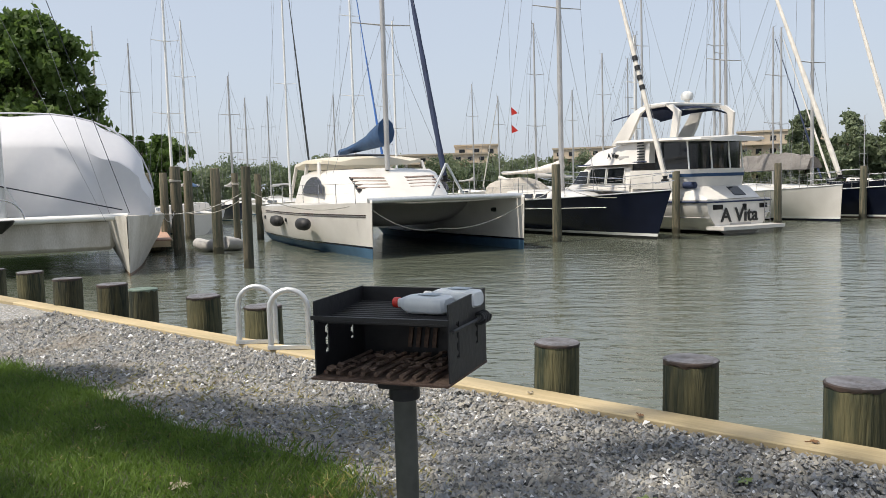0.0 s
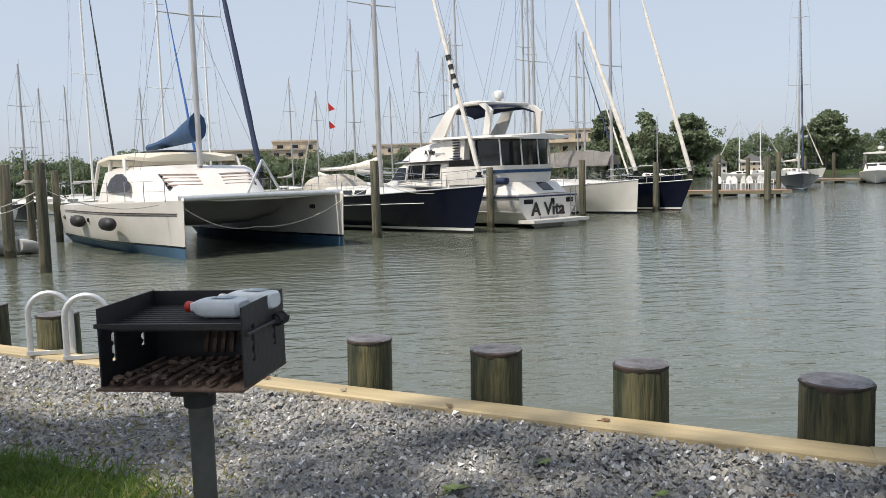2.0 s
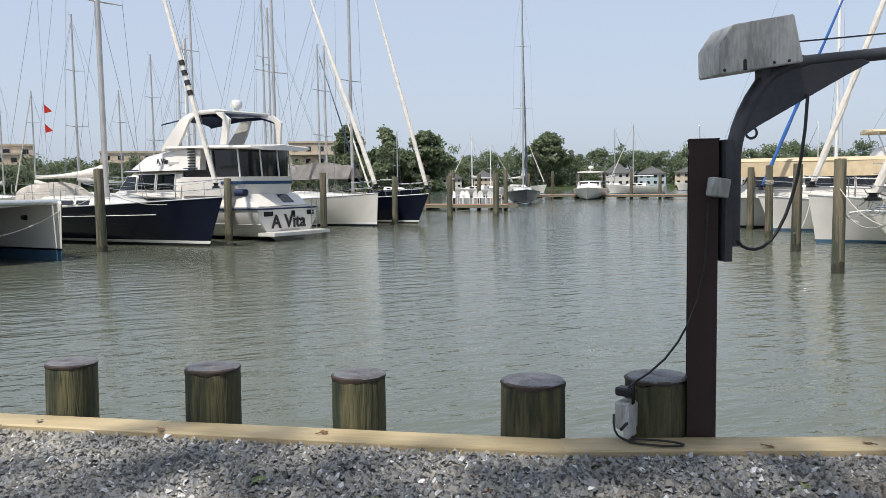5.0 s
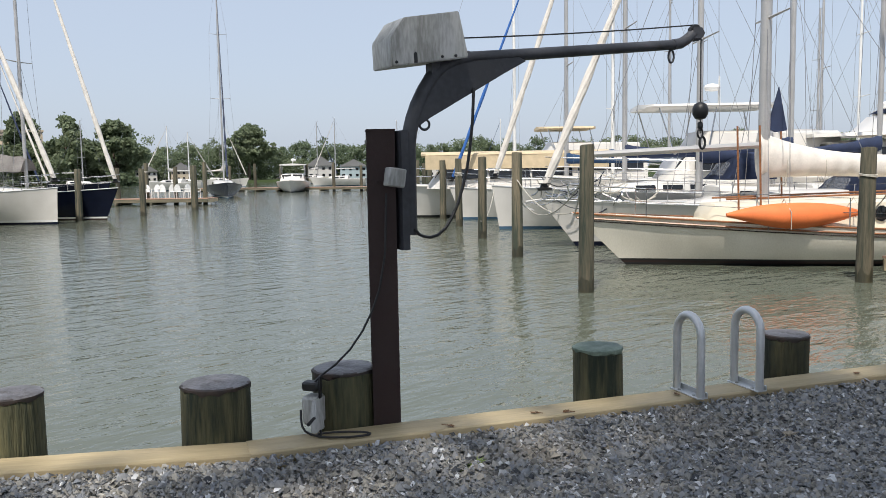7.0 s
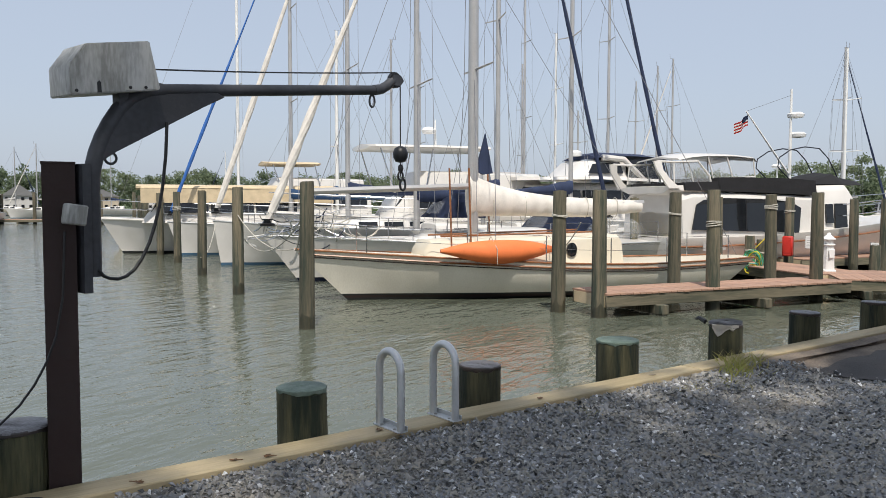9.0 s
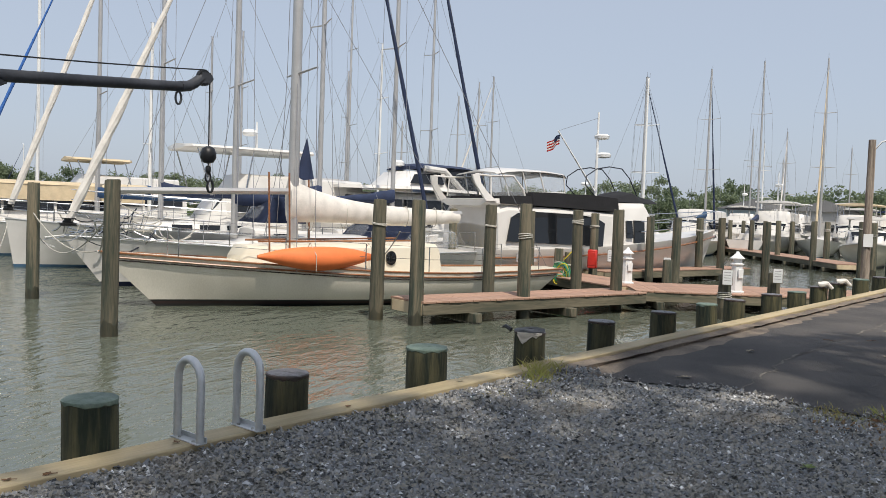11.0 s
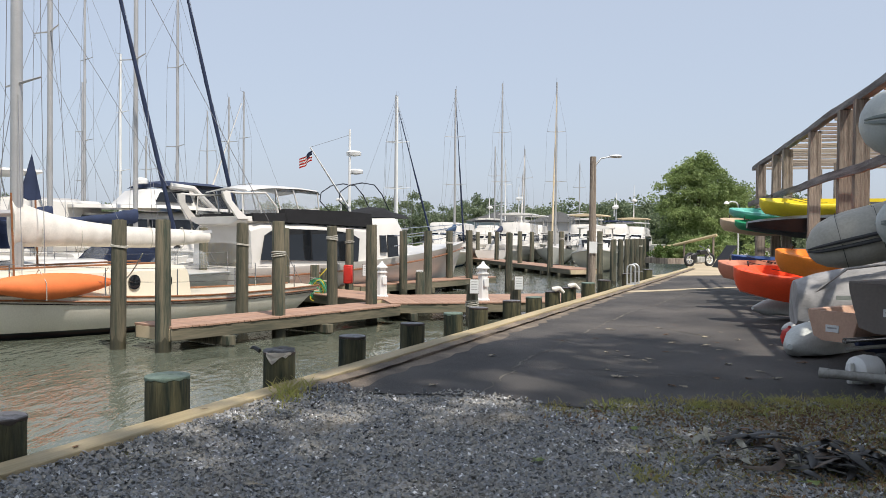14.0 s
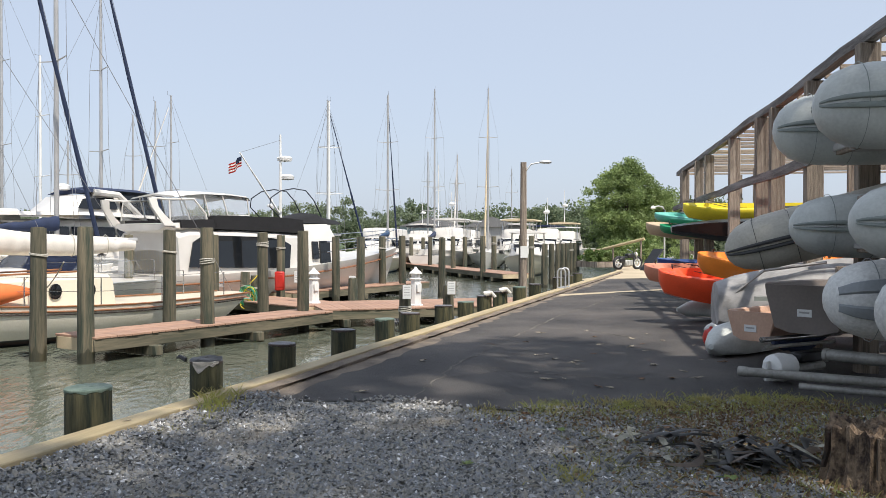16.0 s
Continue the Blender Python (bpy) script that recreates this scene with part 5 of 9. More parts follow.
hardtop, _ = motor_yacht((26.2, 18.2), OUT_RIGHT, 13.0, 4.2, 1.8, 1.3, "white sport yacht with tall hard top and radar domes", (0.3, 0.75, 1.25), (0.2, 0.55, 4.25), (0.36, 0.72, 0.7), mast=(0.42, 4.25, 5.4))
tan_boat, _ = motor_yacht((25.6, 26.6), OUT_RIGHT, 12.0, 3.9, 1.5, 1.2, "white motor cruiser under a long tan canopy", (0.12, 0.6, 1.0), (0.06, 0.72, 2.75), None, M_TANCANVAS)
bm = bmesh.new()
rings(bm, [[(-0.7, s * 1.5, z) for s, z in ((1, 2.1), (1, 2.68), (-1, 2.68), (-1, 2.1))], [(-8.5, s * 1.6, z) for s, z in ((1, 2.1), (1, 2.7), (-1, 2.7), (-1, 2.1))]])
part("side_curtain", bm, M_TANCANVAS, tan_boat, "tan canvas side curtain")
far_fly, _ = motor_yacht((33.0, 31.0), OUT_RIGHT, 13.0, 4.2, 1.7, 1.3, "white flybridge cruiser with brown canvas", (0.3, 0.78, 1.4), (0.36, 0.56, 4.2), (0.4, 0.75, 0.7), M_TANCANVAS)
blue_top, _ = motor_yacht((30.0, 13.2), OUT_RIGHT, 12.5, 4.1, 1.8, 1.3, "white flybridge yacht with navy canvas top", (0.2, 0.66, 1.45))
bm = bmesh.new()
rings(bm, [[(x, w, z), (x, -w, z), (x, -w * 0.95, z + 0.12), (x, w * 0.95, z + 0.12)] for x, w, z in ((-1.9, 1.0, 3.0), (-2.5, 1.75, 3.0), (-5.0, 1.9, 3.05), (-8.4, 1.9, 2.95))])
part("brow", bm, M_GEL, blue_top, "white overhanging cabin brow")
cabin_part(blue_top, [(-4.2, 1.2, 1.0, 3.1, 3.2), (-4.9, 1.45, 1.25, 3.1, 3.78), (-6.4, 1.55, 1.35, 3.08, 3.9), (-6.6, 1.55, 1.3, 3.08, 3.6)], M_GEL, "flybridge")
for s in (1, -1):
    q = [(-4.75, s * 1.5, 3.3), (-6.3, s * 1.56, 3.3), (-6.2, s * 1.42, 3.74), (-5.0, s * 1.38, 3.66)]
    window_part(blue_top, q if s > 0 else q[::-1], 0.02, None, "windscreen")
    bm = bmesh.new()
    tube(bm, [(-5.4, s * 1.45, 3.92), (-6.3, s * 1.6, 3.85), (-7.0, s * 1.7, 3.2), (-7.9, s * 1.75, 2.4)], 0.13, 8, 0.1)
    part("radar_arch", bm, M_GEL, blue_top)
    q = [(-6.5, s * 1.5, 3.1), (-8.5, s * 1.5, 2.75), (-8.3, s * 1.4, 3.8), (-6.5, s * 1.4, 3.86)]
    window_part(blue_top, q if s > 0 else q[::-1], 0.015, M_DARKGLASS, "curtain")
    bm = bmesh.new()
    tube(bm, [(-7.5, s * 1.54, 2.95), (-7.45, s * 1.42, 3.84)], 0.03, 5)
    part("canopy_frame", bm, M_STEEL, blue_top)
bm = bmesh.new()
rings(bm, [[(x, 1.5, z), (x, 0.8, z + 0.14), (x, -0.8, z + 0.14), (x, -1.5, z), (x, 0, z - 0.02)] for x, z in ((-5.2, 3.9), (-5.6, 4.02), (-7.6, 3.98), (-8.5, 3.84))])
part("canopy_top", bm, M_CANVAS, blue_top, "navy canvas top")
bm = bmesh.new()
lathe(bm, [(0.1, 0), (0.27, 0.03), (0.28, 0.16), (0.18, 0.24), (0.04, 0.26)], 12, (-5.0, 0, 4.02))
part("radar_dome", bm, M_WHITEPAINT, blue_top)


# the trawler with black canvas
def trawler():
    L, B = 11.5, 3.9
    boat = thing("trawler_yacht", heading((34.6, -2.4), IN_RIGHT, WATER), "white trawler yacht with black canvas and dark enclosure", "motor yacht")
    ln = Lines(L, B, 1.85, 1.1, transom=0.88, rake=0.9, dip=0.05, keel=0.4, full=2.5, mid=0.45, flare=2.4)
    hull_part(ln, boat, [(0.1, 0), (0.16, 1), (9, 2)], [M_BLACK, M_GEL, M_GEL])
    deck_part(ln, boat, M_GEL)
    rail_parts(ln, boat, M_TEAK, 0.03, "rub_rail", lift=-0.25)
    cabin_part(boat, [(-L + 0.6, 1.6, 1.48, 1.0, 2.36), (-L + 1.0, 1.64, 1.54, 1.0, 2.48), (-L + 3.2, 1.66, 1.56, 1.05, 2.45), (-L + 5.75, 1.66, 1.54, 1.1, 2.36)], M_GEL, "deckhouse")
    cabin_part(boat, [(-L + 5.5, 1.5, 1.36, 1.0, 2.62), (-L + 5.7, 1.52, 1.42, 1.0, 2.68), (-L + 7.1, 1.48, 1.36, 1.05, 2.72), (-L + 7.55, 1.44, 1.24, 1.05, 2.26), (-L + 7.7, 1.4, 1.2, 1.05, 1.4)], M_GEL, "pilothouse")
    cabin_part(boat, [(-L + 7.6, 1.2, 1.1, 1.0, 1.55), (-L + 9.0, 1.0, 0.85, 1.1, 1.5), (-L + 9.6, 0.7, 0.5, 1.2, 1.35)], M_GEL, "trunk_cabin")
    for s in (1, -1):
        q = [(-L + 0.85, s * 1.67, 1.34), (-L + 4.8, s * 1.69, 1.22), (-L + 4.92, s * 1.62, 1.98), (-L + 4.55, s * 1.6, 2.16), (-L + 3.8, s * 1.6, 2.24), (-L + 1.96, s * 1.59, 2.28), (-L + 1.3, s * 1.58, 2.22), (-L + 1.05, s * 1.58, 2.08)]
        window_part(boat, q if s < 0 else q[::-1], 0.02, None, "enclosure")
        for x in (1.85, 2.8, 3.75, 4.45):
            bm = bmesh.new()
            tube(bm, [(-L + x, s * 1.69, 1.3), (-L + x + 0.04, s * 1.62, 2.2)], 0.014, 5)
            part("zip_seam", bm, M_BLACK, boat)
        for a, b, z0, z1 in ((6.05, 6.35, 1.5, 2.1), (6.43, 6.93, 1.16, 2.12)):
            q = [(-L + a, s * 1.53, z0), (-L + b, s * 1.52, z0), (-L + b, s * 1.44, z1), (-L + a, s * 1.45, z1)]
            window_part(boat, q if s < 0 else q[::-1], 0.03, None, "door_glass")
        o = part("name_bar", _box((-0.4, -0.01, -0.12), (0.4, 0.01, 0.12)), M_GREYCANVAS, boat, "dark lettering bar")
        o.matrix_basis = pose(-L + 1.5, s * 1.86, 0.85)
    bm = bmesh.new()
    rings(bm, [[(-L + x, -1.5 + wob, z0), (-L + x, 1.5, z0), (-L + x, 1.42, z1), (-L + x, -1.42 + wob, z1)] for x, wob, z0, z1 in
               ((0.75, 0.02, 2.5, 2.74), (1.3, 0, 2.5, 2.76), (1.95, 0.03, 2.49, 2.78), (2.0, 0, 2.48, 2.9), (2.8, 0.03, 2.47, 2.92), (3.6, 0, 2.45, 2.9), (4.4, 0.03, 2.42, 2.91), (5.1, 0, 2.4, 2.88), (5.7, 0.03, 2.38, 2.84))])
    part("black_weather_cloth", bm, M_BLACKCLOTH, boat, "black canvas weather cloth")
    bm = bmesh.new()
    rings(bm, [[(-L + x, -w, 2.74), (-L + x, w, 2.74), (-L + x, w * 0.7, z - 0.08), (-L + x, 0.02, z), (-L + x, -w * 0.7, z - 0.08)] for x, w, z in ((5.6, 1.1, 2.9), (6.3, 1.15, 2.98), (7.0, 1.1, 3.16), (7.3, 1.0, 3.06), (8.3, 0.7, 2.95), (8.5, 0.6, 2.84))])
    part("dinghy_cover", bm, M_BLACKCLOTH, boat, "black canvas over a dinghy")
    # moulded flybridge with its swept arch and windscreen
    bm = bmesh.new()
    rings(bm, [[(-L + x, w * 0.75, z0), (-L + x, w, (z0 + z1) / 2), (-L + x, w * 0.97, z1), (-L + x, -w * 0.97, z1), (-L + x, -w, (z0 + z1) / 2), (-L + x, -w * 0.75, z0)] for x, w, z0, z1 in ((0.3, 1.25, 2.42, 2.62), (0.8, 1.4, 2.32, 2.66), (1.4, 1.4, 2.3, 2.68), (1.9, 1.35, 2.42, 2.68), (2.1, 1.25, 2.56, 2.66))])
    part("flybridge", bm, M_GEL, boat)
    for s in (1, -1):
        bm = bmesh.new()
        rings(bm, [[(-L + x - w, s * y - 0.04, z), (-L + x - w, s * y + 0.04, z), (-L + x + w, s * y + 0.04, z), (-L + x + w, s * y - 0.04, z)] for x, y, z, w in ((0.42, 1.36, 2.56, 0.2), (0.16, 1.3, 2.85, 0.13), (-0.02, 1.25, 3.1, 0.11), (-0.08, 1.2, 3.36, 0.13))])
        part("arch_leg", bm, M_GEL, boat, "swept white arch leg")
        q = [(-L + 0.5, s * 1.25, 2.72), (-L + 1.78, s * 1.28, 2.76), (-L + 1.74, s * 1.26, 2.95), (-L + 1.38, s * 1.18, 3.38), (-L + 0.52, s * 1.18, 3.34)]
        window_part(boat, q if s < 0 else q[::-1], 0.008, M_VINYL, "vinyl_curtain")
        bm = bmesh.new()
        tube(bm, [(-L - 0.08, s * 1.2, 3.36)] + [q[4], q[3], q[2], q[1]], 0.035, 6)
        part("windscreen_frame", bm, M_GEL, boat)
        bm = bmesh.new()
        tube(bm, [q[4], q[0]], 0.022, 6)
        part("windscreen_post", bm, M_GEL, boat)
        q = [(-L + 2.0, s * 1.1, 2.75), (-L + 3.5, s * 1.1, 2.92), (-L + 3.46, s * 1.08, 3.52), (-L + 1.85, s * 1.08, 3.52)]
        window_part(boat, q if s < 0 else q[::-1], 0.008, M_VINYL, "vinyl_curtain")
        for a, b in (((1.05, 3.46), (1.3, 2.7)), ((1.8, 3.55), (2.05, 2.7)), ((2.5, 3.55), (2.75, 2.8)), ((3.5, 3.52), (3.58, 2.84)), ((2.0, 2.88), (3.56, 2.94))):
            bm = bmesh.new()
            tube(bm, [(-L + a[0], s * 1.1, a[1]), (-L + b[0], s * 1.12, b[1])], 0.022, 6)
            part("canopy_frame", bm, M_GEL, boat)
    bm = bmesh.new()
    rings(bm, [[(-L + x, 1.15, z - 0.05), (-L + x, 1.05, z), (-L + x, 0, z + 0.1), (-L + x, -1.05, z), (-L + x, -1.15, z - 0.05), (-L + x, 0, z + 0.05)] for x, z in ((0.75, 3.46), (1.2, 3.55), (1.75, 3.6), (2.8, 3.61), (3.5, 3.56), (3.6, 3.46))])
    part("canopy_top", bm, M_GEL, boat, "off-white canopy top")
    cabin_part(boat, [(-L + 0.60, 1.25, 1.2, 0.9, 1.8), (-L + 1.40, 1.4, 1.3, 0.9, 1.9)], M_GEL2, "cockpit_bulkhead")
    bm = bmesh.new()
    tube(bm, [(-L + 5.95, 0, 2.5), (-L + 5.95, 0, 5.9)], 0.06, 8, 0.035)
    m = part("mast", bm, M_WHITEPAINT, boat)
    for z, x in ((4.3, 0.3), (4.95, 0.2)):
        bm = bmesh.new()
        lathe(bm, [(0.08, 0), (0.26, 0.03), (0.28, 0.13), (0.2, 0.19), (0.05, 0.2)], 12, (-L + 5.95 + x, 0, z))
        part("radar_dome", bm, M_WHITEPAINT, m)
    bm = bmesh.new()
    tube(bm, [(-L + 5.9, 0, 3.1), (-L + 4.12, 0, 5.1)], 0.04, 6, 0.025)
    part("derrick_boom", bm, M_WHITEPAINT, m)
    bm = bmesh.new()
    tube(bm, [(-L + 5.95, 0, 5.7), (-L + 4.12, 0, 5.1)], 0.008, 4)
    part("topping_lift", bm, M_WIRE, m)
    for y in (0.5, -0.5):
        bm = bmesh.new()
        tube(bm, [(-L + 5.5, y, 2.9), (-L + 5.0, y, 3.3), (-L + 5.05, y, 3.6), (-L + 5.5, y, 3.86), (-L + 6.1, y, 3.97), (-L + 6.7, y, 3.93), (-L + 7.1, y, 3.6), (-L + 7.4, y, 3.15), (-L + 7.65, y, 2.7)], 0.02, 6)
        part("davit_arch", bm, M_DARKROPE, boat, "dark metal arch")
    for k in (0.75, 0.4):
        bm = bmesh.new()
        tube(bm, [ln.rim(0.55 + 0.45 * i / 8, 1, k) for i in range(9)] + [ln.rim(1 - 0.45 * i / 8, -1, k) for i in range(9)], 0.016, 5)
        part("bow_rail", bm, M_STEEL, boat)
    # ensign on the derrick
    bm = bmesh.new()
    rows = []
    for i in range(9):
        rows.append([(-L + 4.2 - i * 0.065, 0.05 * math.sin(i * 0.9), 4.98 - j * 0.048 - i * 0.04 + 0.02 * math.sin(i)) for j in range(8)])
    rings(bm, rows, closed=False, cap=(False, False), mi=[j % 2 for j in range(7)])
    for f in bm.faces:
        c = f.calc_center_median()
        if c.x > -L + 3.97 and c.z + 0.6 * (-L + 4.2 - c.x) > 4.82:
            f.material_index = 2
    bmesh.ops.solidify(bm, geom=bm.faces[:], thickness=0.006)
    part("ensign", bm, [M_RED, M_WHITEPAINT, M_CANVAS], boat, "striped red and white ensign with a blue canton")
    return boat


trawler()

# grey workboat near the lamp post, bow towards the camera
work, _ = motor_yacht((47.6, -11.7), Vector((-0.97, 0.24)), 8.5, 3.0, 1.45, 0.9, "pale grey workboat moored bow-on at the bulkhead", (0.35, 0.6, 1.0), (0.5, 0.8, 2.7), None, None, True, [M_ZINC, M_GEL2, M_GEL2])


# ---- moored sailboats further off ----
def far_sailboat(p, way, h, hull, cover, furl, L):
    bow = Vector(p) + Vector(way) * L * 0.42
    boat = thing("sailboat", heading(bow, way, WATER), {0: "white sailboat moored among others", 1: "dark-hulled sailboat moored among others", 2: "cream sailboat moored among others"}[hull], "sailboat", "moored sailboats")
    ln = Lines(L, L * 0.3, 1.35, 1.05, rake=0.6)
    hull_part(ln, boat, [(0.08, 0), (0.15, 1), (9, 2)], [M_BLUE, M_WHITEPAINT, (M_GEL, M_NAVY, M_GEL2)[hull]], 12)
    deck_part(ln, boat, M_GEL, 8)
    w, z0 = L * 0.09, ln.top(0.5) - 0.03
    cabin_part(boat, [(-L * 0.27, w * 0.5, w * 0.4, z0, z0 + 0.12), (-L * 0.34, w * 0.85, w * 0.7, z0, z0 + 0.32), (-L * 0.66, w, w * 0.86, z0, z0 + 0.45), (-L * 0.67, w, w * 0.86, z0, z0 + 0.42)], M_GEL)
    side_windows(boat, -L * 0.62, -L * 0.4, 2, w * 0.97, z0 + 0.14, z0 + 0.3, 0.2, w * 0.05)
    zb = WATER
    mast_parts(boat, -L * 0.42, 1.2, h - zb - 1.2, 0.085, (0.4, 0.7), 0.85, random.choice((M_MAST, M_WHITEPAINT, M_MAST)), L * 0.13, (0.35, 0, 1.4), (-L, 0, 1.1))
    boom_parts(boat, -L * 0.43, 2.5, L * 0.36, cover, fat=0.26)
    if furl:
        furled(boat, (0.2, 0, 1.7), (-L * 0.4, 0, (h - zb) * 0.93), 0.085, furl)
    return boat


COVERS = (M_CANVAS, M_BLUECANVAS, M_WHITECANVAS, M_GREYCANVAS, M_TANCANVAS, None)
FURLS = (M_WHITECANVAS, M_CANVAS, M_WHITECANVAS, None, M_GREYCANVAS)


def fleet(spots, way, furls=None):
    """furls: for single boats, by their place in the list: (sail, 1 bow along way or -1)."""
    for i, (x, y, h) in enumerate(spots):
        turn = 1 if random.random() < 0.6 else -1
        furl = random.choice(FURLS)
        if furls is not None:
            furl, turn = furls.get(i, (None, turn))
        far_sailboat((x, y), Vector(way) * turn, h, (0, 0, 1, 0, 2)[i % 5], random.choice(COVERS), furl, min(13, max(8, h * 0.8)))


fleet([(-18.9, 43.8, 13.5), (-20.5, 49.8, 11.9), (-20.0, 56.3, 9.3), (-23.9, 70.9, 9.4), (-16.8, 59.5, 22.0), (-19.8, 87.6, 11.2), (-10.8, 54.8, 18.0), (-8.5, 58.2, 12.9), (-5.2, 94.8, 12.7),
       (-2.1, 89.9, 10.7), (5.3, 79.8, 9.9), (7.2, 69.6, 11.7), (11.1, 84.3, 13.3), (9.0, 63.4, 12.0), (8.4, 55.2, 14.0), (12.9, 54.7, 13.6)], OUT_LEFT, {4: (M_DARKSAIL, 1), 6: (M_BRIGHTBLUE, 1), 13: (None, 1), 9: (M_WHITECANVAS, -1)})
fleet([(18.5, 59.5, 11.4), (9.5, 66.3, 12.5), (20.2, 67.2, 12.8), (14.6, 60.5, 14.1), (-27.5, 52, 12), (-30, 62, 13), (-26, 84, 11), (-12, 74, 12), (1.5, 62, 13)], OUT_LEFT, {0: (M_WHITECANVAS, 1), 2: (M_CANVAS, 1)})
fleet([(50.1, 98.2, 7.3), (57.0, 105.9, 7.0), (44.0, 110.0, 8.5), (66.0, 112.0, 9.5), (88, 118, 10), (75, 96, 9), (98, 108, 10), (112, 96, 10)], (0.6, -0.8))
fleet([(32.8, 20.8, 9.1), (44.5, 24.6, 11.1), (47.1, 24.0, 12.0), (57.2, 20.9, 11.3), (48.5, 15.5, 11.4), (41.7, 10.5, 13.2), (62.0, 11.1, 11.7), (56.0, -0.1, 10.6), (48.8, 17.6, 15.7), (33.2, 26.9, 17)], OUT_RIGHT, {6: (M_WHITECANVAS, 1), 7: (M_CANVAS, -1)})
fleet([(58.5, 17.1, 7.9), (69.2, 15.4, 11.3), (64.0, 12.6, 11.6), (51.0, -0.2, 9.7), (58.9, -4.3, 11.6), (66.5, -8.6, 13.5), (85.5, -10.3, 10.5), (75.2, -11.8, 9.2), (63.9, -12.5, 13.2), (92.3, -12.3, 9.8), (104, -16, 9), (98, -22, 10)], (-0.97, 0.24), {4: (M_CANVAS, -1), 7: (M_WHITECANVAS, 1), 8: (M_TANCANVAS, 1)})
motor_yacht((49.5, 70.5), (-0.62, -0.78), 9.0, 3.6, 1.3, 1.0, "white express cruiser tied across the far dock", (0.3, 0.72, 0.9), (0.34, 0.62, 2.9), None, None, mast=(0.48, 2.9, 3.6))
motor_yacht((68, -6.8), (-0.9, 0.3), 10.0, 3.6, 1.5, 1.1, "white cruiser with dark bimini among the docks", (0.3, 0.72, 1.0), (0.4, 0.66, 3.4), (0.4, 0.7, 0.6), M_BLACK)
motor_yacht((72, -11.0), (-0.9, 0.3), 11.0, 3.8, 1.6, 1.2, "white flybridge cruiser among the docks", (0.3, 0.72, 1.2), (0.4, 0.66, 4.0), (0.4, 0.7, 0.7))
motor_yacht((74, -16.5), (-0.9, 0.3), 11.0, 3.8, 1.6, 1.2, "white cruiser moored beyond the lamp post", (0.25, 0.72, 1.3), (0.35, 0.66, 4.2), (0.4, 0.7, 0.7))
for i, (x, y, L, wx, wy, fly, canvas) in enumerate(((60, -2.4, 10.5, -0.92, 0.38, 0.7, M_GREYCANVAS), (63, -8.6, 11, -0.95, 0.3, 0.8, None), (64, -14.0, 11.5, -0.9, 0.42, 0.7, M_TANCANVAS), (66, -17.4, 12, -0.95, 0.3, 0.8, None), (80, -18.5, 12, -0.95, 0.3, 0.8, None),
                                                (90, -22, 12, -0.8, 0.6, 0.8, M_CANVAS), (70, -4.5, 12, -0.95, 0.2, 0.8, None), (84, -9, 12, -0.95, 0.2, 0.8, M_WHITECANVAS), (96, -14, 12, -0.9, 0.4, 0.8, None), (58, 6.5, 10, -0.85, 0.5, 0.7, M_CANVAS), (100, -26, 12, -0.7, 0.7, 0.8, None), (76, -21.5, 10, -0.9, 0.4, 0.7, M_TANCANVAS))):
    motor_yacht((x, y), (wx, wy), L, 3.7, 1.5, 1.15, ("white flybridge cruiser moored among the docks", "white cabin cruiser moored among the docks")[i % 2], (0.26, 0.72, 1.2), (0.36, 0.68, 3.9) if i % 3 else None, (0.36, 0.7, fly), canvas, mast=(0.5, 3.9, 5.2 + i % 3) if i % 2 else None, group="cruisers among the docks")
motor_yacht((36, 20), OUT_RIGHT, 10.0, 3.6, 1.5, 1.1, "white cabin cruiser behind the sailboats", (0.3, 0.72, 1.1), (0.4, 0.66, 3.6), (0.4, 0.7, 0.6), M_GREYCANVAS)

far_sailboat((38.5, 64.7), (-0.45, -0.89), 18.8, 1, M_WHITECANVAS, M_CANVAS, 11)
for x, y, h, L in ((28.9, 7.25, 17.5, 9.6), (31.6, 5.6, 17.0, 9.6)):
    # sloops lying bow ashore, dark furled headsails
    far_sailboat((x - 0.72 * L * 0.42, y + 0.694 * L * 0.42), IN_RIGHT, h, 0, M_CANVAS, M_CANVAS, L)


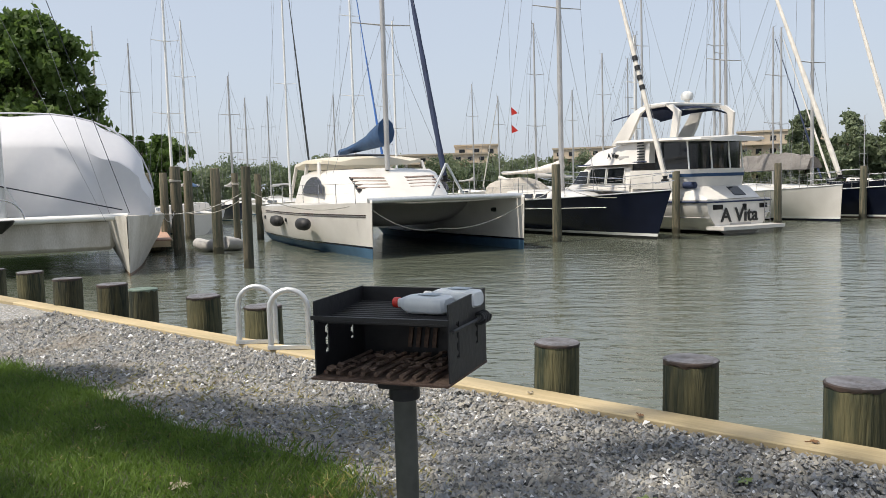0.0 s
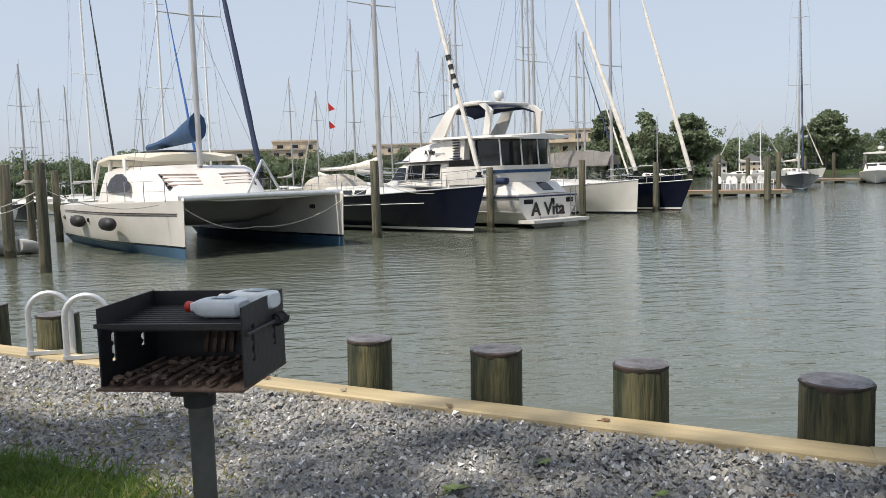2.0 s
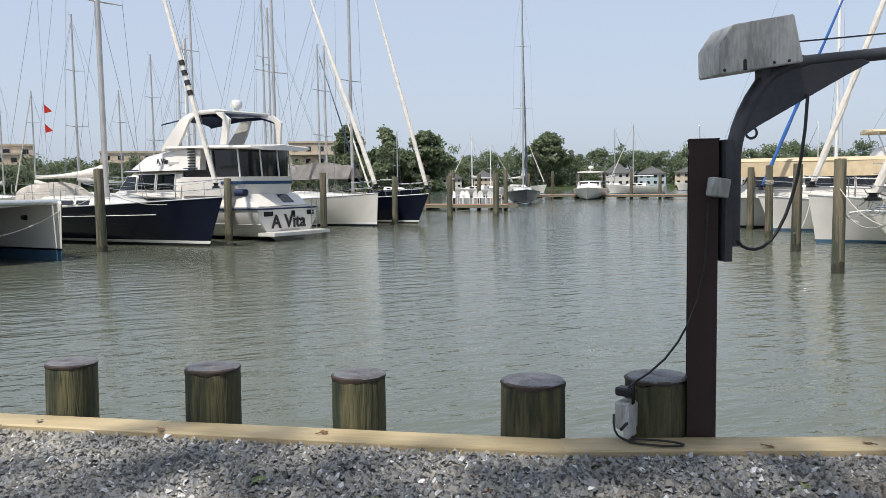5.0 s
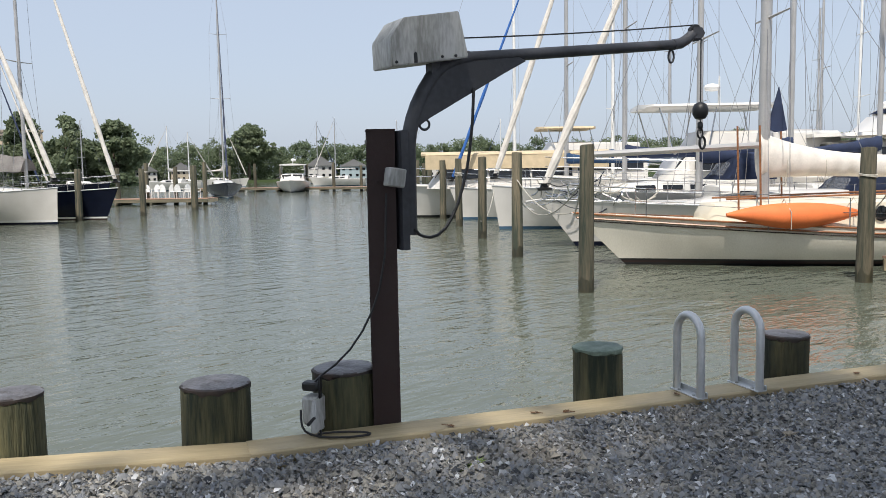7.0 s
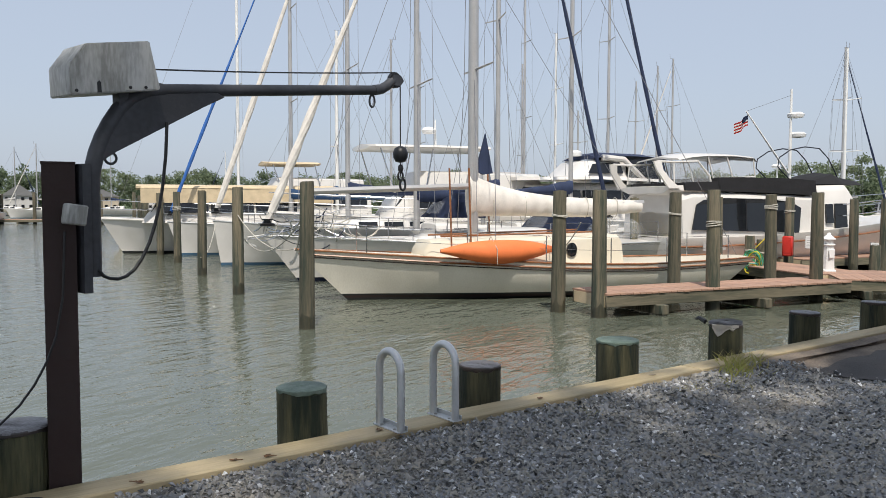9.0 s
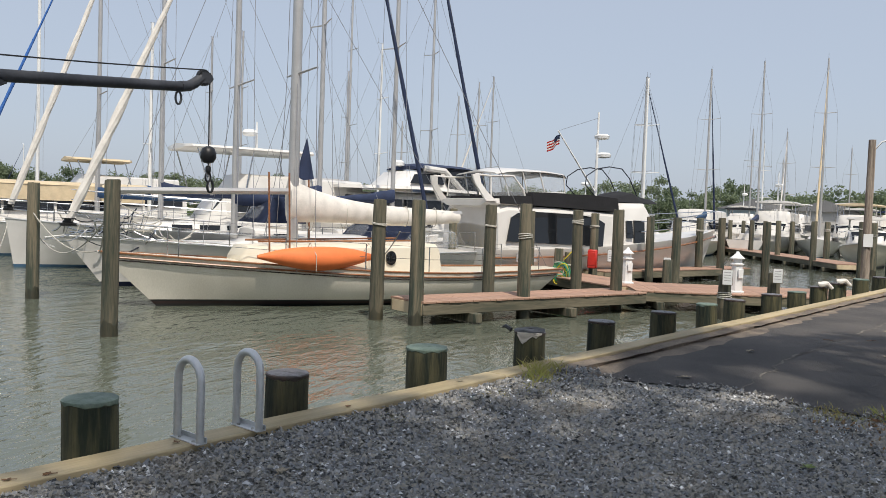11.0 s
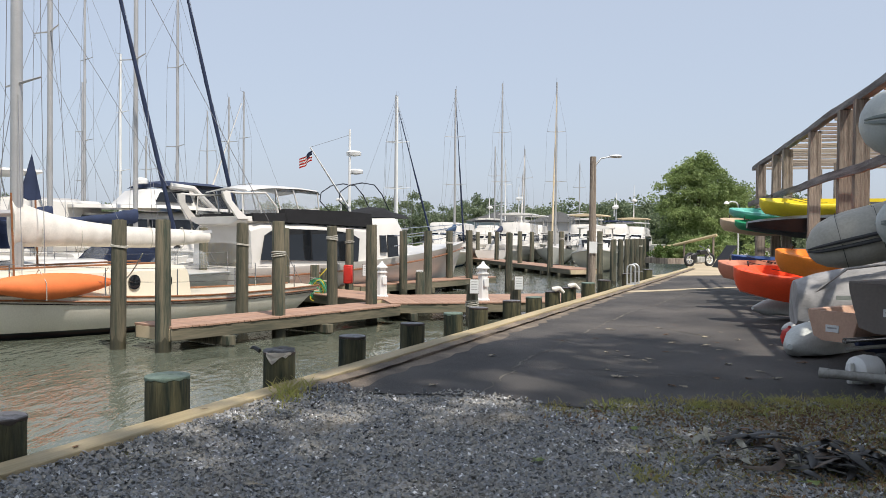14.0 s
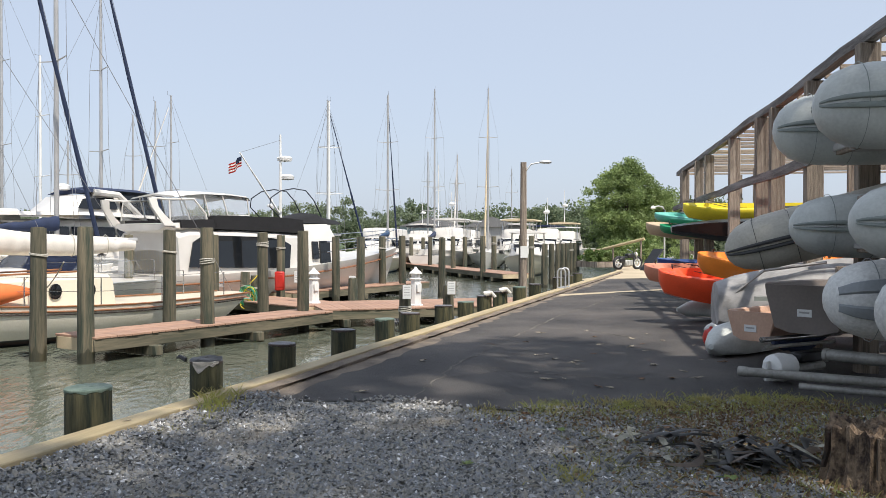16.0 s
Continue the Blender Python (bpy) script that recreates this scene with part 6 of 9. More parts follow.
# ---- catamaran under shrink wrap, and the tender beside it ----
def wrapped_catamaran():
    way = Vector((0.42, -0.907))
    half = 3.0
    bow = Vector((-9.62, 20.05))
    left = Vector((way.y, -way.x))
    mid = bow + left * half
    boat = thing("wrapped_catamaran", heading(mid, way, WATER), "white catamaran under shrink wrap with dirty bows", "catamaran")
    M_DIRTY = mat("stained_gelcoat", (0.66, 0.63, 0.58), 0.12, 2.2, 0.45, bump=0.03, second=(0.45, 0.42, 0.36), stretch=(1, 1, 0.35))
    for s in (1, -1):
        ln = Lines(9.5, 1.9, 1.55, 1.4, transom=0.9, rake=-0.02, dip=0.0, keel=0.35, full=2.4, mid=0.6, flare=1.5)
        h = hull_part(ln, boat, [(0.06, 0), (0.1, 1), (9, 2)], [M_TEAK, M_DIRTY, M_DIRTY], name="hull")
        h.location = (0, s * half, 0)
        d = deck_part(ln, boat, M_DIRTY)
        d.location = (0, s * half, 0)
    bm = bmesh.new()
    tube(bm, [(-0.7, half, 1.52), (-0.7, 0, 1.5), (-0.7, -half, 1.52)], 0.09, 10)
    part("crossbeam", bm, M_WHITEPAINT, boat)
    part("bridge_deck", _box((-9.0, -2.6, 0.62), (-1.2, 2.6, 1.48), 0.1), M_DIRTY, boat, "stained underside between the hulls")
    # wrap: an arched tent stretched over frames
    bm = bmesh.new()
    rows = []
    n = 20
    for x, w, h, z in ((-1.05, 3.45, 0.3, 1.45), (-1.15, 3.6, 1.9, 1.5), (-1.35, 3.62, 2.15, 1.5), (-2.1, 3.66, 2.75, 1.5), (-3.2, 3.68, 2.95, 1.5), (-5.5, 3.66, 2.9, 1.5), (-8.0, 3.6, 2.6, 1.5), (-9.4, 3.4, 1.9, 1.5)):
        row = []
        for j in range(n + 1):
            t = math.pi * j / n
            crease = 1 - 0.03 * (j % 4 == 2)
            row.append((x, w * math.copysign(abs(math.cos(t)) ** 0.7, math.cos(t)) * crease, z + h * math.sin(t) ** 0.75 * crease))
        rows.append(row)
    rings(bm, rows, closed=True)
    part("shrink_wrap", bm, M_WRAP, boat, "taut white shrink wrap")
    for x in (-3.2, -5.5):
        bm = bmesh.new()
        tube(bm, [(x, 3.69 * math.copysign(abs(math.cos(t)) ** 0.7, math.cos(t)), 1.5 + 2.97 * (0.93 if x > -2 else 1) * math.sin(t) ** 0.75) for t in (math.pi * j / 20 for j in range(1, 20))], 0.025, 5)
        part("wrap_seam", bm, M_WRAP, boat)
    part("patch", _box((-1.2, -0.3, 2.7), (-1.17, -0.02, 3.1)), M_TANCANVAS, boat, "brown tape patch")
    mast_parts(boat, -0.85, 1.5, 13.5, 0.11, (0.42, 0.72), 1.0, M_WHITEPAINT, 2.6, (0.3, 0, 1.5), None)
    for s in (1, -1):
        bm = bmesh.new()
        tube(bm, [(-0.7, s * 0.55, 1.5), (-0.75, s * 0.12, 2.4)], 0.035, 6)
        part("striker_leg", bm, M_ALU, boat)
        bm = bmesh.new()
        tube(bm, [(-0.6, s * half * 0.96, 1.7), (-0.75, 0, 2.4)], 0.018, 5)
        part("wire", bm, M_DARKROPE, boat)
        bm = bmesh.new()
        tube(bm, [(-0.3, s * half * 1.02, 1.62), (-0.9, 0, 11.5)], 0.012, 4)
        part("wire", bm, M_DARKROPE, boat)
    bm = bmesh.new()
    tube(bm, [(-0.55, 0.55 * math.cos(t), 1.55 + 0.5 * math.sin(t)) for t in (math.pi * i / 12 for i in range(13))], 0.02, 6)
    part("bow_hoop", bm, M_STEEL, boat)
    bm = bmesh.new()
    lathe(bm, [(0.03, -0.1), (0.28, 0.12), (0.34, 0.22), (0.3, 0.24), (0.05, 0.1)], 14, (-0.5, 0.0, 1.3))
    part("anchor_locker", bm, M_BLACK, boat)
    return boat


wrapped_catamaran()
tender = thing("tender", heading((-9.9, 27.6), (0.5, -0.86), WATER + 0.12), "pale grey inflatable tender afloat beside a dock", "inflatable boat")
for s in (1, -1):
    bm = bmesh.new()
    tube(bm, [(-2.6, s * 0.55, 0.05), (-0.6, s * 0.55, 0.06), (-0.15, s * 0.35, 0.12), (0.05, 0, 0.18)], 0.22, 12)
    part("tube", bm, M_GREYCANVAS, tender)
part("floor", _box((-2.4, -0.4, -0.1), (-0.3, 0.4, -0.04), 0.01), M_GREYCANVAS, tender)
for a, b, sag in (((-9.2, 20.5, 0.75), (-7.3, 22.5, 1.25), 0.25), ((-9.0, 20.8, 0.7), (-11.8, 28.0, 0.9), 0.4), ((-7.3, 22.5, 1.3), (-4.6, 23.8, 0.7), 0.3), ((-7.3, 22.5, 1.1), (-11.8, 28.0, 0.7), 0.35),
                  ((1.72, 29.4, 1.2), (4.7, 29.4, 0.8), 0.35), ((1.72, 29.4, 1.1), (0.3, 26.2, 0.75), 0.2), ((6.5, 32.9, 1.2), (5.4, 29.3, 0.8), 0.3), ((12.25, 7.95, 1.1), (15.2, 10.3, 0.3), 0.25), ((12.25, 7.95, 1.0), (16.8, 12.9, 0.35), 0.4),
                  ((15.8, 12.4, 1.0), (17.2, 13.4, 0.4), 0.15), ((15.8, 12.4, 1.1), (15.3, 10.3, 0.3), 0.35), ((16.1, 4.3, 0.9), (19.4, 6.2, 0.2), 0.3), ((18.95, 16.35, -0.3), (21.9, 18.4, 0.5), 0.3), ((11.45, 36.2, 1.2), (13.6, 36.5, 0.8), 0.2)):
    hanging_rope(a, b, sag)

flags = thing("pennants", pose(0.2, 33.0, 0) @ Matrix.Diagonal((0.7, 0.7, 1, 1)), "two small red pennants on a flag line", "flag")
bm = bmesh.new()
tube(bm, [(-0.1, 0, 1.2), (-0.15, 0, 8.5)], 0.01, 4)
part("line", bm, M_WIRE, flags)
for z in (4.0, 3.3):
    bm = bmesh.new()
    rings(bm, [[(x, y, z + h) for x, h in ((-0.12, 0.28), (0.26, 0.02), (-0.1, -0.06))] for y in (-0.006, 0.006)])
    part("pennant", bm, M_RED, flags)


# ---- park grill with two jugs on it ----
def slotted_panel(w, z0, z1a, z1b, slots, t=0.004):
    """A steel side plate along x with upright slots cut through it."""
    bm = bmesh.new()
    xs = [0.0] + [v for s in slots for v in (s[0] - s[1] / 2, s[0] + s[1] / 2)] + [w]
    top = lambda x: z1a + (z1b - z1a) * x / w
    for i in range(len(xs) - 1):
        a, b = xs[i], xs[i + 1]
        if i % 2 == 0:
            rings(bm, [[(a, -t / 2, z0), (b, -t / 2, z0), (b, -t / 2, top(b)), (a, -t / 2, top(a))], [(a, t / 2, z0), (b, t / 2, z0), (b, t / 2, top(b)), (a, t / 2, top(a))]])
        else:
            s = slots[i // 2]
            for lo, hi in ((z0, s[2]), (s[3], None)):
                hia, hib = (hi, hi) if hi else (top(a), top(b))
                rings(bm, [[(a, -t / 2, lo), (b, -t / 2, lo), (b, -t / 2, hib), (a, -t / 2, hia)], [(a, t / 2, lo), (b, t / 2, lo), (b, t / 2, hib), (a, t / 2, hia)]])
            # notches that hold the grate
            for k in range(3):
                z = s[2] + (s[3] - s[2]) * (k + 0.5) / 3
                rings(bm, [[(a, y, z - 0.008), (a + s[1] * 0.55, y, z - 0.003), (a + s[1] * 0.55, y, z + 0.003), (a, y, z + 0.008)] for y in (-t / 2, t / 2)])
    return bm


def park_grill():
    ax = Vector((0.964, -0.266))
    W, D, Z0, Z1 = 0.36, 0.275, 0.79, 0.945
    ob = thing("park_grill", heading((0.052, 1.937), ax), "black steel park grill with open front on a grey post", "grill")
    for x in (0.0, W):
        slots = [(0.06, 0.018, Z0 + 0.05, Z1 - 0.015), (0.2, 0.018, Z0 + 0.06, Z1 - 0.02)]
        p = part("side_panel", slotted_panel(D, Z0 - 0.004, Z1 + 0.034, Z1 + 0.04, slots), M_IRON, ob, "", False)
        p.matrix_basis = pose(x, 0, 0, 0, 0, 90)
    part("back_panel", _box((0, D - 0.004, Z0), (W, D, Z1 + 0.038), 0.001), M_IRON, ob)
    part("floor_plate", _box((-0.004, -0.02, Z0 - 0.006), (W + 0.004, D, Z0), 0.001), M_ASHRUST, ob, "rusty floor plate strewn with ash")
    for i in range(9):
        x = 0.03 + i * 0.0345
        bm = bmesh.new()
        tube(bm, [(x, -0.005, Z0 + 0.012), (x, D - 0.02, Z0 + 0.012)], 0.006, 6)
        part("floor_bar", bm, M_ASHRUST, ob)
    for i in range(4):
        o = part("back_streak", _box((-0.006, -0.002, -0.055), (0.006, 0.002, 0.055)), M_ASHRUST, ob, "pale ash streak")
        o.matrix_basis = pose(0.15 + i * 0.024, D - 0.008, 0.872, 0, 8, 0)
    g = part("grate_frame", _box((-0.006, -0.008, Z1 - 0.012), (W + 0.006, 0.004, Z1 - 0.002)), M_IRON, ob)
    part("grate_rear", _box((0, D - 0.02, Z1 - 0.012), (W, D - 0.008, Z1 - 0.004)), M_IRON, ob)
    bm = bmesh.new()
    tube(bm, [(0.0, 0, 0), (W, 0, 0)], 0.0045, 6)
    bar = part("grate_bar", bm, M_IRON, ob)
    bar.location = (0, 0.02, Z1 - 0.02)
    for i in range(1, 12):
        again(bar, ob, Matrix.Translation((0, 0.02 + i * 0.0215, Z1 - 0.02 + i * 0.0014)))
    # coil handle on the side
    pts = [(W + 0.012 + 0.014 * math.cos(a), 0.19 + a * 0.0022, Z1 - 0.03 + 0.014 * math.sin(a)) for a in (i * 0.5 for i in range(52))]
    bm = bmesh.new()
    tube(bm, pts, 0.004, 6)
    part("coil_handle", bm, M_IRON, ob, "coiled wire handle")
    bm = bmesh.new()
    tube(bm, [(W + 0.012, 0.0, Z1 - 0.03), (W + 0.012, 0.19, Z1 - 0.03)], 0.005, 6)
    part("handle_bar", bm, M_IRON, ob)
    bm = bmesh.new()
    box(bm, (W / 2 - 0.05, D / 2 - 0.06, Z0 - 0.045), (W / 2 + 0.05, D / 2 + 0.06, Z0 - 0.006), 0.004)
    lathe(bm, [(0.04, -0.08), (0.04, -0.03)], 18, (W / 2, D / 2, Z0))
    part("collar", bm, M_IRON, ob)
    bm = bmesh.new()
    lathe(bm, [(0.032, 0.0), (0.03, 0.02), (0.03, Z0 - 0.04)], 20, (W / 2, D / 2, 0))
    part("post", bm, mat("grey_green_post", (0.085, 0.09, 0.078), 0.15, 8, 0.6, bump=0.2), ob, "grey-green pipe post")
    for i in range(60):
        x, y = random.uniform(0.03, W - 0.03), random.uniform(0.0, D - 0.03)
        o = part("ash_flake", _box((-0.006, -0.004, 0), (0.006, 0.004, 0.004)), M_ASHRUST, ob) if i < 1 else again(bpy.data.objects["ash_flake"], ob)
        o.matrix_basis = pose(x, y, Z0 + 0.018, random.uniform(-30, 30), 0, random.uniform(0, 360)) @ Matrix.Scale(random.uniform(0.5, 2), 4)
    return ob


grill = park_grill()
M_JUG = mat("translucent_white_plastic", (0.72, 0.75, 0.76), 0.08, 12, 0.35, bump=0.05, second=(0.6, 0.64, 0.67))
M_LABEL = mat("pale_blue_label", (0.45, 0.52, 0.58), 0.2, 20, 0.6, bump=0)


def jug(p, turn, size, cap_m, label):
    ob = thing("plastic_jug", heading((0.063, 1.934), (0.964, -0.266)) @ pose(*p, 0, 0, turn) @ Matrix.Scale(size, 4), label, "jug", "jugs on the grill")
    bm = bmesh.new()
    rows = []
    for x, w, h in ((0.0, 0.028, 0.018), (0.008, 0.036, 0.024), (0.1, 0.037, 0.026), (0.118, 0.034, 0.024), (0.135, 0.022, 0.018), (0.147, 0.012, 0.012), (0.156, 0.012, 0.012)):
        rows.append([(x, math.copysign(abs(math.cos(t)) ** 0.55, math.cos(t)) * w, 0.026 + math.copysign(abs(math.sin(t)) ** 0.55, math.sin(t)) * h) for t in (2 * math.pi * j / 16 for j in range(16))])
    rings(bm, rows)
    part("body", bm, M_JUG, ob)
    bm = bmesh.new()
    tube(bm, [(0.154, 0, 0.026), (0.17, 0, 0.026)], 0.0145, 12)
    part("cap", bm, cap_m, ob)
    bm = bmesh.new()
    rings(bm, [[(x, y, 0.0525) for x, y in ((0.03, -0.02), (0.085, -0.02), (0.085, 0.02), (0.03, 0.02))], [(x, y, 0.0535) for x, y in ((0.03, -0.02), (0.085, -0.02), (0.085, 0.02), (0.03, 0.02))]])
    part("label", bm, M_LABEL, ob)
    return ob


jug((0.31, 0.115, 0.936), 172, 0.95, M_RED, "white plastic jug with a red cap lying on the grate")
jug((0.36, 0.195, 0.942), 170, 0.95, M_WHITEPAINT, "white plastic jug lying behind another on the grate")


# ---- swim ladder handrails ----
def ladder_rail(front, back, height, label):
    """A bent tube that rises from the front of the cap and comes down at its back."""
    a, b = Vector((*front, 0.085)), Vector((*back, 0.085))
    ob = thing("ladder_handrail", pose(0, 0, 0), label, "ladder handrail", "handrails of the swim ladders")
    w = (b - a).length
    d = (b - a).normalized()
    pts = [a, a + Vector((0, 0, height - w / 2))] + [a + d * (w / 2 - w / 2 * math.cos(t)) + Vector((0, 0, height - w / 2 + w / 2 * math.sin(t))) for t in (math.pi * i / 10 for i in range(1, 10))] + [b + Vector((0, 0, height - w / 2)), b - Vector((0, 0, 0.6))]
    bm = bmesh.new()
    tube(bm, pts, 0.021, 12)
    part("tube", bm, M_ALU, ob)
    bm = bmesh.new()
    box(bm, (-0.02, -0.03, 0), (w + 0.02, 0.03, 0.006), 0.001)
    box(bm, (-0.02, -0.03, 0.004), (w + 0.02, -0.024, 0.03), 0.001)
    o = part("foot_plate", bm, M_ALU, ob)
    o.matrix_basis = heading(a, d, 0.086)
    for x in (0.04, w - 0.04):
        bm = bmesh.new()
        lathe(bm, [(0.009, 0), (0.009, 0.006), (0.004, 0.008)], 8, (x, 0.012, 0.006))
        part("bolt", bm, M_ZINC, o)
    return ob


for s in (2.22, 2.58):
    p = cap_line(s)
    n = Vector((RIGHT_WAY.y, -RIGHT_WAY.x))
    ladder_rail(p + n * 0.2, p + n * 0.0, 0.41, "bare aluminium swim-ladder handrail bolted to the pine cap")
for s in (-5.2, -4.8):
    p = cap_line(s)
    n = Vector((-LEFT_WAY.y, LEFT_WAY.x))
    n = n if n.y < 0 else -n
    ladder_rail(p + n * 0.18 + LEFT_WAY * 0.1, p + n * 0.0 - LEFT_WAY * 0.12, 0.44, "bare aluminium swim-ladder handrail bolted to the pine cap")
for s, h in ((20.5, 0.5), (21.0, 0.5)):
    p = cap_line(s)
    n = Vector((RIGHT_WAY.y, -RIGHT_WAY.x))
    ladder_rail(p + n * 0.2, p, h, "bare aluminium swim-ladder handrail bolted to the pine cap")


# ---- boat hoist ----
def hoist():
    base = Vector((3.40, 2.80))
    ob = thing("boat_hoist", pose(base.x, base.y, 0, 0, 0, -38), "dark steel boat hoist with grey motor housing on a rusty post", "hoist")
    inv = ob.matrix_world.inverted()
    u = Vector((0.9629, -0.2697, 0))
    side = Vector((0.2697, 0.9629, 0))
    m0 = Vector((3.49, 2.708, 0))

    def at(a, z, o=0.0):
        """a metres along the arm from the mast, z up, o metres behind its plane."""
        return inv @ (m0 + u * a + side * o + Vector((0, 0, z)))

    # H-section post
    bm = bmesh.new()
    w = 0.063
    slab(bm, [(-w, -w), (w, -w), (w, -w + 0.014), (0.008, -w + 0.014), (0.008, w - 0.014), (w, w - 0.014), (w, w), (-w, w), (-w, w - 0.014), (-0.008, w - 0.014), (-0.008, -w + 0.014), (-w, -w + 0.014)], -1.8, 1.43)
    post = part("post", bm, M_RUST, ob, "rusty brown steel post")
    part("post_cap", _box((-w - 0.003, -w - 0.003, 1.43), (w + 0.003, w + 0.003, 1.438), 0.001), M_RUST, post)
    bm = bmesh.new()
    lathe(bm, [(0.012, 0), (0.012, 0.006), (0.005, 0.008)], 8)
    o = part("bolt", bm, M_ZINC, post)
    o.matrix_basis = pose(-w, -0.02, 1.38, 0, -90, 0)
    # mast tube bending over into the arm
    curve = [(0.0, 0.955), (0.0, 1.2), (0.0, 1.36), (0.008, 1.42), (0.024, 1.48), (0.05, 1.545), (0.085, 1.61), (0.128, 1.672), (0.182, 1.722), (0.25, 1.756), (0.33, 1.773)]
    bm = bmesh.new()
    tube(bm, [at(a, z) for a, z in curve], 0.035, 14)
    part("mast_tube", bm, M_CRANE, ob)
    bm = bmesh.new()
    tube(bm, [at(0.32, 1.772), at(0.7, 1.812), at(1.66, 1.913)], 0.031, 14, 0.027)
    arm = part("arm", bm, M_CRANE, ob)
    bm = bmesh.new()
    tube(bm, [at(1.64, 1.911), at(1.70, 1.922), at(1.745, 1.945), at(1.79, 1.978)], 0.03, 12, 0.028)
    part("arm_tip", bm, M_CRANE, arm)
    # web filling the bend
    prof = [(0.02, 1.43), (0.05, 1.53), (0.09, 1.6), (0.14, 1.672), (0.2, 1.72), (0.3, 1.755), (0.6, 1.79), (0.645, 1.772), (0.5, 1.7), (0.334, 1.612), (0.1, 1.492)]
    bm = bmesh.new()
    rings(bm, [[at(a, z, o) for a, z in prof] for o in (-0.028, 0.028)])
    bmesh.ops.bevel(bm, geom=bm.edges[:], offset=0.004, segments=1, affect="EDGES")
    part("web_plate", bm, M_CRANE, ob)
    # sheave between two cheeks
    bm = bmesh.new()
    tube(bm, [at(1.81, 1.985, -0.012), at(1.81, 1.985, 0.012)], 0.046, 20)
    part("sheave", bm, M_BLACK, arm)
    for o in (-0.02, 0.02):
        bm = bmesh.new()
        rings(bm, [[at(a, z, o + d) for a, z in ((1.77, 1.95), (1.84, 1.955), (1.865, 1.985), (1.84, 2.015), (1.78, 2.01))] for d in (-0.004, 0.004)])
        part("cheek_plate", bm, M_CRANE, arm)
    for a, z in ((0.062, 1.46), (1.63, 1.868)):
        pts = [at(a + 0.024 + 0.026 * math.cos(t), z + 0.024 * math.sin(t)) for t in (2.4 + 5.2 * k / 14 for k in range(15))] if a < 1 else [at(a + 0.02 * math.sin(t), z - 0.02 + 0.034 * math.cos(t)) for t in (2 * math.pi * k / 14 for k in range(15))]
        bm = bmesh.new()
        tube(bm, pts, 0.006, 6)
        part("eye", bm, M_CRANE, arm)
    # housing along the arm, chamfered at its rear
    bm = bmesh.new()
    prof = [(-0.121, 1.702), (-0.126, 1.822), (-0.058, 1.917), (0.222, 1.966), (0.271, 1.762)]
    rings(bm, [[at(a, z, o) for a, z in prof] for o in (-0.1, 0.1)])
    bmesh.ops.bevel(bm, geom=bm.edges[:], offset=0.005, segments=2, affect="EDGES")
    hsg = part("motor_housing", bm, M_ZINC, ob, "stained grey sheet-metal motor housing")
    turn = (inv.to_3x3() @ (-side)).to_track_quat("Z", "Y").to_matrix().to_4x4()
    for a, z in ((-0.1, 1.722), (0.13, 1.757), (0.2, 1.765)):
        bm = bmesh.new()
        lathe(bm, [(0.007, 0), (0.007, 0.004), (0.003, 0.005)], 8)
        o = part("screw", bm, M_BLACK, hsg)
        o.matrix_basis = Matrix.Translation(at(a, z, -0.1)) @ turn
    bm = bmesh.new()
    rings(bm, [[at(a, z, o) for a, z in ((-0.012, 1.722), (0.004, 1.724), (0.001, 1.765), (-0.006, 1.772), (-0.014, 1.764))] for o in (-0.104, -0.098)])
    part("slot", bm, M_BLACK, hsg)
    bm = bmesh.new()
    rings(bm, [[at(a, z, o) for a, z in ((0.115, 1.68), (0.15, 1.69), (0.16, 1.75), (0.115, 1.745))] for o in (-0.03, 0.03)])
    part("bracket", bm, M_CRANE, ob)
    # hoist wire, weight and hook
    bm = bmesh.new()
    tube(bm, arc(at(0.25, 1.86), at(1.81, 2.03), 0.008, 10), 0.004, 5)
    part("wire", bm, M_BLACK, arm)
    bm = bmesh.new()
    tube(bm, [at(1.857, 1.985), at(1.86, 1.43)], 0.004, 5)
    part("wire", bm, M_BLACK, arm)
    bm = bmesh.new()
    lathe(bm, [(0.01, -0.05), (0.03, -0.044), (0.043, -0.02), (0.045, 0.01), (0.034, 0.036), (0.012, 0.048)], 18, at(1.859, 1.558))
    part("ball_weight", bm, M_BLACK, arm)
    bm = bmesh.new()
    lathe(bm, [(0.012, -0.02), (0.016, -0.012), (0.016, 0.012), (0.01, 0.02)], 10, at(1.86, 1.475))
    part("swivel", bm, M_BLACK, arm)
    bm = bmesh.new()
    tube(bm, [at(1.86 + 0.02 * math.sin(t), 1.43 + 0.026 * math.cos(t)) for t in (2 * math.pi * k / 12 for k in range(13))], 0.006, 6)
    tube(bm, [at(1.878 + 0.022 * math.sin(t), 1.378 + 0.034 * math.cos(t)) for t in (5.6 * k / 12 for k in range(13))], 0.007, 6)
    part("snap_hook", bm, M_BLACK, arm)
    # slack control cable
    pts = [(0.334, 1.63), (0.325, 1.48), (0.309, 1.353), (0.292, 1.26), (0.266, 1.168), (0.238, 1.09), (0.203, 1.024), (0.168, 0.978), (0.128, 0.949), (0.09, 0.94), (0.055, 0.945), (0.028, 0.957), (0.005, 0.985)]
    bm = bmesh.new()
    tube(bm, [at(a, z, -0.035) for a, z in pts], 0.0075, 8)
    part("control_cable", bm, M_BLACK, ob)
    bm = bmesh.new()
    box(bm, (-0.042, -0.03, -0.042), (0.042, 0.03, 0.042), 0.006)
    o = part("junction_box", bm, M_ZINC, ob, "small grey junction box")
    o.matrix_basis = Matrix.Translation(inv @ Vector((3.375, 2.675, 1.22))) @ pose(0, 0, 0, 0, 8, 20)
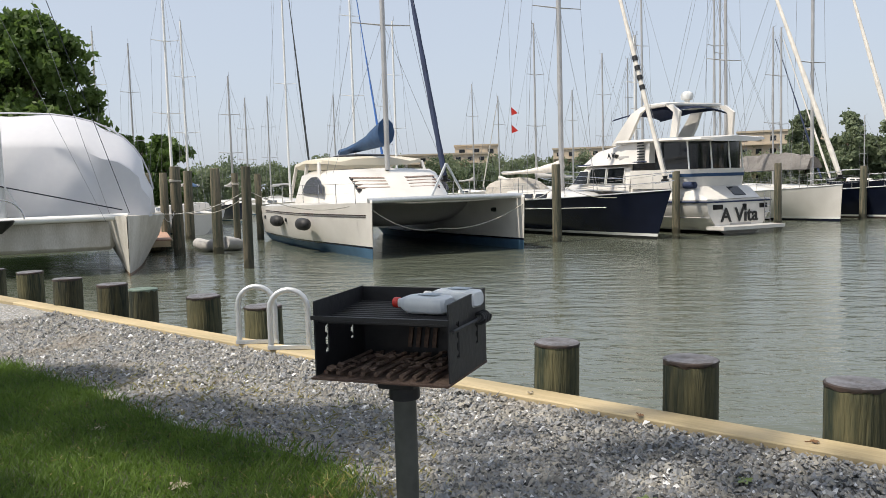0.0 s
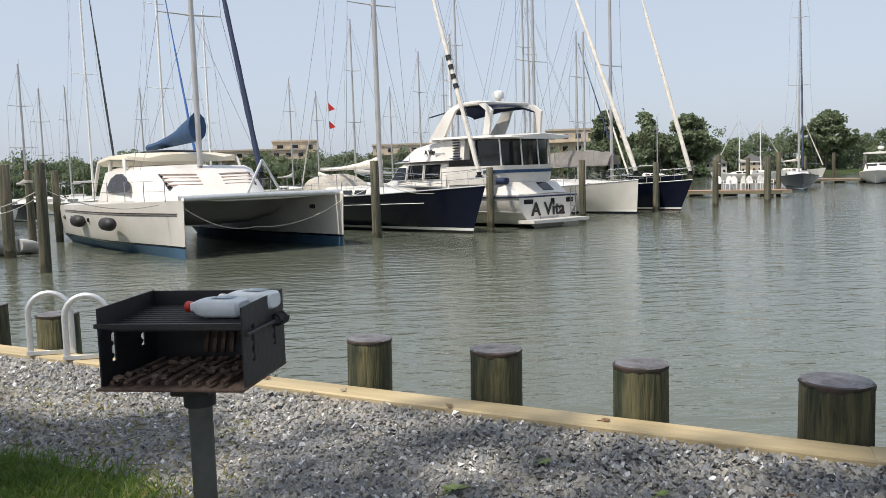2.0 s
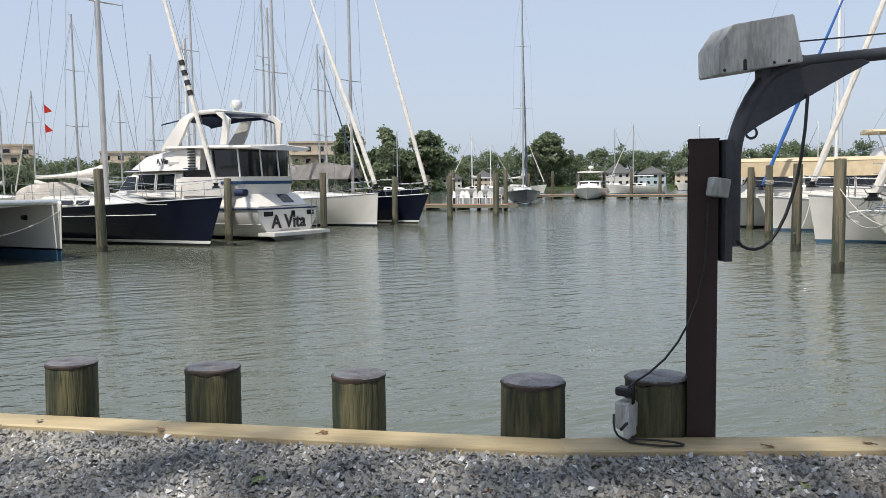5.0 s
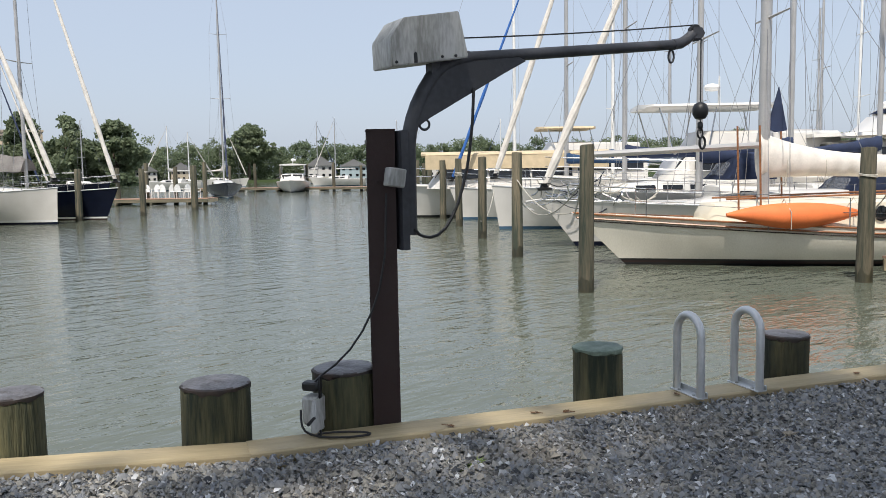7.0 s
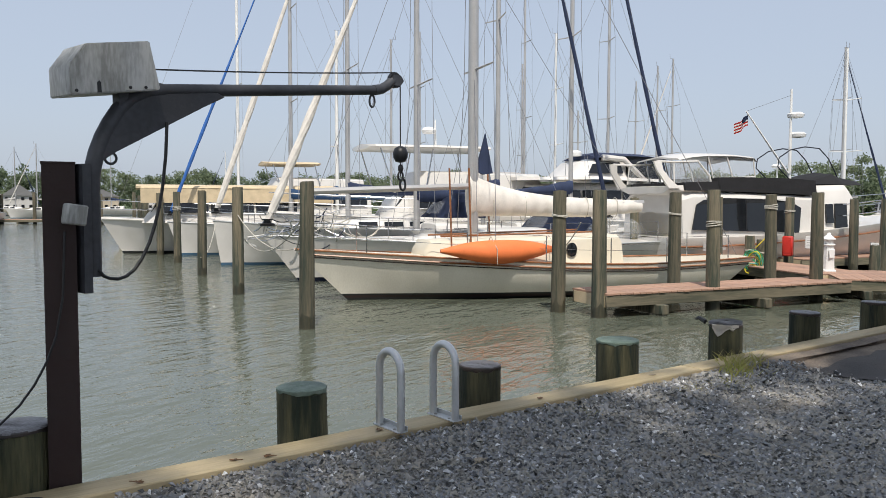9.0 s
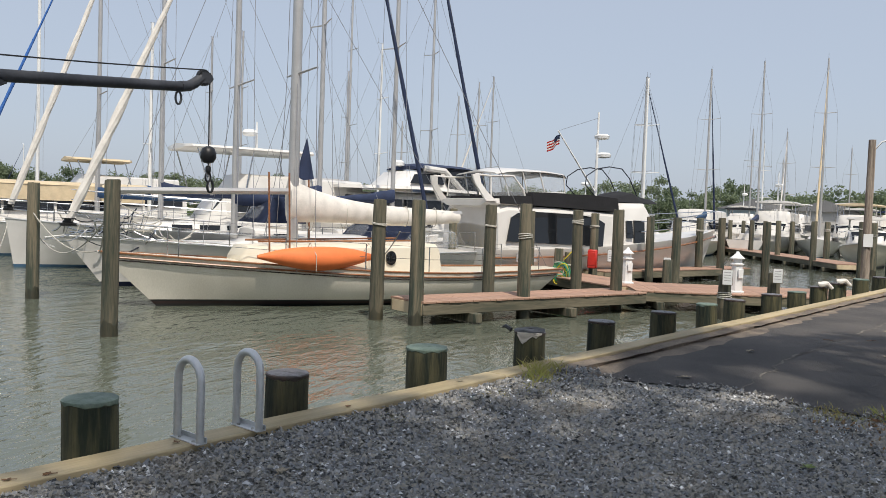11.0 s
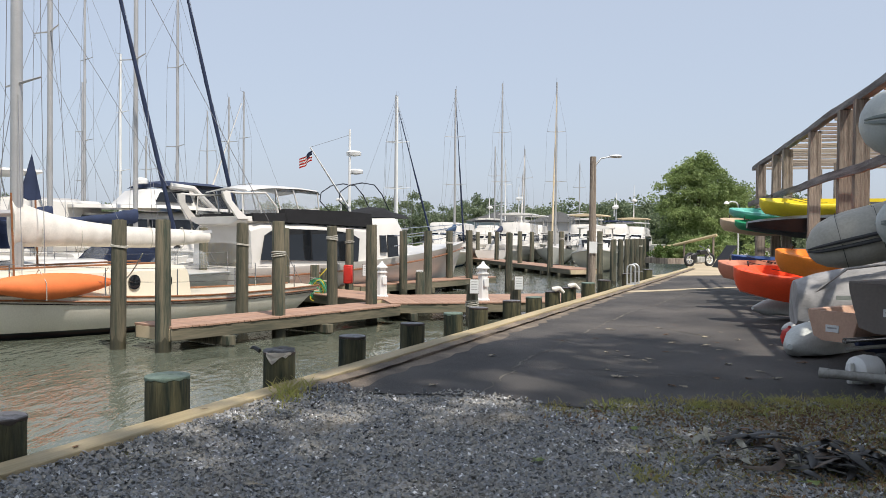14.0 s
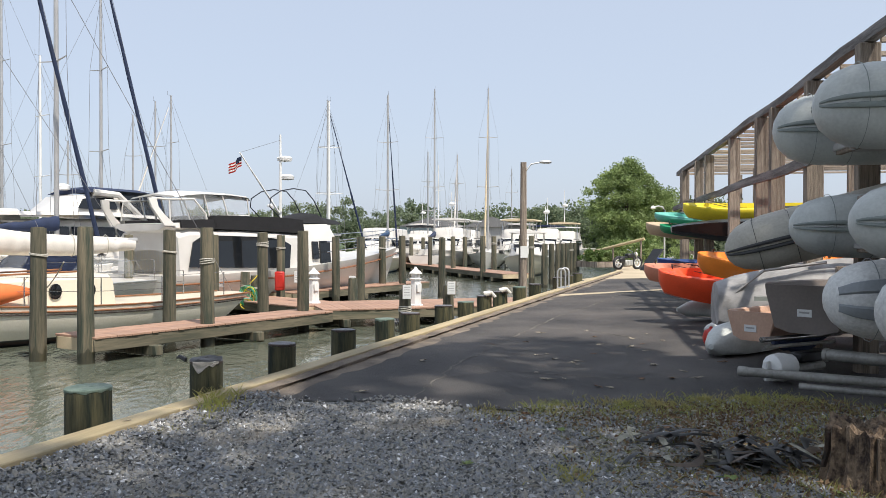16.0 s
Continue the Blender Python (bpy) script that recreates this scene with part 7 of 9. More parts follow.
    bm = bmesh.new()
    rings(bm, [[at(a, z, o) for a, z in ((-0.06, 0.89), (-0.025, 0.89), (-0.025, 1.43), (-0.06, 1.43))] for o in (-0.05, 0.03)])
    part("clamp_plate", bm, M_CRANE, ob)
    return ob


hoist_ob = hoist()

box_ob = thing("outlet_box", pose(3.06, 2.9, 0, 0, 0, 25), "grey weatherproof outlet box strapped to a bollard", "outlet box")
part("box", _box((-0.035, -0.03, 0.12), (0.055, 0.05, 0.25), 0.012), M_ZINC, box_ob)
bm = bmesh.new()
rings(bm, [[(x, -0.035 + 0.02 * k, z) for x, z in ((-0.075 - 0.02 * k, 0.10), (0.0, 0.10), (0.012, 0.2), (-0.01, 0.25), (-0.045, 0.24), (-0.07 - 0.02 * k, 0.18))] for k in (0, 1)])
bmesh.ops.bevel(bm, geom=bm.edges[:], offset=0.006, segments=2, affect="EDGES")
o = part("flap", bm, M_ZINC, box_ob)
o.matrix_basis = pose(0, -0.03, 0.0, -8, 0, 0)
bm = bmesh.new()
box(bm, (-0.03, -0.03, 0.275), (0.03, 0.05, 0.315), 0.008)
box(bm, (-0.012, -0.035, 0.24), (0.012, -0.025, 0.34), 0.004)
part("strap", bm, M_BLACK, box_ob)
bm = bmesh.new()
tube(bm, [(-0.05, -0.03, 0.17), (-0.15, -0.05, 0.165)], 0.008, 6)
part("plug", bm, M_BLACK, box_ob)
bm = bmesh.new()
tube(bm, [(3.36, 2.72, 1.15), (3.352, 2.72, 1.0), (3.345, 2.72, 0.88), (3.32, 2.735, 0.72), (3.29, 2.755, 0.62), (3.25, 2.78, 0.53), (3.2, 2.81, 0.45), (3.14, 2.845, 0.385), (3.08, 2.885, 0.335), (3.05, 2.9, 0.3)], 0.005, 8)
cord = part("power_cord", bm, M_BLACK, hoist_ob, "thin black power cord")
cord.matrix_basis = hoist_ob.matrix_world.inverted()
bm = bmesh.new()
tube(bm, [Vector((2.985, 2.9, 0.2)).lerp(Vector((3.01, 2.82, 0.093)), k / 5) - Vector((0.03, 0.0, 0.02)) * math.sin(math.pi * k / 5) for k in range(6)] + [(3.1 + 0.09 * math.cos(t), 2.745 - 0.07 * math.cos(t) + 0.045 * math.sin(t), 0.093 + 0.004 * k / 20) for k in range(21) for t in (math.pi + 2.1 * math.pi * k / 20,)] + [(3.04, 2.83, 0.1), (3.05, 2.87, 0.13)], 0.005, 8)
cord = part("power_cord", bm, M_BLACK, box_ob, "thin black power cord")
cord.matrix_basis = box_ob.matrix_world.inverted()


# ---- boat rack with inflatables, kayaks and dinghies ----
RACK = Vector((0.953, -0.303))
OUT = Vector((0.303, 0.953))
R0 = Vector((7.9, -5.37))


def rack_point(s, out=0.0):
    return R0 + RACK * s + OUT * out


def rack():
    ob = thing("boat_rack", heading(R0, RACK), "tall weathered timber boat rack with a slatted roof", "boat rack")
    first = None
    for s in (0.45, 2.35, 4.3, 5.3, 7.85, 10.9, 12.2, 14.9, 15.6):
        bm = bmesh.new()
        box(bm, (-0.075, -0.1, 0), (0.075, 0.1, 3.2), 0.012)
        o = part("post", bm, M_GREYWOOD, ob)
        o.location = (s, random.uniform(-0.03, 0.03), 0)
    for z0, y, hw, hh in ((3.26, 0.0, 0.055, 0.055), (2.23, 0.13, 0.026, 0.062)):
        for a, b in ((-3.0, 3.3), (3.305, 9.0), (9.005, 16.9)):
            # warped by the weather: each board wanders a little
            bm = bmesh.new()
            rows = []
            for i in range(13):
                x = a + (b - a) * i / 12
                dz, dy = 0.012 * math.sin(x * 1.3) + random.uniform(-0.006, 0.006), 0.012 * math.sin(x * 0.9 + 1)
                rows.append([(x, y + dy + sy * hw, z0 + dz + sz * hh) for sy, sz in ((-1, -1), (1, -1), (1, 0.8), (0.9, 1), (-0.9, 1), (-1, 0.8))])
            rings(bm, rows)
            part("rail", bm, M_RAILWOOD, ob)
    for s in (-2.5, -0.4, 1.9, 4.2, 6.6, 9.2, 11.8, 14.4, 16.6):
        bm = bmesh.new()
        box(bm, (s - 0.06, -1.75, 0), (s + 0.06, -1.63, 3.2), 0.01)
        part("rear_post", bm, M_GREYWOOD, ob)
        for z in (0.55, 1.0, 1.55):
            bm = bmesh.new()
            box(bm, (s - 0.04, -1.7, z - 0.09), (s + 0.04, -0.12, z), 0.01)
            part("shelf_arm", bm, M_GREYWOOD, ob)
    # battens of the slatted roof, running back from the front beam
    bm = bmesh.new()
    box(bm, (-0.02, -15.0, 0), (0.02, -0.08, 0.055), 0.005)
    batten = part("batten", bm, M_BATTEN, ob)
    batten.location = (-2.6, 0, 3.2)
    for i in range(1, 32):
        again(batten, ob, Matrix.Translation((-2.6 + i * 0.61 + random.uniform(-0.06, 0.06), 0, 3.2 + random.uniform(-0.015, 0.015))) @ Matrix.Rotation(random.uniform(-0.004, 0.004), 4, "Z"))
    for y in (-6.0, -10.5, -14.5):
        for x in (-1.0, 6.0, 13.0):
            bm = bmesh.new()
            box(bm, (x - 0.07, y - 0.07, 0), (x + 0.07, y + 0.07, 3.1), 0.01)
            part("inner_post", bm, M_GREYWOOD, ob)
        bm = bmesh.new()
        box(bm, (-2.8, y - 0.04, 3.1), (16.6, y + 0.04, 3.195), 0.01)
        part("purlin", bm, M_GREYWOOD, ob)
    return ob


rack()
M_TUBE = mat("grey_inflatable_fabric", (0.53, 0.55, 0.52), 0.1, 3.5, 0.5, bump=0.15, second=(0.4, 0.415, 0.395))
M_RUB = mat("grey_rub_strip", (0.24, 0.27, 0.255), 0.1, 4, 0.6)
M_TUBE2 = mat("pale_inflatable_fabric", (0.72, 0.72, 0.69), 0.1, 2.5, 0.55, bump=0.1, second=(0.46, 0.46, 0.44))
M_BAND = mat("grey_band", (0.27, 0.29, 0.3), 0.1, 3, 0.6)
M_TARP = mat("silver_tarp", (0.36, 0.35, 0.345), 0.2, 4, 0.6, bump=1.4, grain=7, second=(0.2, 0.195, 0.19))
M_SPAR = mat("dull_spar_alloy", (0.34, 0.33, 0.3), 0.15, 5, 0.55, 0.3, second=(0.22, 0.21, 0.19))
M_DARKRUB = mat("dark_rub_strip", (0.06, 0.06, 0.06), 0.1, 4, 0.6)
M_TUBE3 = mat("olive_grey_fabric", (0.5, 0.475, 0.41), 0.12, 2.5, 0.6, bump=0.15, second=(0.37, 0.345, 0.29))
M_TEAL = mat("teal_plastic", (0.16, 0.52, 0.44), 0.1, 2, 0.4)
M_GREEN = mat("green_plastic", (0.02, 0.3, 0.14), 0.1, 2, 0.4)
M_TANPL = mat("tan_plastic", (0.55, 0.42, 0.29), 0.1, 2, 0.5)
M_SALMON = mat("faded_salmon_plastic", (0.62, 0.25, 0.16), 0.1, 2, 0.5)
M_YELLOW = mat("yellow_plastic", (0.85, 0.68, 0.04), 0.1, 2, 0.4)
M_REDOR = mat("red_orange_plastic", (0.95, 0.1, 0.03), 0.08, 2, 0.4)
M_ORPL = mat("orange_plastic", (0.92, 0.26, 0.03), 0.08, 2, 0.4)
M_COVER = mat("glossy_black_cover", (0.012, 0.017, 0.018), 0.2, 5, 0.3, bump=1.2, grain=9)
M_BLPL = mat("blue_plastic", (0.04, 0.08, 0.25), 0.1, 2, 0.4)
M_BROWNPL = mat("taupe_plastic", (0.2, 0.17, 0.15), 0.1, 2, 0.5)
M_PINKTAN = mat("faded_pink_tan_plastic", (0.6, 0.38, 0.27), 0.1, 2, 0.5)


def inflatable(p, z, r, gap, length, fabric, label, tilt=0.0, strip=None, turn=0.0, drop=0.0, wide=0.075):
    """An inflatable boat with its tapered tube ends pointing out of the rack; local x is outwards."""
    ob = thing("inflatable_boat", heading(p, OUT, z) @ pose(0, 0, 0, tilt, drop, turn), label, "inflatable boat", "inflatable boats on the rack")
    lift = 0.016 if wide > 0.15 else 0.026
    for s in (1, -1):
        y = s * gap / 2
        bm = bmesh.new()
        prof = [(0.0, 0.03), (-0.015, 0.3), (-0.06, 0.56), (-0.14, 0.78), (-0.25, 0.92), (-0.4, 0.99), (-0.55, 1.0), (-length + gap / 2, 1.0)]
        rows = [[(x, y + r * k * math.cos(t), r * k * math.sin(t)) for t in (2 * math.pi * j / 18 for j in range(18))] for x, k in prof]
        rings(bm, rows)
        tb = part("tube", bm, fabric, ob)
        for a, e in [(a, e) for a in ((0.42, -0.3) if wide > 0.15 else (0.1, -0.12)) for e in (1, -1)]:
            bm = bmesh.new()
            rows = []
            for x, k in prof[2 if wide > 0.15 else 1:]:
                rows.append([(x, y + e * (r * k + o) * math.cos(t), (r * k + o) * math.sin(t)) for t, o in ((a - wide, -0.004), (a - wide * 0.7, lift), (a, lift * 1.2), (a + wide * 0.7, lift), (a + wide, -0.004))])
            rings(bm, rows)
            part("rub_strip", bm, strip or M_RUBBER, tb)
        for x in (-0.3, -0.62, -1.05):
            bm = bmesh.new()
            tube(bm, [(x, y + (r + 0.002) * math.cos(t), (r + 0.002) * math.sin(t)) for t in (2 * math.pi * j / 18 for j in range(19))], 0.003, 4)
            part("seam", bm, strip or fabric, tb)
    bm = bmesh.new()
    tube(bm, [(-length + gap / 2 + gap / 2 * -math.sin(t), gap / 2 * math.cos(t), 0.0) for t in (math.pi * i / 10 for i in range(11))], r, 16)
    part("bow_tube", bm, fabric, ob)
    part("floor", _box((-length + 0.3, -gap / 2, -r * 0.7), (-0.45, gap / 2, -r * 0.5), 0.01), M_GREYCANVAS, ob)
    part("transom", _box((-0.52, -gap / 2 + r * 0.8, -r * 0.8), (-0.47, gap / 2 - r * 0.8, r * 0.9), 0.006), M_GREYWOOD, ob)
    return ob


inflatable((7.5, -4.2), 2.31, 0.33, 1.35, 3.1, M_TUBE, "grey inflatable boat stored high on the rack", strip=M_RUB)
inflatable((8.6, -4.18), 1.19, 0.245, 0.62, 2.9, M_TUBE3, "olive-grey inflatable boat with black strips on the middle shelf", tilt=-4, turn=-12, drop=15, strip=M_DARKRUB)
inflatable((6.75, -3.95), 1.41, 0.27, 1.6, 3.1, M_TUBE, "grey inflatable boat on the middle shelf", strip=M_RUB)
inflatable((6.05, -3.74), 0.86, 0.3, 1.1, 2.9, M_TUBE2, "off-white inflatable boat with grey bands on the low shelf", strip=M_BAND, wide=0.19)


def kayak(p, way, z, L, w, h, shell, label, rise=0.25, tilt=0.0, cockpit=True, inner=None):
    """A sit-on or decked kayak, nose at p, x along way."""
    ob = thing("kayak", heading(p, way, z) @ pose(0, 0, 0, tilt, 0, 0), label, "kayak", "kayaks on the rack")
    bm = bmesh.new()
    rows = []
    n = 16
    for i in range(n + 1):
        k = i / n
        b = max(0.02, math.sin(math.pi * (0.03 + 0.94 * k)) ** (0.62 if cockpit else 0.4)) * (1.0 if cockpit else random.uniform(0.9, 1.08))
        sheer = rise * abs(2 * k - 1) ** 2.4
        x = -L * k
        rows.append([(x, w / 2 * b, sheer), (x, w / 2 * b * 0.95, sheer - 0.03), (x, w / 2 * b * 0.75, sheer * 0.55 - h * 0.72 * b), (x, 0, sheer * 0.5 - h * b),
                     (x, -w / 2 * b * 0.75, sheer * 0.55 - h * 0.72 * b), (x, -w / 2 * b * 0.95, sheer - 0.03), (x, -w / 2 * b, sheer), (x, -w / 2 * b * 0.5, sheer + 0.05 * b), (x, 0, sheer + 0.07 * b), (x, w / 2 * b * 0.5, sheer + 0.05 * b)])
    rings(bm, rows)
    part("shell", bm, shell, ob)
    if cockpit:
        bm = bmesh.new()
        lathe(bm, [(0.17, 0.0), (0.2, 0.03), (0.16, 0.035), (0.14, 0.0), (0.02, -0.01)], 18, (0, 0, 0), 1.0)
        o = part("cockpit_rim", bm, inner or M_BLACK, ob)
        o.matrix_basis = pose(-L * 0.48, 0, 0.06) @ Matrix.Diagonal((2.2, 1.0, 1.0, 1))
    for k in (0.05, 0.95):
        bm = bmesh.new()
        tube(bm, arc((-L * k, 0.05, rise * 0.75), (-L * k, -0.05, rise * 0.75), 0.05, 5), 0.01, 5)
        part("carry_loop", bm, M_BLACK, ob)
    return ob


def open_kayak(p, way, z, L, w, h, shell, label, drop=0.0):
    """A moulded kayak with a raised blunt nose and a hollow deck."""
    ob = thing("kayak", heading(p, way, z) @ pose(0, 0, 0, -11, drop, 0), label, "kayak", "kayaks on the rack")
    bm = bmesh.new()
    rows = []
    for i in range(27):
        k = (i / 26) ** 1.4
        b = min(1.0, k / 0.22) ** 0.45 if k < 0.5 else math.sin(math.pi * max(0.5, min(0.985, k))) ** 0.6
        b = max(0.06, b)
        full = 0.68 * min(1.0, 0.12 + k / 0.03) ** 0.5 + 0.32 * min(1.0, k / 0.22) ** 0.8 if k < 0.5 else b
        x, top = -L * k, 0.055 * max(0.0, 1 - k * 4) ** 1.6 + 0.08 * max(0.0, k * 2 - 1) ** 2
        deep = top - 0.16 * min(1.0, max(0.0, (k - 0.07) / 0.1)) * min(1.0, max(0.0, (0.96 - k) / 0.1))
        ww, low = w / 2 * b, top - 0.05 - (h - 0.05) * full
        rows.append([(x, ww, top), (x, ww * 1.03, top - 0.05), (x, ww * 0.92, top * 0.55 + low * 0.45), (x, ww * 0.62, top * 0.14 + low * 0.86), (x, 0, low), (x, -ww * 0.62, top * 0.14 + low * 0.86), (x, -ww * 0.92, top * 0.55 + low * 0.45), (x, -ww * 1.03, top - 0.05), (x, -ww, top),
                     (x, -ww * 0.84, top + 0.012), (x, -ww * 0.72, deep), (x, 0, deep - 0.02), (x, ww * 0.72, deep), (x, ww * 0.84, top + 0.012)])
    rings(bm, rows)
    part("shell", bm, shell, ob)
    for k in (0.06, 0.93):
        bm = bmesh.new()
        tube(bm, arc((-L * k, 0.06, 0.14), (-L * k, -0.06, 0.14), 0.06, 5), 0.011, 5)
        part("carry_loop", bm, M_BLACK, ob)
    for s in (1, -1):
        bm = bmesh.new()
        tube(bm, [(-0.5, s * w * 0.3, 0.1), (-0.9, s * w * 0.2, 0.0), (-1.2, s * w * 0.36, 0.03)], 0.006, 5)
        part("deck_line", bm, M_BLACK, ob)
    bm = bmesh.new()
    box(bm, (-L * 0.62, -w * 0.26, -0.1), (-L * 0.48, w * 0.26, -0.03), 0.02)
    part("seat", bm, M_BLACK, ob)
    return ob


open_kayak((13.1, -5.36), OUT, 0.78, 3.4, 0.86, 0.47, M_REDOR, "red-orange open kayak with its nose out of the rack")
open_kayak((12.0, -5.48), OUT, 1.06, 3.4, 0.8, 0.36, M_ORPL, "orange open kayak resting above a red-orange one", -2)
open_kayak((15.3, -6.0), OUT, 0.8, 3.3, 0.8, 0.36, M_SALMON, "faded salmon open kayak low on the rack")
kayak((16.15, -6.6), OUT, 0.85, 3.3, 0.7, 0.28, M_BLPL, "dark blue kayak low on the rack", 0.1)
open_kayak((10.5, -6.3), OUT, 1.0, 3.0, 0.76, 0.3, M_ORPL, "orange open kayak deep in the rack")
open_kayak((18.6, -7.55), OUT, 1.86, 3.4, 0.78, 0.22, M_TEAL, "teal kayak high on the rack")
open_kayak((19.6, -7.75), OUT, 1.66, 3.4, 0.8, 0.34, M_TANPL, "tan kayak on the rack")
open_kayak((18.3, -7.55), OUT, 1.59, 3.3, 0.74, 0.22, M_GREEN, "green kayak on the rack")
kayak((16.3, -6.95), OUT, 1.66, 3.3, 0.84, 0.4, M_COVER, "kayak under a black cover on the rack", -0.1, cockpit=False)
open_kayak((17.1, -7.55), OUT, 2.0, 3.8, 0.86, 0.36, M_YELLOW, "yellow kayak high on the rack")


def tub_dinghy(p, way, z, L, w, h, shell, label, lift=0.0):
    """A small hard dinghy leaning on its stern, open side up."""
    ob = thing("hard_dinghy", heading(p, way, z) @ pose(0, 0, 0, 0, lift, 0), label, "dinghy", "dinghies under the rack")
    bm = bmesh.new()
    rows = []
    for x, k, hh in ((0, 0.72, 0.95), (-0.05, 0.8, 1.0), (-L * 0.4, 1.0, 1.0), (-L * 0.8, 0.8, 1.0), (-L, 0.35, 1.0)):
        ww = w / 2 * k
        rows.append([(x, ww, h * hh), (x, ww * 0.97, h * hh - 0.04), (x, ww * 0.75, 0.05), (x, ww * 0.4, 0.0), (x, -ww * 0.4, 0.0), (x, -ww * 0.75, 0.05), (x, -ww * 0.97, h * hh - 0.04), (x, -ww, h * hh),
                     (x, -ww * 0.9, h * hh - 0.01), (x, -ww * 0.66, 0.09), (x, ww * 0.66, 0.09), (x, ww * 0.9, h * hh - 0.01)])
    rings(bm, rows)
    part("shell", bm, shell, ob)
    bm = bmesh.new()
    ww, hh = w / 2 * 0.76, h * 0.98
    face = [(ww, hh), (ww * 0.97, hh * 0.8), (ww * 0.75, 0.04), (ww * 0.4, 0.0), (-ww * 0.4, 0.0), (-ww * 0.75, 0.04), (-ww * 0.97, hh * 0.8), (-ww, hh)]
    rings(bm, [[(x, y * k, z) for y, z in face] for x, k in ((-0.03, 1.0), (-0.005, 1.0), (0.008, 0.95))])
    part("transom", bm, shell, ob)
    o = part("sticker", _box((-0.003, -0.07, -0.035), (0.003, 0.07, 0.035)), M_WHITEPAINT, ob, "white registration sticker")
    o.location = (0.012, 0.0, h * 0.42)
    o2 = part("print_bar", _box((-0.001, -0.05, -0.008), (0.001, 0.05, 0.008)), M_GREYCANVAS, o)
    o2.location = (0.004, 0, 0.005)
    return ob


tub_dinghy((8.85, -4.58), Vector((-0.45, 0.89)), 0.27, 1.6, 0.75, 0.3, M_PINKTAN, "faded pink-tan plastic dinghy under the rack", 0)
tub_dinghy((8.12, -4.72), Vector((-0.5, 0.87)), 0.42, 2.0, 1.08, 0.46, M_BROWNPL, "taupe plastic dinghy under the rack", 0)


def covered_boat():
    ob = thing("covered_inflatable", heading((10.5, -5.0), OUT, 0.42), "inflatable boat under a grey canvas cover", "inflatable boat")
    bm = bmesh.new()
    rows = []
    for i in range(10):
        k = i / 9
        x = -2.2 * k
        ww, hh = 0.55 * (0.35 + 0.65 * math.sin(math.pi * min(0.55, 0.12 + k * 0.5))), 0.62 * (0.3 + 0.7 * math.sin(math.pi * min(0.5, 0.1 + k * 0.55)))
        rows.append([(x, ww * math.cos(t) * random.uniform(0.92, 1.06), max(-0.2, hh * math.sin(t) * random.uniform(0.93, 1.05)) + 0.05) for t in (2 * math.pi * j / 14 for j in range(14))])
    rings(bm, rows)
    part("cover", bm, M_TARP, ob, "grey canvas cover with folds")
    for k in range(3):
        bm = bmesh.new()
        y = -0.3 + 0.28 * k
        tube(bm, [(-0.02, y, 0.1), (-0.5, y * 1.3, 0.42 + 0.05 * k), (-1.2, y * 1.2, 0.62)], 0.018, 5)
        part("fold", bm, M_TARP, ob)
    o = part("logo_bar", _box((-0.09, -0.004, -0.025), (0.09, 0.004, 0.025)), M_RUB, ob, "dark lettering bar")
    o.matrix_basis = pose(-0.45, 0.5, 0.2, 0, 0, 8)
    return ob


covered_boat()
for p, way, z, L, r, m, label in (((9.4, -4.42), (0.62, -0.78), 0.14, 1.3, 0.25, M_TUBE, "deflated pale grey inflatable tube on the asphalt"), ((13.3, -5.75), (0.1, -0.99), 0.2, 1.9, 0.24, M_TUBE, "grey inflatable hull under the kayaks"), ((11.5, -5.35), (0.3, -0.95), 0.09, 0.9, 0.14, M_TUBE2, "crumpled pale cover on the asphalt")):
    ob = thing("deflated_tube", heading(p, way, z), label, "inflatable tube")
    bm = bmesh.new()
    rows = [[(L * k, r * w * 1.1 * math.cos(t), max(-0.11, r * w * math.sin(t))) for t in (2 * math.pi * j / 14 for j in range(14))] for k, w in ((0, 0.12), (0.1, 0.5), (0.3, 0.9), (0.7, 1), (1, 1))]
    rings(bm, rows)
    part("tube", bm, m, ob)
buoy = thing("red_float", pose(10.45, -4.93, 0.11) @ Matrix.Scale(0.8, 4), "small red plastic float on the asphalt", "float")
bm = bmesh.new()
lathe(bm, [(0.02, -0.14), (0.1, -0.1), (0.13, 0), (0.1, 0.1), (0.03, 0.14), (0.02, 0.17)], 14)
part("float_body", bm, M_RED, buoy)
# spars and gear lying at the foot of the rack
for a, b, z, r, m, label in (((7.98, -3.99), (6.3, -5.9), 0.11, 0.042, M_SPAR, "long grey alloy spar lying at the foot of the rack"), ((7.94, -4.8), (6.9, -5.45), 0.25, 0.055, M_SPAR, "thick grey alloy spar lying at the foot of the rack"),
                          ((7.6, -4.35), (6.3, -5.75), 0.03, 0.03, M_SPAR, "thin alloy spar under the others"), ((8.2, -4.33), (8.55, -5.36), 0.36, 0.024, M_STEEL, "steel tube on the low shelf"), ((8.1, -4.3), (8.4, -5.2), 0.3, 0.018, M_SPAR, "thin pole beside the steel tube")):
    bm = bmesh.new()
    tube(bm, [(*a, z), (*b, z + 0.01)], r, 12)
    tube(bm, [(a[0] + (b[0] - a[0]) * k, a[1] + (b[1] - a[1]) * k, z + 0.01 * k) for k in (0.0, 0.03)], r * 1.12, 12)
    tagged(part("spar", bm, m, None), label, "spar", "spars by the rack")
roll = thing("furled_blue_cover", pose(0, 0, 0), "dark navy canvas slung between the poles", "canvas roll")
bm = bmesh.new()
rows = []
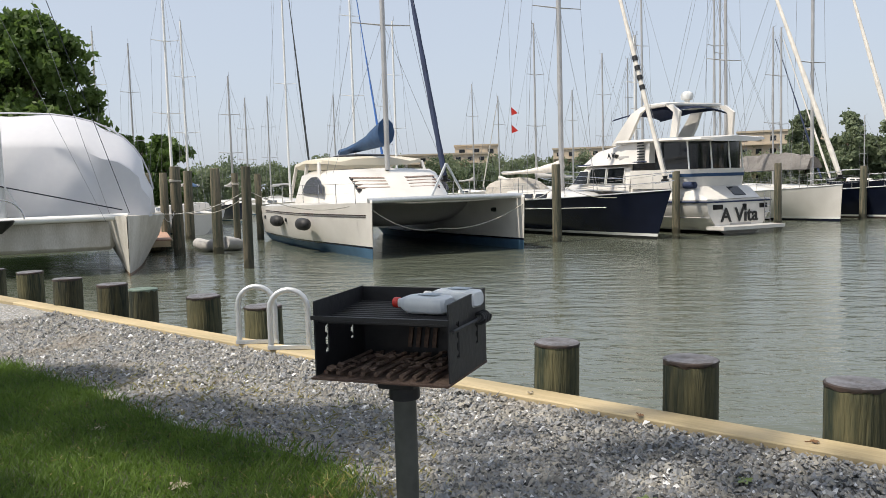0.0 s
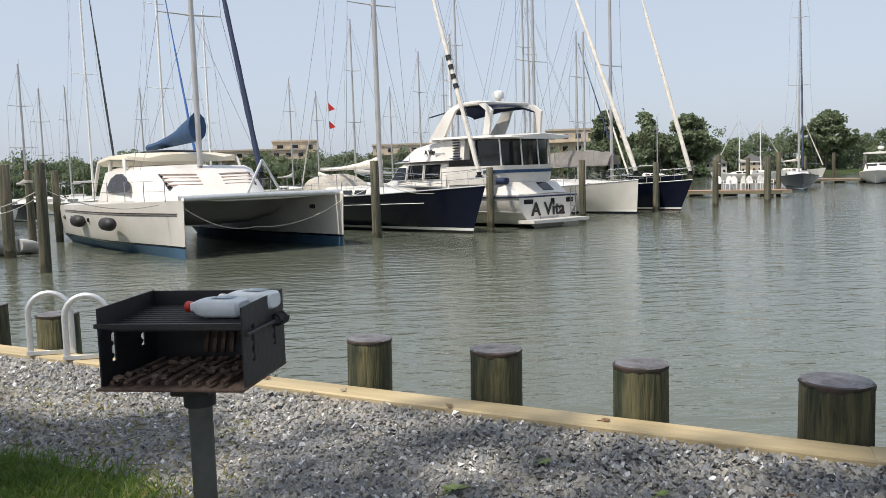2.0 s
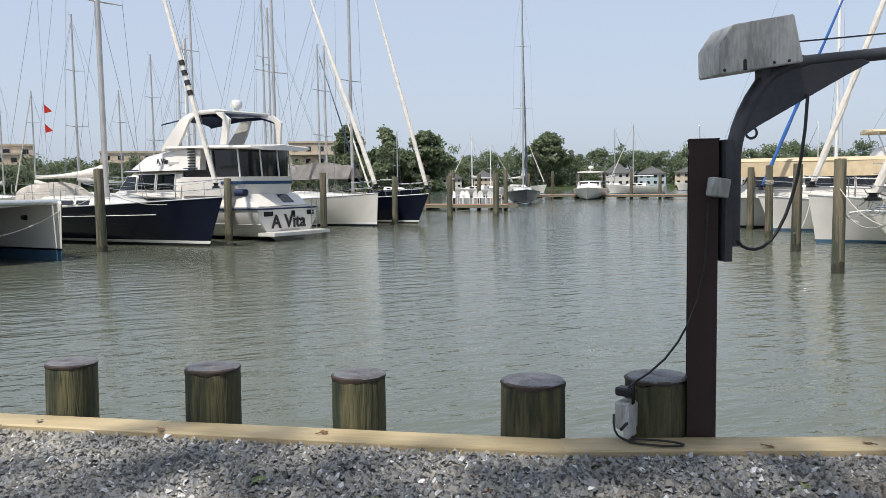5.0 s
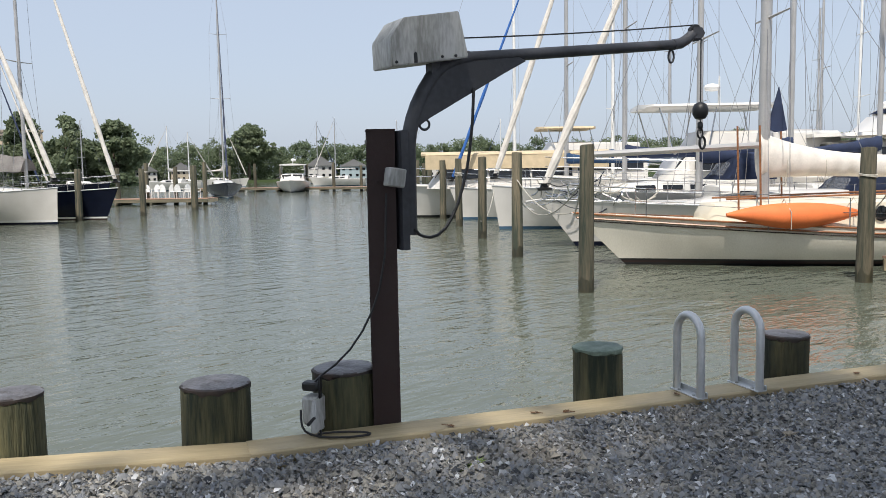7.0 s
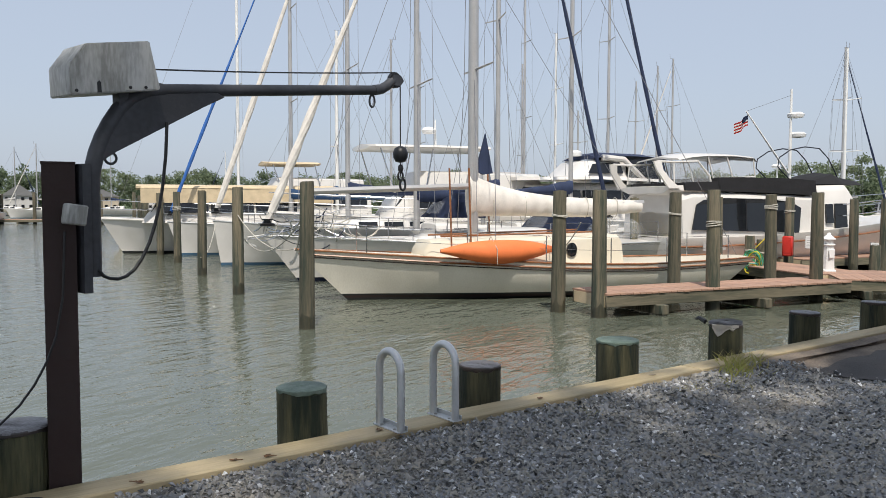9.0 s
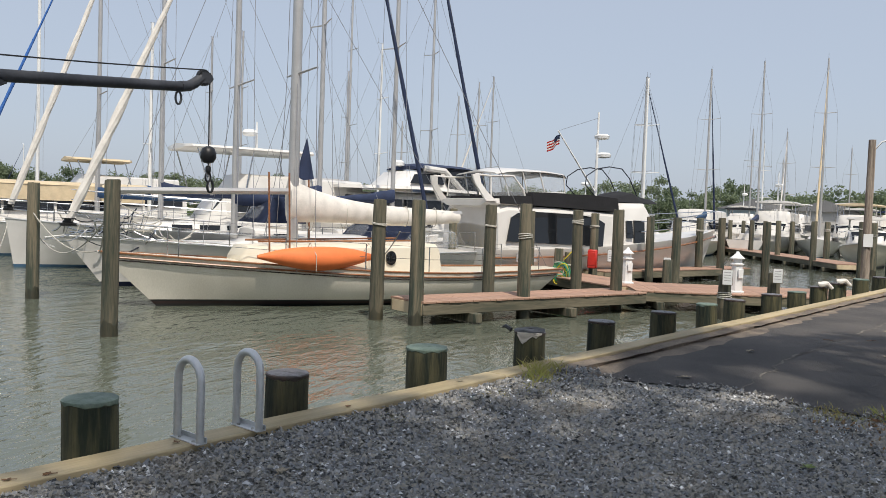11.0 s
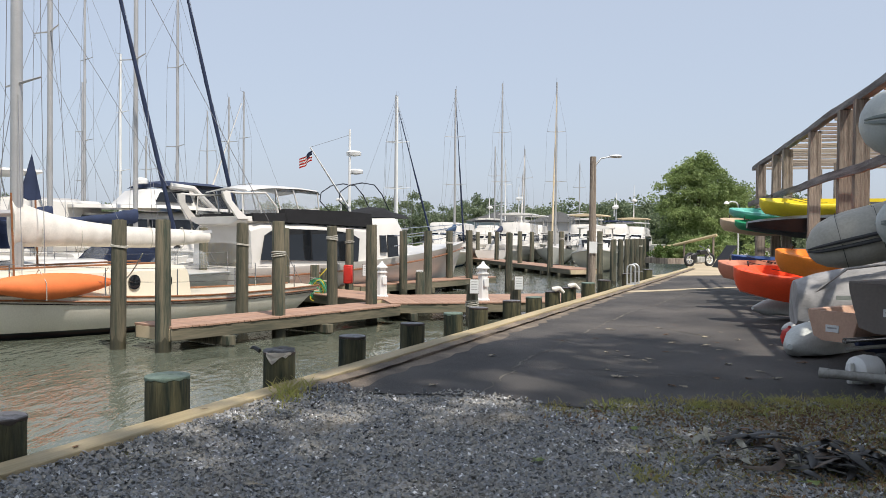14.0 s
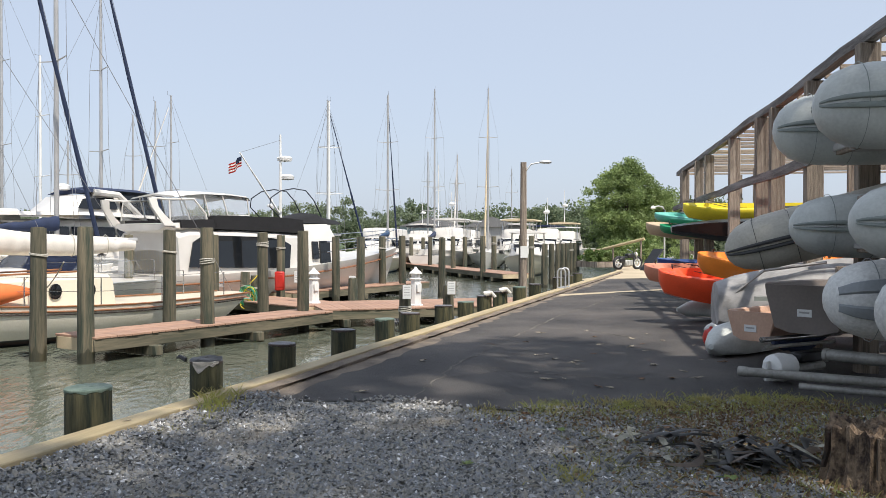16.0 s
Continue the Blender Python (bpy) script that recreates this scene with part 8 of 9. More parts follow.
for k in range(11):
    q = k / 10
    cx, cy, cz = 8.3 + 0.3 * q, -4.5 - 0.75 * q, 0.34 - 0.3 * q * (1 - q) + 0.03 * q
    rows.append([(cx + 0.045 * math.cos(t) * random.uniform(0.8, 1.2), cy, cz + (0.035 + 0.045 * math.sin(math.pi * q)) * math.sin(t) * random.uniform(0.8, 1.2)) for t in (2 * math.pi * j / 10 for j in range(10))])
rings(bm, rows)
part("canvas", bm, M_CANVAS, roll)
motor = thing("outboard_motor", heading((7.85, -4.22), Vector((0.4, -0.92)), 0.02), "white and black outboard motor lying among spars", "outboard motor")
bm = bmesh.new()
rings(bm, [[(x, w * math.cos(t), 0.13 + hh * math.sin(t)) for t in (2 * math.pi * j / 14 for j in range(14))] for x, w, hh in ((0.0, 0.07, 0.08), (0.03, 0.105, 0.12), (0.16, 0.12, 0.13), (0.28, 0.1, 0.11), (0.3, 0.07, 0.08))])
part("cowl", bm, M_WHITEPAINT, motor, "white cowl")
part("leg", _box((0.3, -0.045, 0.06), (0.78, 0.045, 0.15), 0.03), M_SPAR, motor)
part("bracket", _box((0.34, -0.07, 0.155), (0.7, 0.06, 0.25), 0.02), M_BLACK, motor)
part("skeg", _box((-0.07, -0.02, 0.02), (-0.005, 0.02, 0.2), 0.01), M_WHITEPAINT, motor)

# stump and leaf scraps
stump = thing("tree_stump", pose(5.0, -3.2, 0), "ragged dark brown tree stump standing in leaf litter", "stump")
bm = bmesh.new()
n = 60
wob = [1 + 0.06 * math.sin(i * 0.63) + 0.05 * math.sin(i * 1.7 + 1) + random.uniform(-0.05, 0.05) for i in range(n)]
rim = [0.3 + 0.02 * math.sin(i * 0.4) + random.uniform(-0.025, 0.025) for i in range(n)]
rows = [[(0.235 * k * w * math.cos(2 * math.pi * i / n), 0.235 * k * w * math.sin(2 * math.pi * i / n), h if z is None else z) for i, (w, h) in enumerate(zip(wob, rim))] for k, z in ((1.3, -0.05), (1.12, 0.03), (1.03, 0.1), (1.0, 0.2), (1.0, None))]
rows += [[(0.235 * k * w * math.cos(2 * math.pi * i / n), 0.235 * k * w * math.sin(2 * math.pi * i / n), h + d + random.uniform(-0.015, 0.015)) for i, (w, h) in enumerate(zip(wob, rim))] for k, d in ((0.93, 0.004), (0.75, -0.02), (0.5, -0.045), (0.2, -0.05))]
rings(bm, rows)
part("trunk", bm, mat("torn_brown_bark", (0.24, 0.17, 0.11), 0.2, 16, 0.9, bump=1.5, grain=60, second=(0.03, 0.018, 0.012), stretch=(1.2, 1.2, 0.7)), stump, "", False)
for i in range(5):
    a = random.uniform(0, 6.283)
    r1 = 0.24 * random.uniform(0.98, 1.06)
    bm = bmesh.new()
    h0, h1, w = random.uniform(0.0, 0.1), random.uniform(0.2, 0.31), random.uniform(0.008, 0.02)
    rings(bm, [[(r1 * q + 0.012, 0, z), (r1 * q, w, z), (r1 * q - 0.02, 0, z), (r1 * q, -w, z)] for q, z in ((1.12, h0), (1.03, (h0 + h1) / 2), (1.0, h1))])
    o = part("bark_strip", bm, M_BARKDARK if i % 2 else M_BARK, stump, "", False)
    o.matrix_basis = pose(0, 0, 0, 0, 0, math.degrees(a))


# ---- dock fixtures, lamp post ----
def lamp_post():
    ob = thing("lamp_post", pose(21.75, -5.28, 0), "grey timber lamp post with a short arm and cobra-head lamp", "street lamp")
    bm = bmesh.new()
    tube(bm, [(0, 0, -0.2), (0, 0, 3.32)], 0.1, 10, 0.08)
    part("pole", bm, M_GREYWOOD, ob)
    bm = bmesh.new()
    tube(bm, [(0, -0.06, 3.1), (0, -0.2, 3.28), (0, -0.5, 3.34)], 0.022, 8)
    part("arm", bm, M_ALU, ob)
    bm = bmesh.new()
    rings(bm, [[(w * math.cos(t), y, 3.34 + h * math.sin(t)) for t in (2 * math.pi * j / 12 for j in range(12))] for y, w, h in ((-0.42, 0.03, 0.03), (-0.5, 0.07, 0.045), (-0.66, 0.08, 0.05), (-0.74, 0.03, 0.03))])
    part("lamp_head", bm, M_ALU, ob)
    part("notice", _box((-0.12, -0.1, 0.85), (-0.1, 0.1, 1.15)), M_WHITEPAINT, ob, "white notice sheet")
    return ob


lamp_post()


def pedestal(p, z, h, label):
    ob = thing("power_pedestal", pose(p[0], p[1], z, 0, 0, 30), label, "power pedestal", "power pedestals on the dock")
    bm = bmesh.new()
    lathe(bm, [(0.19, 0), (0.19, 0.03), (0.15, 0.05), (0.125, h * 0.66), (0.16, h * 0.68), (0.16, h * 0.7), (0.11, h * 0.72), (0.11, h * 0.82)], 8)
    part("tower", bm, M_WHITEPAINT, ob)
    bm = bmesh.new()
    lathe(bm, [(0.17, h * 0.82), (0.17, h * 0.84), (0.05, h * 0.95), (0.03, h)], 8)
    part("roof", bm, M_WHITEPAINT, ob)
    part("outlet_lid", _box((-0.17, -0.07, h * 0.35), (-0.13, 0.07, h * 0.58), 0.01), M_WHITEPAINT, ob)
    return ob


pedestal((22.0, -2.5), DOCK_Z, 1.0, "white lighthouse-shaped power pedestal on the dock")
pedestal((23.1, 0.12), DOCK_Z, 0.95, "white power pedestal on the cross dock")
for x, y, z in ((24.05, 0.55, 0.28), (26.2, -1.0, 0.05), (21.45, -3.35, 0.1), (20.0, -2.1, 0.1)):
    sg = thing("dock_sign", pose(x, y, z, 0, 0, -8), "small white paper notice on a short post", "sign", "notices on the docks")
    part("sheet", _box((-0.16, -0.1, -0.16), (-0.15, 0.1, 0.16)), M_WHITEPAINT, sg)
    part("backing", _box((-0.149, -0.11, -0.17), (-0.14, 0.11, 0.17)), M_GREYWOOD, sg)
    for k in range(4):
        part("print_bar", _box((-0.163, -0.07, 0.1 - k * 0.06), (-0.1605, 0.07, 0.115 - k * 0.06)), M_GREYCANVAS, sg)
ext = thing("extinguisher_box", pose(26.75, 1.2, 0.05, 0, 0, -8), "red fire extinguisher box fixed to a post", "extinguisher box")
part("case", _box((-0.3, -0.14, -0.3), (-0.1, 0.14, 0.28), 0.03), M_RED, ext)
part("door_frame", _box((-0.312, -0.1, -0.2), (-0.3, 0.1, 0.2), 0.005), M_RED, ext)
hose = thing("hose_coil", pose(24.42, 1.95, -0.32, 0, 0, 0), "green and yellow hose hung in loose loops on a short post", "hose")
for k in range(11):
    bm = bmesh.new()
    r, sag, turn = random.uniform(0.16, 0.3), random.uniform(0.1, 0.34), random.uniform(-0.7, 0.7)
    pts = []
    for i in range(21):
        t = 2 * math.pi * i / 20
        y = r * math.cos(t)
        pts.append((-0.18 - 0.03 * k % 0.1 + 0.05 * math.sin(2 * t), y * math.cos(turn) + random.uniform(-0.01, 0.01), 0.12 + sag * math.sin(t) - 0.05 * (k % 4) + y * math.sin(turn)))
    tube(bm, pts, 0.013, 6)
    part("loop", bm, (M_GREEN, M_YELLOW, M_TEAL)[k % 3], hose)
bm = bmesh.new()
tube(bm, [(-0.18, -0.05, 0.4), (-0.2, -0.25, 0.62), (-0.1, -0.42, 0.86)], 0.012, 6)
part("loose_end", bm, M_YELLOW, hose)

# plastic bag and gloves left on bollards
bag = thing("plastic_bag", pose(7.905, 0.669, 0.31) @ Matrix.Diagonal((0.9, 0.9, 1, 1)), "torn white and black plastic bag tied round a bollard", "plastic bag")
bm = bmesh.new()
rows = []
for z, k in ((0.006, 0.5), (0.008, 0.9), (-0.002, 0.98), (-0.006, 0.94)):
    rows.append([(0.15 * k * random.uniform(0.96, 1.07) * math.cos(2 * math.pi * i / 16), 0.15 * k * random.uniform(0.96, 1.07) * math.sin(2 * math.pi * i / 16), z + random.uniform(-0.012, 0.012)) for i in range(16)])
rings(bm, rows)
part("black_film", bm, M_BLACK, bag)
bm = bmesh.new()
drops = [0.03, 0.07, 0.1, 0.08, 0.05, 0.03, 0.045, 0.03, 0.02]
rows = [[((0.158 + random.uniform(0, 0.014)) * math.cos(2.5 + 1.5 * j / 8), (0.158 + random.uniform(0, 0.014)) * math.sin(2.5 + 1.5 * j / 8), 0.0 - d * i / 6 + random.uniform(-0.004, 0.004)) for j, d in enumerate(drops)] for i in range(7)]
rings(bm, rows, closed=False, cap=(False, False))
bmesh.ops.solidify(bm, geom=bm.faces[:], thickness=0.004)
part("white_film", bm, M_WHITECANVAS, bag, "pale torn plastic film")
bm = bmesh.new()
tube(bm, [(-0.1, 0.16, 0.01), (-0.06, 0.22, 0.035), (-0.02, 0.25, 0.02), (0.03, 0.24, 0.03)], 0.02, 6, 0.008)
part("black_film_end", bm, M_BLACK, bag)
for x, y in ((15.51, -3.078), (16.522, -3.577)):
    gl = thing("work_glove", pose(x, y, 0.3), "pale work gloves drying on a bollard", "glove", "gloves on bollards")
    for k in range(3):
        bm = bmesh.new()
        tube(bm, [(-0.14 + k * 0.1, 0, 0.03), (-0.16 + k * 0.1, -0.1, 0.06), (-0.17 + k * 0.1, -0.17, -0.02)], 0.04, 7, 0.025)
        part("glove_piece", bm, M_WHITECANVAS, gl)

# white chairs on the far dock
M_CHAIR = M_WHITEPAINT


def plastic_chair(m):
    ob = thing("plastic_chair", m, "white moulded plastic armchair on the far dock", "chair", "chairs on the far dock")
    part("seat", _box((-0.24, -0.24, 0.42), (0.24, 0.24, 0.46), 0.015), M_CHAIR, ob)
    bm = bmesh.new()
    rings(bm, [[(-0.25, 0.24 * math.cos(t) , 0.46 + 0.5 * math.sin(t)) for t in (math.pi * j / 10 for j in range(11))], [(-0.21, 0.24 * math.cos(t), 0.46 + 0.5 * math.sin(t)) for t in (math.pi * j / 10 for j in range(11))]])
    part("backrest", bm, M_CHAIR, ob)
    for x in (-0.22, 0.22):
        for y in (-0.24, 0.24):
            part("leg", _box((x - 0.02, y - 0.02, 0), (x + 0.02, y + 0.02, 0.64 if x > 0 else 0.46), 0.004), M_CHAIR, ob)
    for y in (-0.25, 0.25):
        part("armrest", _box((-0.24, y - 0.03, 0.63), (0.24, y + 0.03, 0.66), 0.01), M_CHAIR, ob)
    return ob


seat0 = plastic_chair(pose(26.4, 54.4, DOCK_Z, 0, 0, -150))
for k in range(1, 7):
    copy_thing(seat0, pose(26.4 + k * 0.36 + (k % 2) * 0.2, 54.4 - k * 0.5, DOCK_Z, 0, 0, -150 + k * 13))


# ---- far shore, buildings, trees ----
def shore_radius(deg):
    pts = ((-70, 50), (-30, 50), (-25, 110), (-18, 150), (10, 150), (20, 140), (26, 185), (60, 190), (80, 175), (100, 130), (106, 112), (125, 90))
    for (a, ra), (b, rb) in zip(pts, pts[1:]):
        if a <= deg <= b:
            return ra + (rb - ra) * (deg - a) / (b - a)
    return 190


def polar(deg, r):
    return (0.9 + r * math.sin(radians(deg)), r * math.cos(radians(deg)))


edge = [polar(d, shore_radius(d)) for d in range(-70, 126, 4)]
plate("far_shore", edge + [polar(d, 1400) for d in range(122, -71, -6)], -0.35, mat("far_grass", (0.08, 0.12, 0.04), 0.2, 0.05, 0.9, bump=0), "low green far shore of the creek", "shore", 1.0)


def leaf_cloud(clumps, per, size, rng, flat=0.75, shell=False):
    """Leaves scattered through clumps, (x, y, z, r) rows, with strays; shell: over their skins alone."""
    c = np.repeat(np.array(clumps, float), per, axis=0)
    n = len(c)
    d = rng.normal(size=(n, 3))
    d /= np.linalg.norm(d, axis=1)[:, None]
    rad = c[:, 3:] * (rng.uniform(0.55, 1.05, (n, 1)) if shell else np.minimum(1.5, rng.uniform(0.0, 1.0, (n, 1)) ** 0.45 * rng.normal(1.0, 0.18, (n, 1))))
    p = c[:, :3] + d * rad * np.array([1, 1, flat])
    a = rng.normal(size=(n, 3))
    a /= np.linalg.norm(a, axis=1)[:, None]
    b = np.cross(a, rng.normal(size=(n, 3)))
    b /= np.linalg.norm(b, axis=1)[:, None]
    s = size * rng.uniform(0.6, 1.3, (n, 1))
    v = np.stack([p - a * s * 0.9, p + b * s * 0.5, p + a * s * 0.9, p - b * s * 0.5], 1).reshape(-1, 3)
    return v, np.arange(4 * n).reshape(-1, 4)


def tree(p, z, h, r, label, seed, leaf=0.35, per=70, clumps=60, bare=0.25, material=None, pointed=False, trunk_r=None, shade=False):
    """shade: a crown of broad clumps, whose shadow is dappled."""
    rng = np.random.default_rng(seed)
    ob = thing("tree", pose(p[0], p[1], z), label, "tree", "trees")
    tr = trunk_r or h * 0.03
    bm = bmesh.new()
    tube(bm, [(0, 0, -0.3), (0.03 * h * 0.3, 0, h * 0.3), (0, 0.02 * h, h * 0.6), (0, 0, h * 0.9)], tr, 10, tr * 0.2)
    part("trunk", bm, M_BARK, ob)
    cl = []
    # boughs, each carrying small sprays, so that the outline is uneven
    boughs = [(rng.uniform(0, 6.283), rng.uniform(0.0, 1.0), rng.uniform(0.55, 1.12)) for _ in range(0 if shade else max(12, clumps // 3))]
    for i in range(clumps if shade else clumps * 3):
        if shade:
            k, reach, big = rng.uniform(0, 1), 1.0, (0.16, 0.34)
        else:
            turn, lift, reach = boughs[i % len(boughs)]
            k, big = min(1.0, max(0.0, lift + rng.normal(0, 0.06))), (0.08, 0.21)
        zz = h * (bare + (1 - bare) * k)
        w = r * ((1 - k) ** 0.8 if pointed else max(0.15, math.sin(math.pi * min(0.96, 0.2 + 0.78 * k)) ** 0.7))
        if shade:
            ang, q = rng.uniform(0, 6.283), w * math.sqrt(rng.uniform(0.1, 1))
        else:
            ang, q = turn + rng.normal(0, 0.3), w * reach * math.sqrt(rng.uniform(0.05, 1))
        cl.append((q * math.cos(ang), q * math.sin(ang), zz, r * rng.uniform(*big) * (0.7 if pointed else 1)))
    for i in range(7):
        x, y, zz, _ = cl[i * 5 % len(cl) if shade else i]
        bm = bmesh.new()
        z0 = h * rng.uniform(0.25, 0.55)
        tube(bm, [(0, 0, z0), (x * 0.5, y * 0.5, (z0 + zz) / 2 + 0.1), (x, y, zz)], tr * 0.4, 6, tr * 0.08)
        part("limb", bm, M_BARK, ob)
    v, f = leaf_cloud(cl, per if shade else max(24, per // 2), leaf, rng, shell=shade)
    me = bpy.data.meshes.new("crown")
    me.from_pydata(v.tolist(), [], f.tolist())
    me.materials.append(material or M_LEAF)
    c = new("crown", me)
    c.parent = ob
    return ob


M_FRESH = leafy(mat("fresh_leaves", (0.3, 0.38, 0.14), 0.2, 0.35, 0.6, bump=0, second=(0.14, 0.2, 0.07)))
tree((57.2, -21.4), 0, 6.8, 3.5, "broad green tree beyond the boat rack", 3, 0.1, 230, 190, 0.1, M_FRESH)
tree((70, -29), 0, 5.5, 3.0, "small green tree beyond the pale apron", 8, 0.2, 120, 60, 0.1, M_FRESH)
tree(polar(-32.2, 58), -0.35, 12.4, 5.8, "tall dark green tree behind the wrapped catamaran", 5, 0.28, 200, 130, 0.1)
tree(polar(-36, 60), -0.35, 11, 5.0, "yellow-green tree behind the wrapped catamaran", 6, 0.4, 90, 80, 0.05, mat("yellow_leaves", (0.13, 0.17, 0.035), 0.2, 0.6, 0.6, bump=0, second=(0.07, 0.1, 0.02)))
tree(polar(-26.0, 102), -0.35, 8.0, 2.5, "small dark conifer on the far bank", 7, 0.3, 70, 60, 0.05, None, True)
tree(polar(-24.6, 116), -0.35, 8.6, 5.6, "rounded green tree on the far bank", 9, 0.4, 90, 70, 0.05)
# far shore trees, in the leaf colour that has the air's haze mixed in
tree(polar(31.8, 190), -0.35, 12.0, 6.0, "large round tree on the far shore", 10, 0.4, 120, 80, 0.35, M_LEAFHAZE)
tree(polar(20.5, 142), -0.35, 10.6, 5.0, "dense dark tree on the far shore", 11, 0.4, 120, 80, 0.05, M_LEAFHAZE)
tree(polar(23.3, 142), -0.35, 9.6, 5.5, "dense dark tree on the far shore", 12, 0.4, 120, 80, 0.05, M_LEAFHAZE)
tree(polar(18, 150), -0.35, 11.5, 4.5, "dense dark tree on the far shore", 13, 0.4, 120, 70, 0.05, M_LEAFHAZE)

rng = np.random.default_rng(21)
clumps = []
for d in np.arange(-24, 118, 0.6):
    for row in range(2):
        r0 = shore_radius(d) + 6 + row * 14 + rng.uniform(0, 10)
        x, y = polar(d + rng.uniform(-0.2, 0.2), r0)
        h = (9.0 + 4.5 * rng.uniform() ** 1.5 + row * 2.0) * (0.8 if r0 < 160 else 1.0) * (0.72 if d > 84 else 0.58 if d < 22 else 0.7)
        for i in range(10):
            k = rng.uniform(0.05, 0.9)
            w = 3.2 * math.sin(math.pi * (0.15 + 0.75 * k))
            ang = rng.uniform(0, 6.283)
            clumps.append((x + w * rng.uniform(0.2, 1) * math.cos(ang), y + w * rng.uniform(0.2, 1) * math.sin(ang), -0.35 + h * k, rng.uniform(0.9, 1.9)))
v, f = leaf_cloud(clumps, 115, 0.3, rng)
# the wood's haze comes from its pale leaf colour, there is no volume
big_mesh("far_woods", v.tolist(), f.tolist(), M_LEAFHAZE, "continuous green wood along the far shore", "woods")


def building(p, turn, w, d, h, roof, wall_m, roof_m, rows, cols, label, name="house", group="houses on the far shore"):
    ob = thing(name, pose(p[0], p[1], -0.35, 0, 0, turn), label, "building", group)
    part("wall", _box((-w / 2, 0, 0), (w / 2, d, h)), wall_m, ob, "", False)
    bm = bmesh.new()
    if roof:
        rings(bm, [[(-w / 2 - 0.3, y, h - 0.1), (w / 2 + 0.3, y, h - 0.1), (0, y, h + roof)] for y in (-0.4, d + 0.4)])
    else:
        box(bm, (-w / 2 - 0.2, -0.2, h), (w / 2 + 0.2, d + 0.2, h + 0.35))
    part("roof", bm, roof_m, ob, "", False)
    cw, rh = w / cols, h / rows
    win = fr = None
    for i in range(rows):
        for j in range(cols):
            m = Matrix.Translation((-w / 2 + cw * (j + 0.5), -0.03, rh * (i + 0.5)))
            if win is None:
                win = part("window", _box((-cw * 0.2, -0.03, -rh * 0.16), (cw * 0.2, 0.06, rh * 0.22)), M_DARKGLASS, ob)
                win.matrix_basis = m
                part("window_frame", _box((-cw * 0.32, -0.05, -rh * 0.3), (cw * 0.32, -0.031, -rh * 0.25)), M_WHITEPAINT, win)
            else:
                again(win, ob, m)
    if not roof:
        for i in range(rows):
            o = part("balcony", _box((-w / 2, -1.0, rh * i + 0.05), (w / 2, 0, rh * i + 0.25)), wall_m, ob)
    return ob


M_SIDING = mat("pale_siding", (0.55, 0.53, 0.5), 0.06, 0.5, 0.7, bump=0)
M_SIDING2 = mat("blue_grey_siding", (0.36, 0.44, 0.46), 0.06, 0.5, 0.7, bump=0)
M_BRICK = mat("tan_brick", (0.52, 0.44, 0.34), 0.1, 0.5, 0.85, bump=0)
M_SHINGLE = mat("grey_shingle", (0.2, 0.2, 0.2), 0.1, 0.5, 0.9, bump=0)
for deg, r, w, h, rf, m, turn, lab in ((36.6, 186, 8, 4.2, 3.4, M_SIDING, -36, "pale two-storey house with steep gables across the creek"), (38.9, 187, 8.5, 3.8, 2.4, M_SIDING2, -38, "blue-grey house with a shingle roof across the creek"),
                                       (41.4, 186, 9, 4.0, 2.2, M_BRICK, -42, "tan house among trees across the creek"), (27.4, 186, 6, 3.4, 2.6, M_BRICK, -28, "tan cottage among trees across the creek"), (25.2, 182, 6, 3.2, 2.4, M_SIDING, -26, "pale cottage among trees across the creek"),
                                       (45.0, 186, 8, 3.8, 2.4, M_SIDING, -46, "white house behind moored boats across the creek")):
    building(polar(deg, r), turn, w * 0.72, 9, h * 0.72, rf * 0.66, m, M_SHINGLE, 2, 4, lab)
for deg, r, w, h, rows, cols, lab in ((-6.3, 146, 19, 9.2, 4, 9, "tan four-storey apartment block behind the masts"), (-3.4, 152, 8, 11.5, 4, 3, "taller tan stair tower of the apartment block"), (5.6, 146, 19, 9.6, 4, 9, "tan four-storey apartment block behind the masts"), (16.6, 140, 13, 11.4, 4, 6, "tan apartment block beside dark trees")):
    building(polar(deg, r + 24), -deg, w * 1.15, 12, h * 0.84, 0, M_BRICK, M_BRICK, rows, cols, lab, "apartment_building", "apartment blocks")
building((94.5, -19.0), 78, 6, 9, 3.2, 1.0, M_SIDING, M_SHINGLE, 1, 5, "low grey marina building behind the boats", "marina_building", "marina buildings")
building((110.5, -14.0), 82, 8, 9, 3.5, 1.1, M_SIDING2, M_SHINGLE, 2, 6, "low blue-grey boat shed behind the boats", "marina_building", "marina buildings")

# shade trees standing behind the camera
tree((-3.0, -2.5), 0, 14.0, 4.2, "leafy shade tree on the lawn", 31, 0.2, 80, 70, 0.5, trunk_r=0.26, shade=True)
tree((2.4, -5.2), 0, 14.0, 3.1, "leafy shade tree behind the stump", 34, 0.2, 88, 56, 0.55, trunk_r=0.22, shade=True)
tree((-7.6, 0.4), 0, 13.0, 2.3, "leafy shade tree on the lawn", 33, 0.2, 140, 22, 0.5, trunk_r=0.22, shade=True)


# ---- yard beyond the lane ----
bed = thing("planter_bed", pose(40.1, -13.7, 0, 0, 0, -72), "raised timber-edged bed with green shrubs", "planter")
for x0, x1, y0, y1 in ((-1.0, 1.0, -0.9, -0.82), (-1.0, 1.0, 0.82, 0.9), (-1.0, -0.92, -0.815, 0.815), (0.92, 1.0, -0.815, 0.815)):
    part("edging", _box((x0, y0, 0), (x1, y1, 0.28), 0.01), M_GREYWOOD, bed)
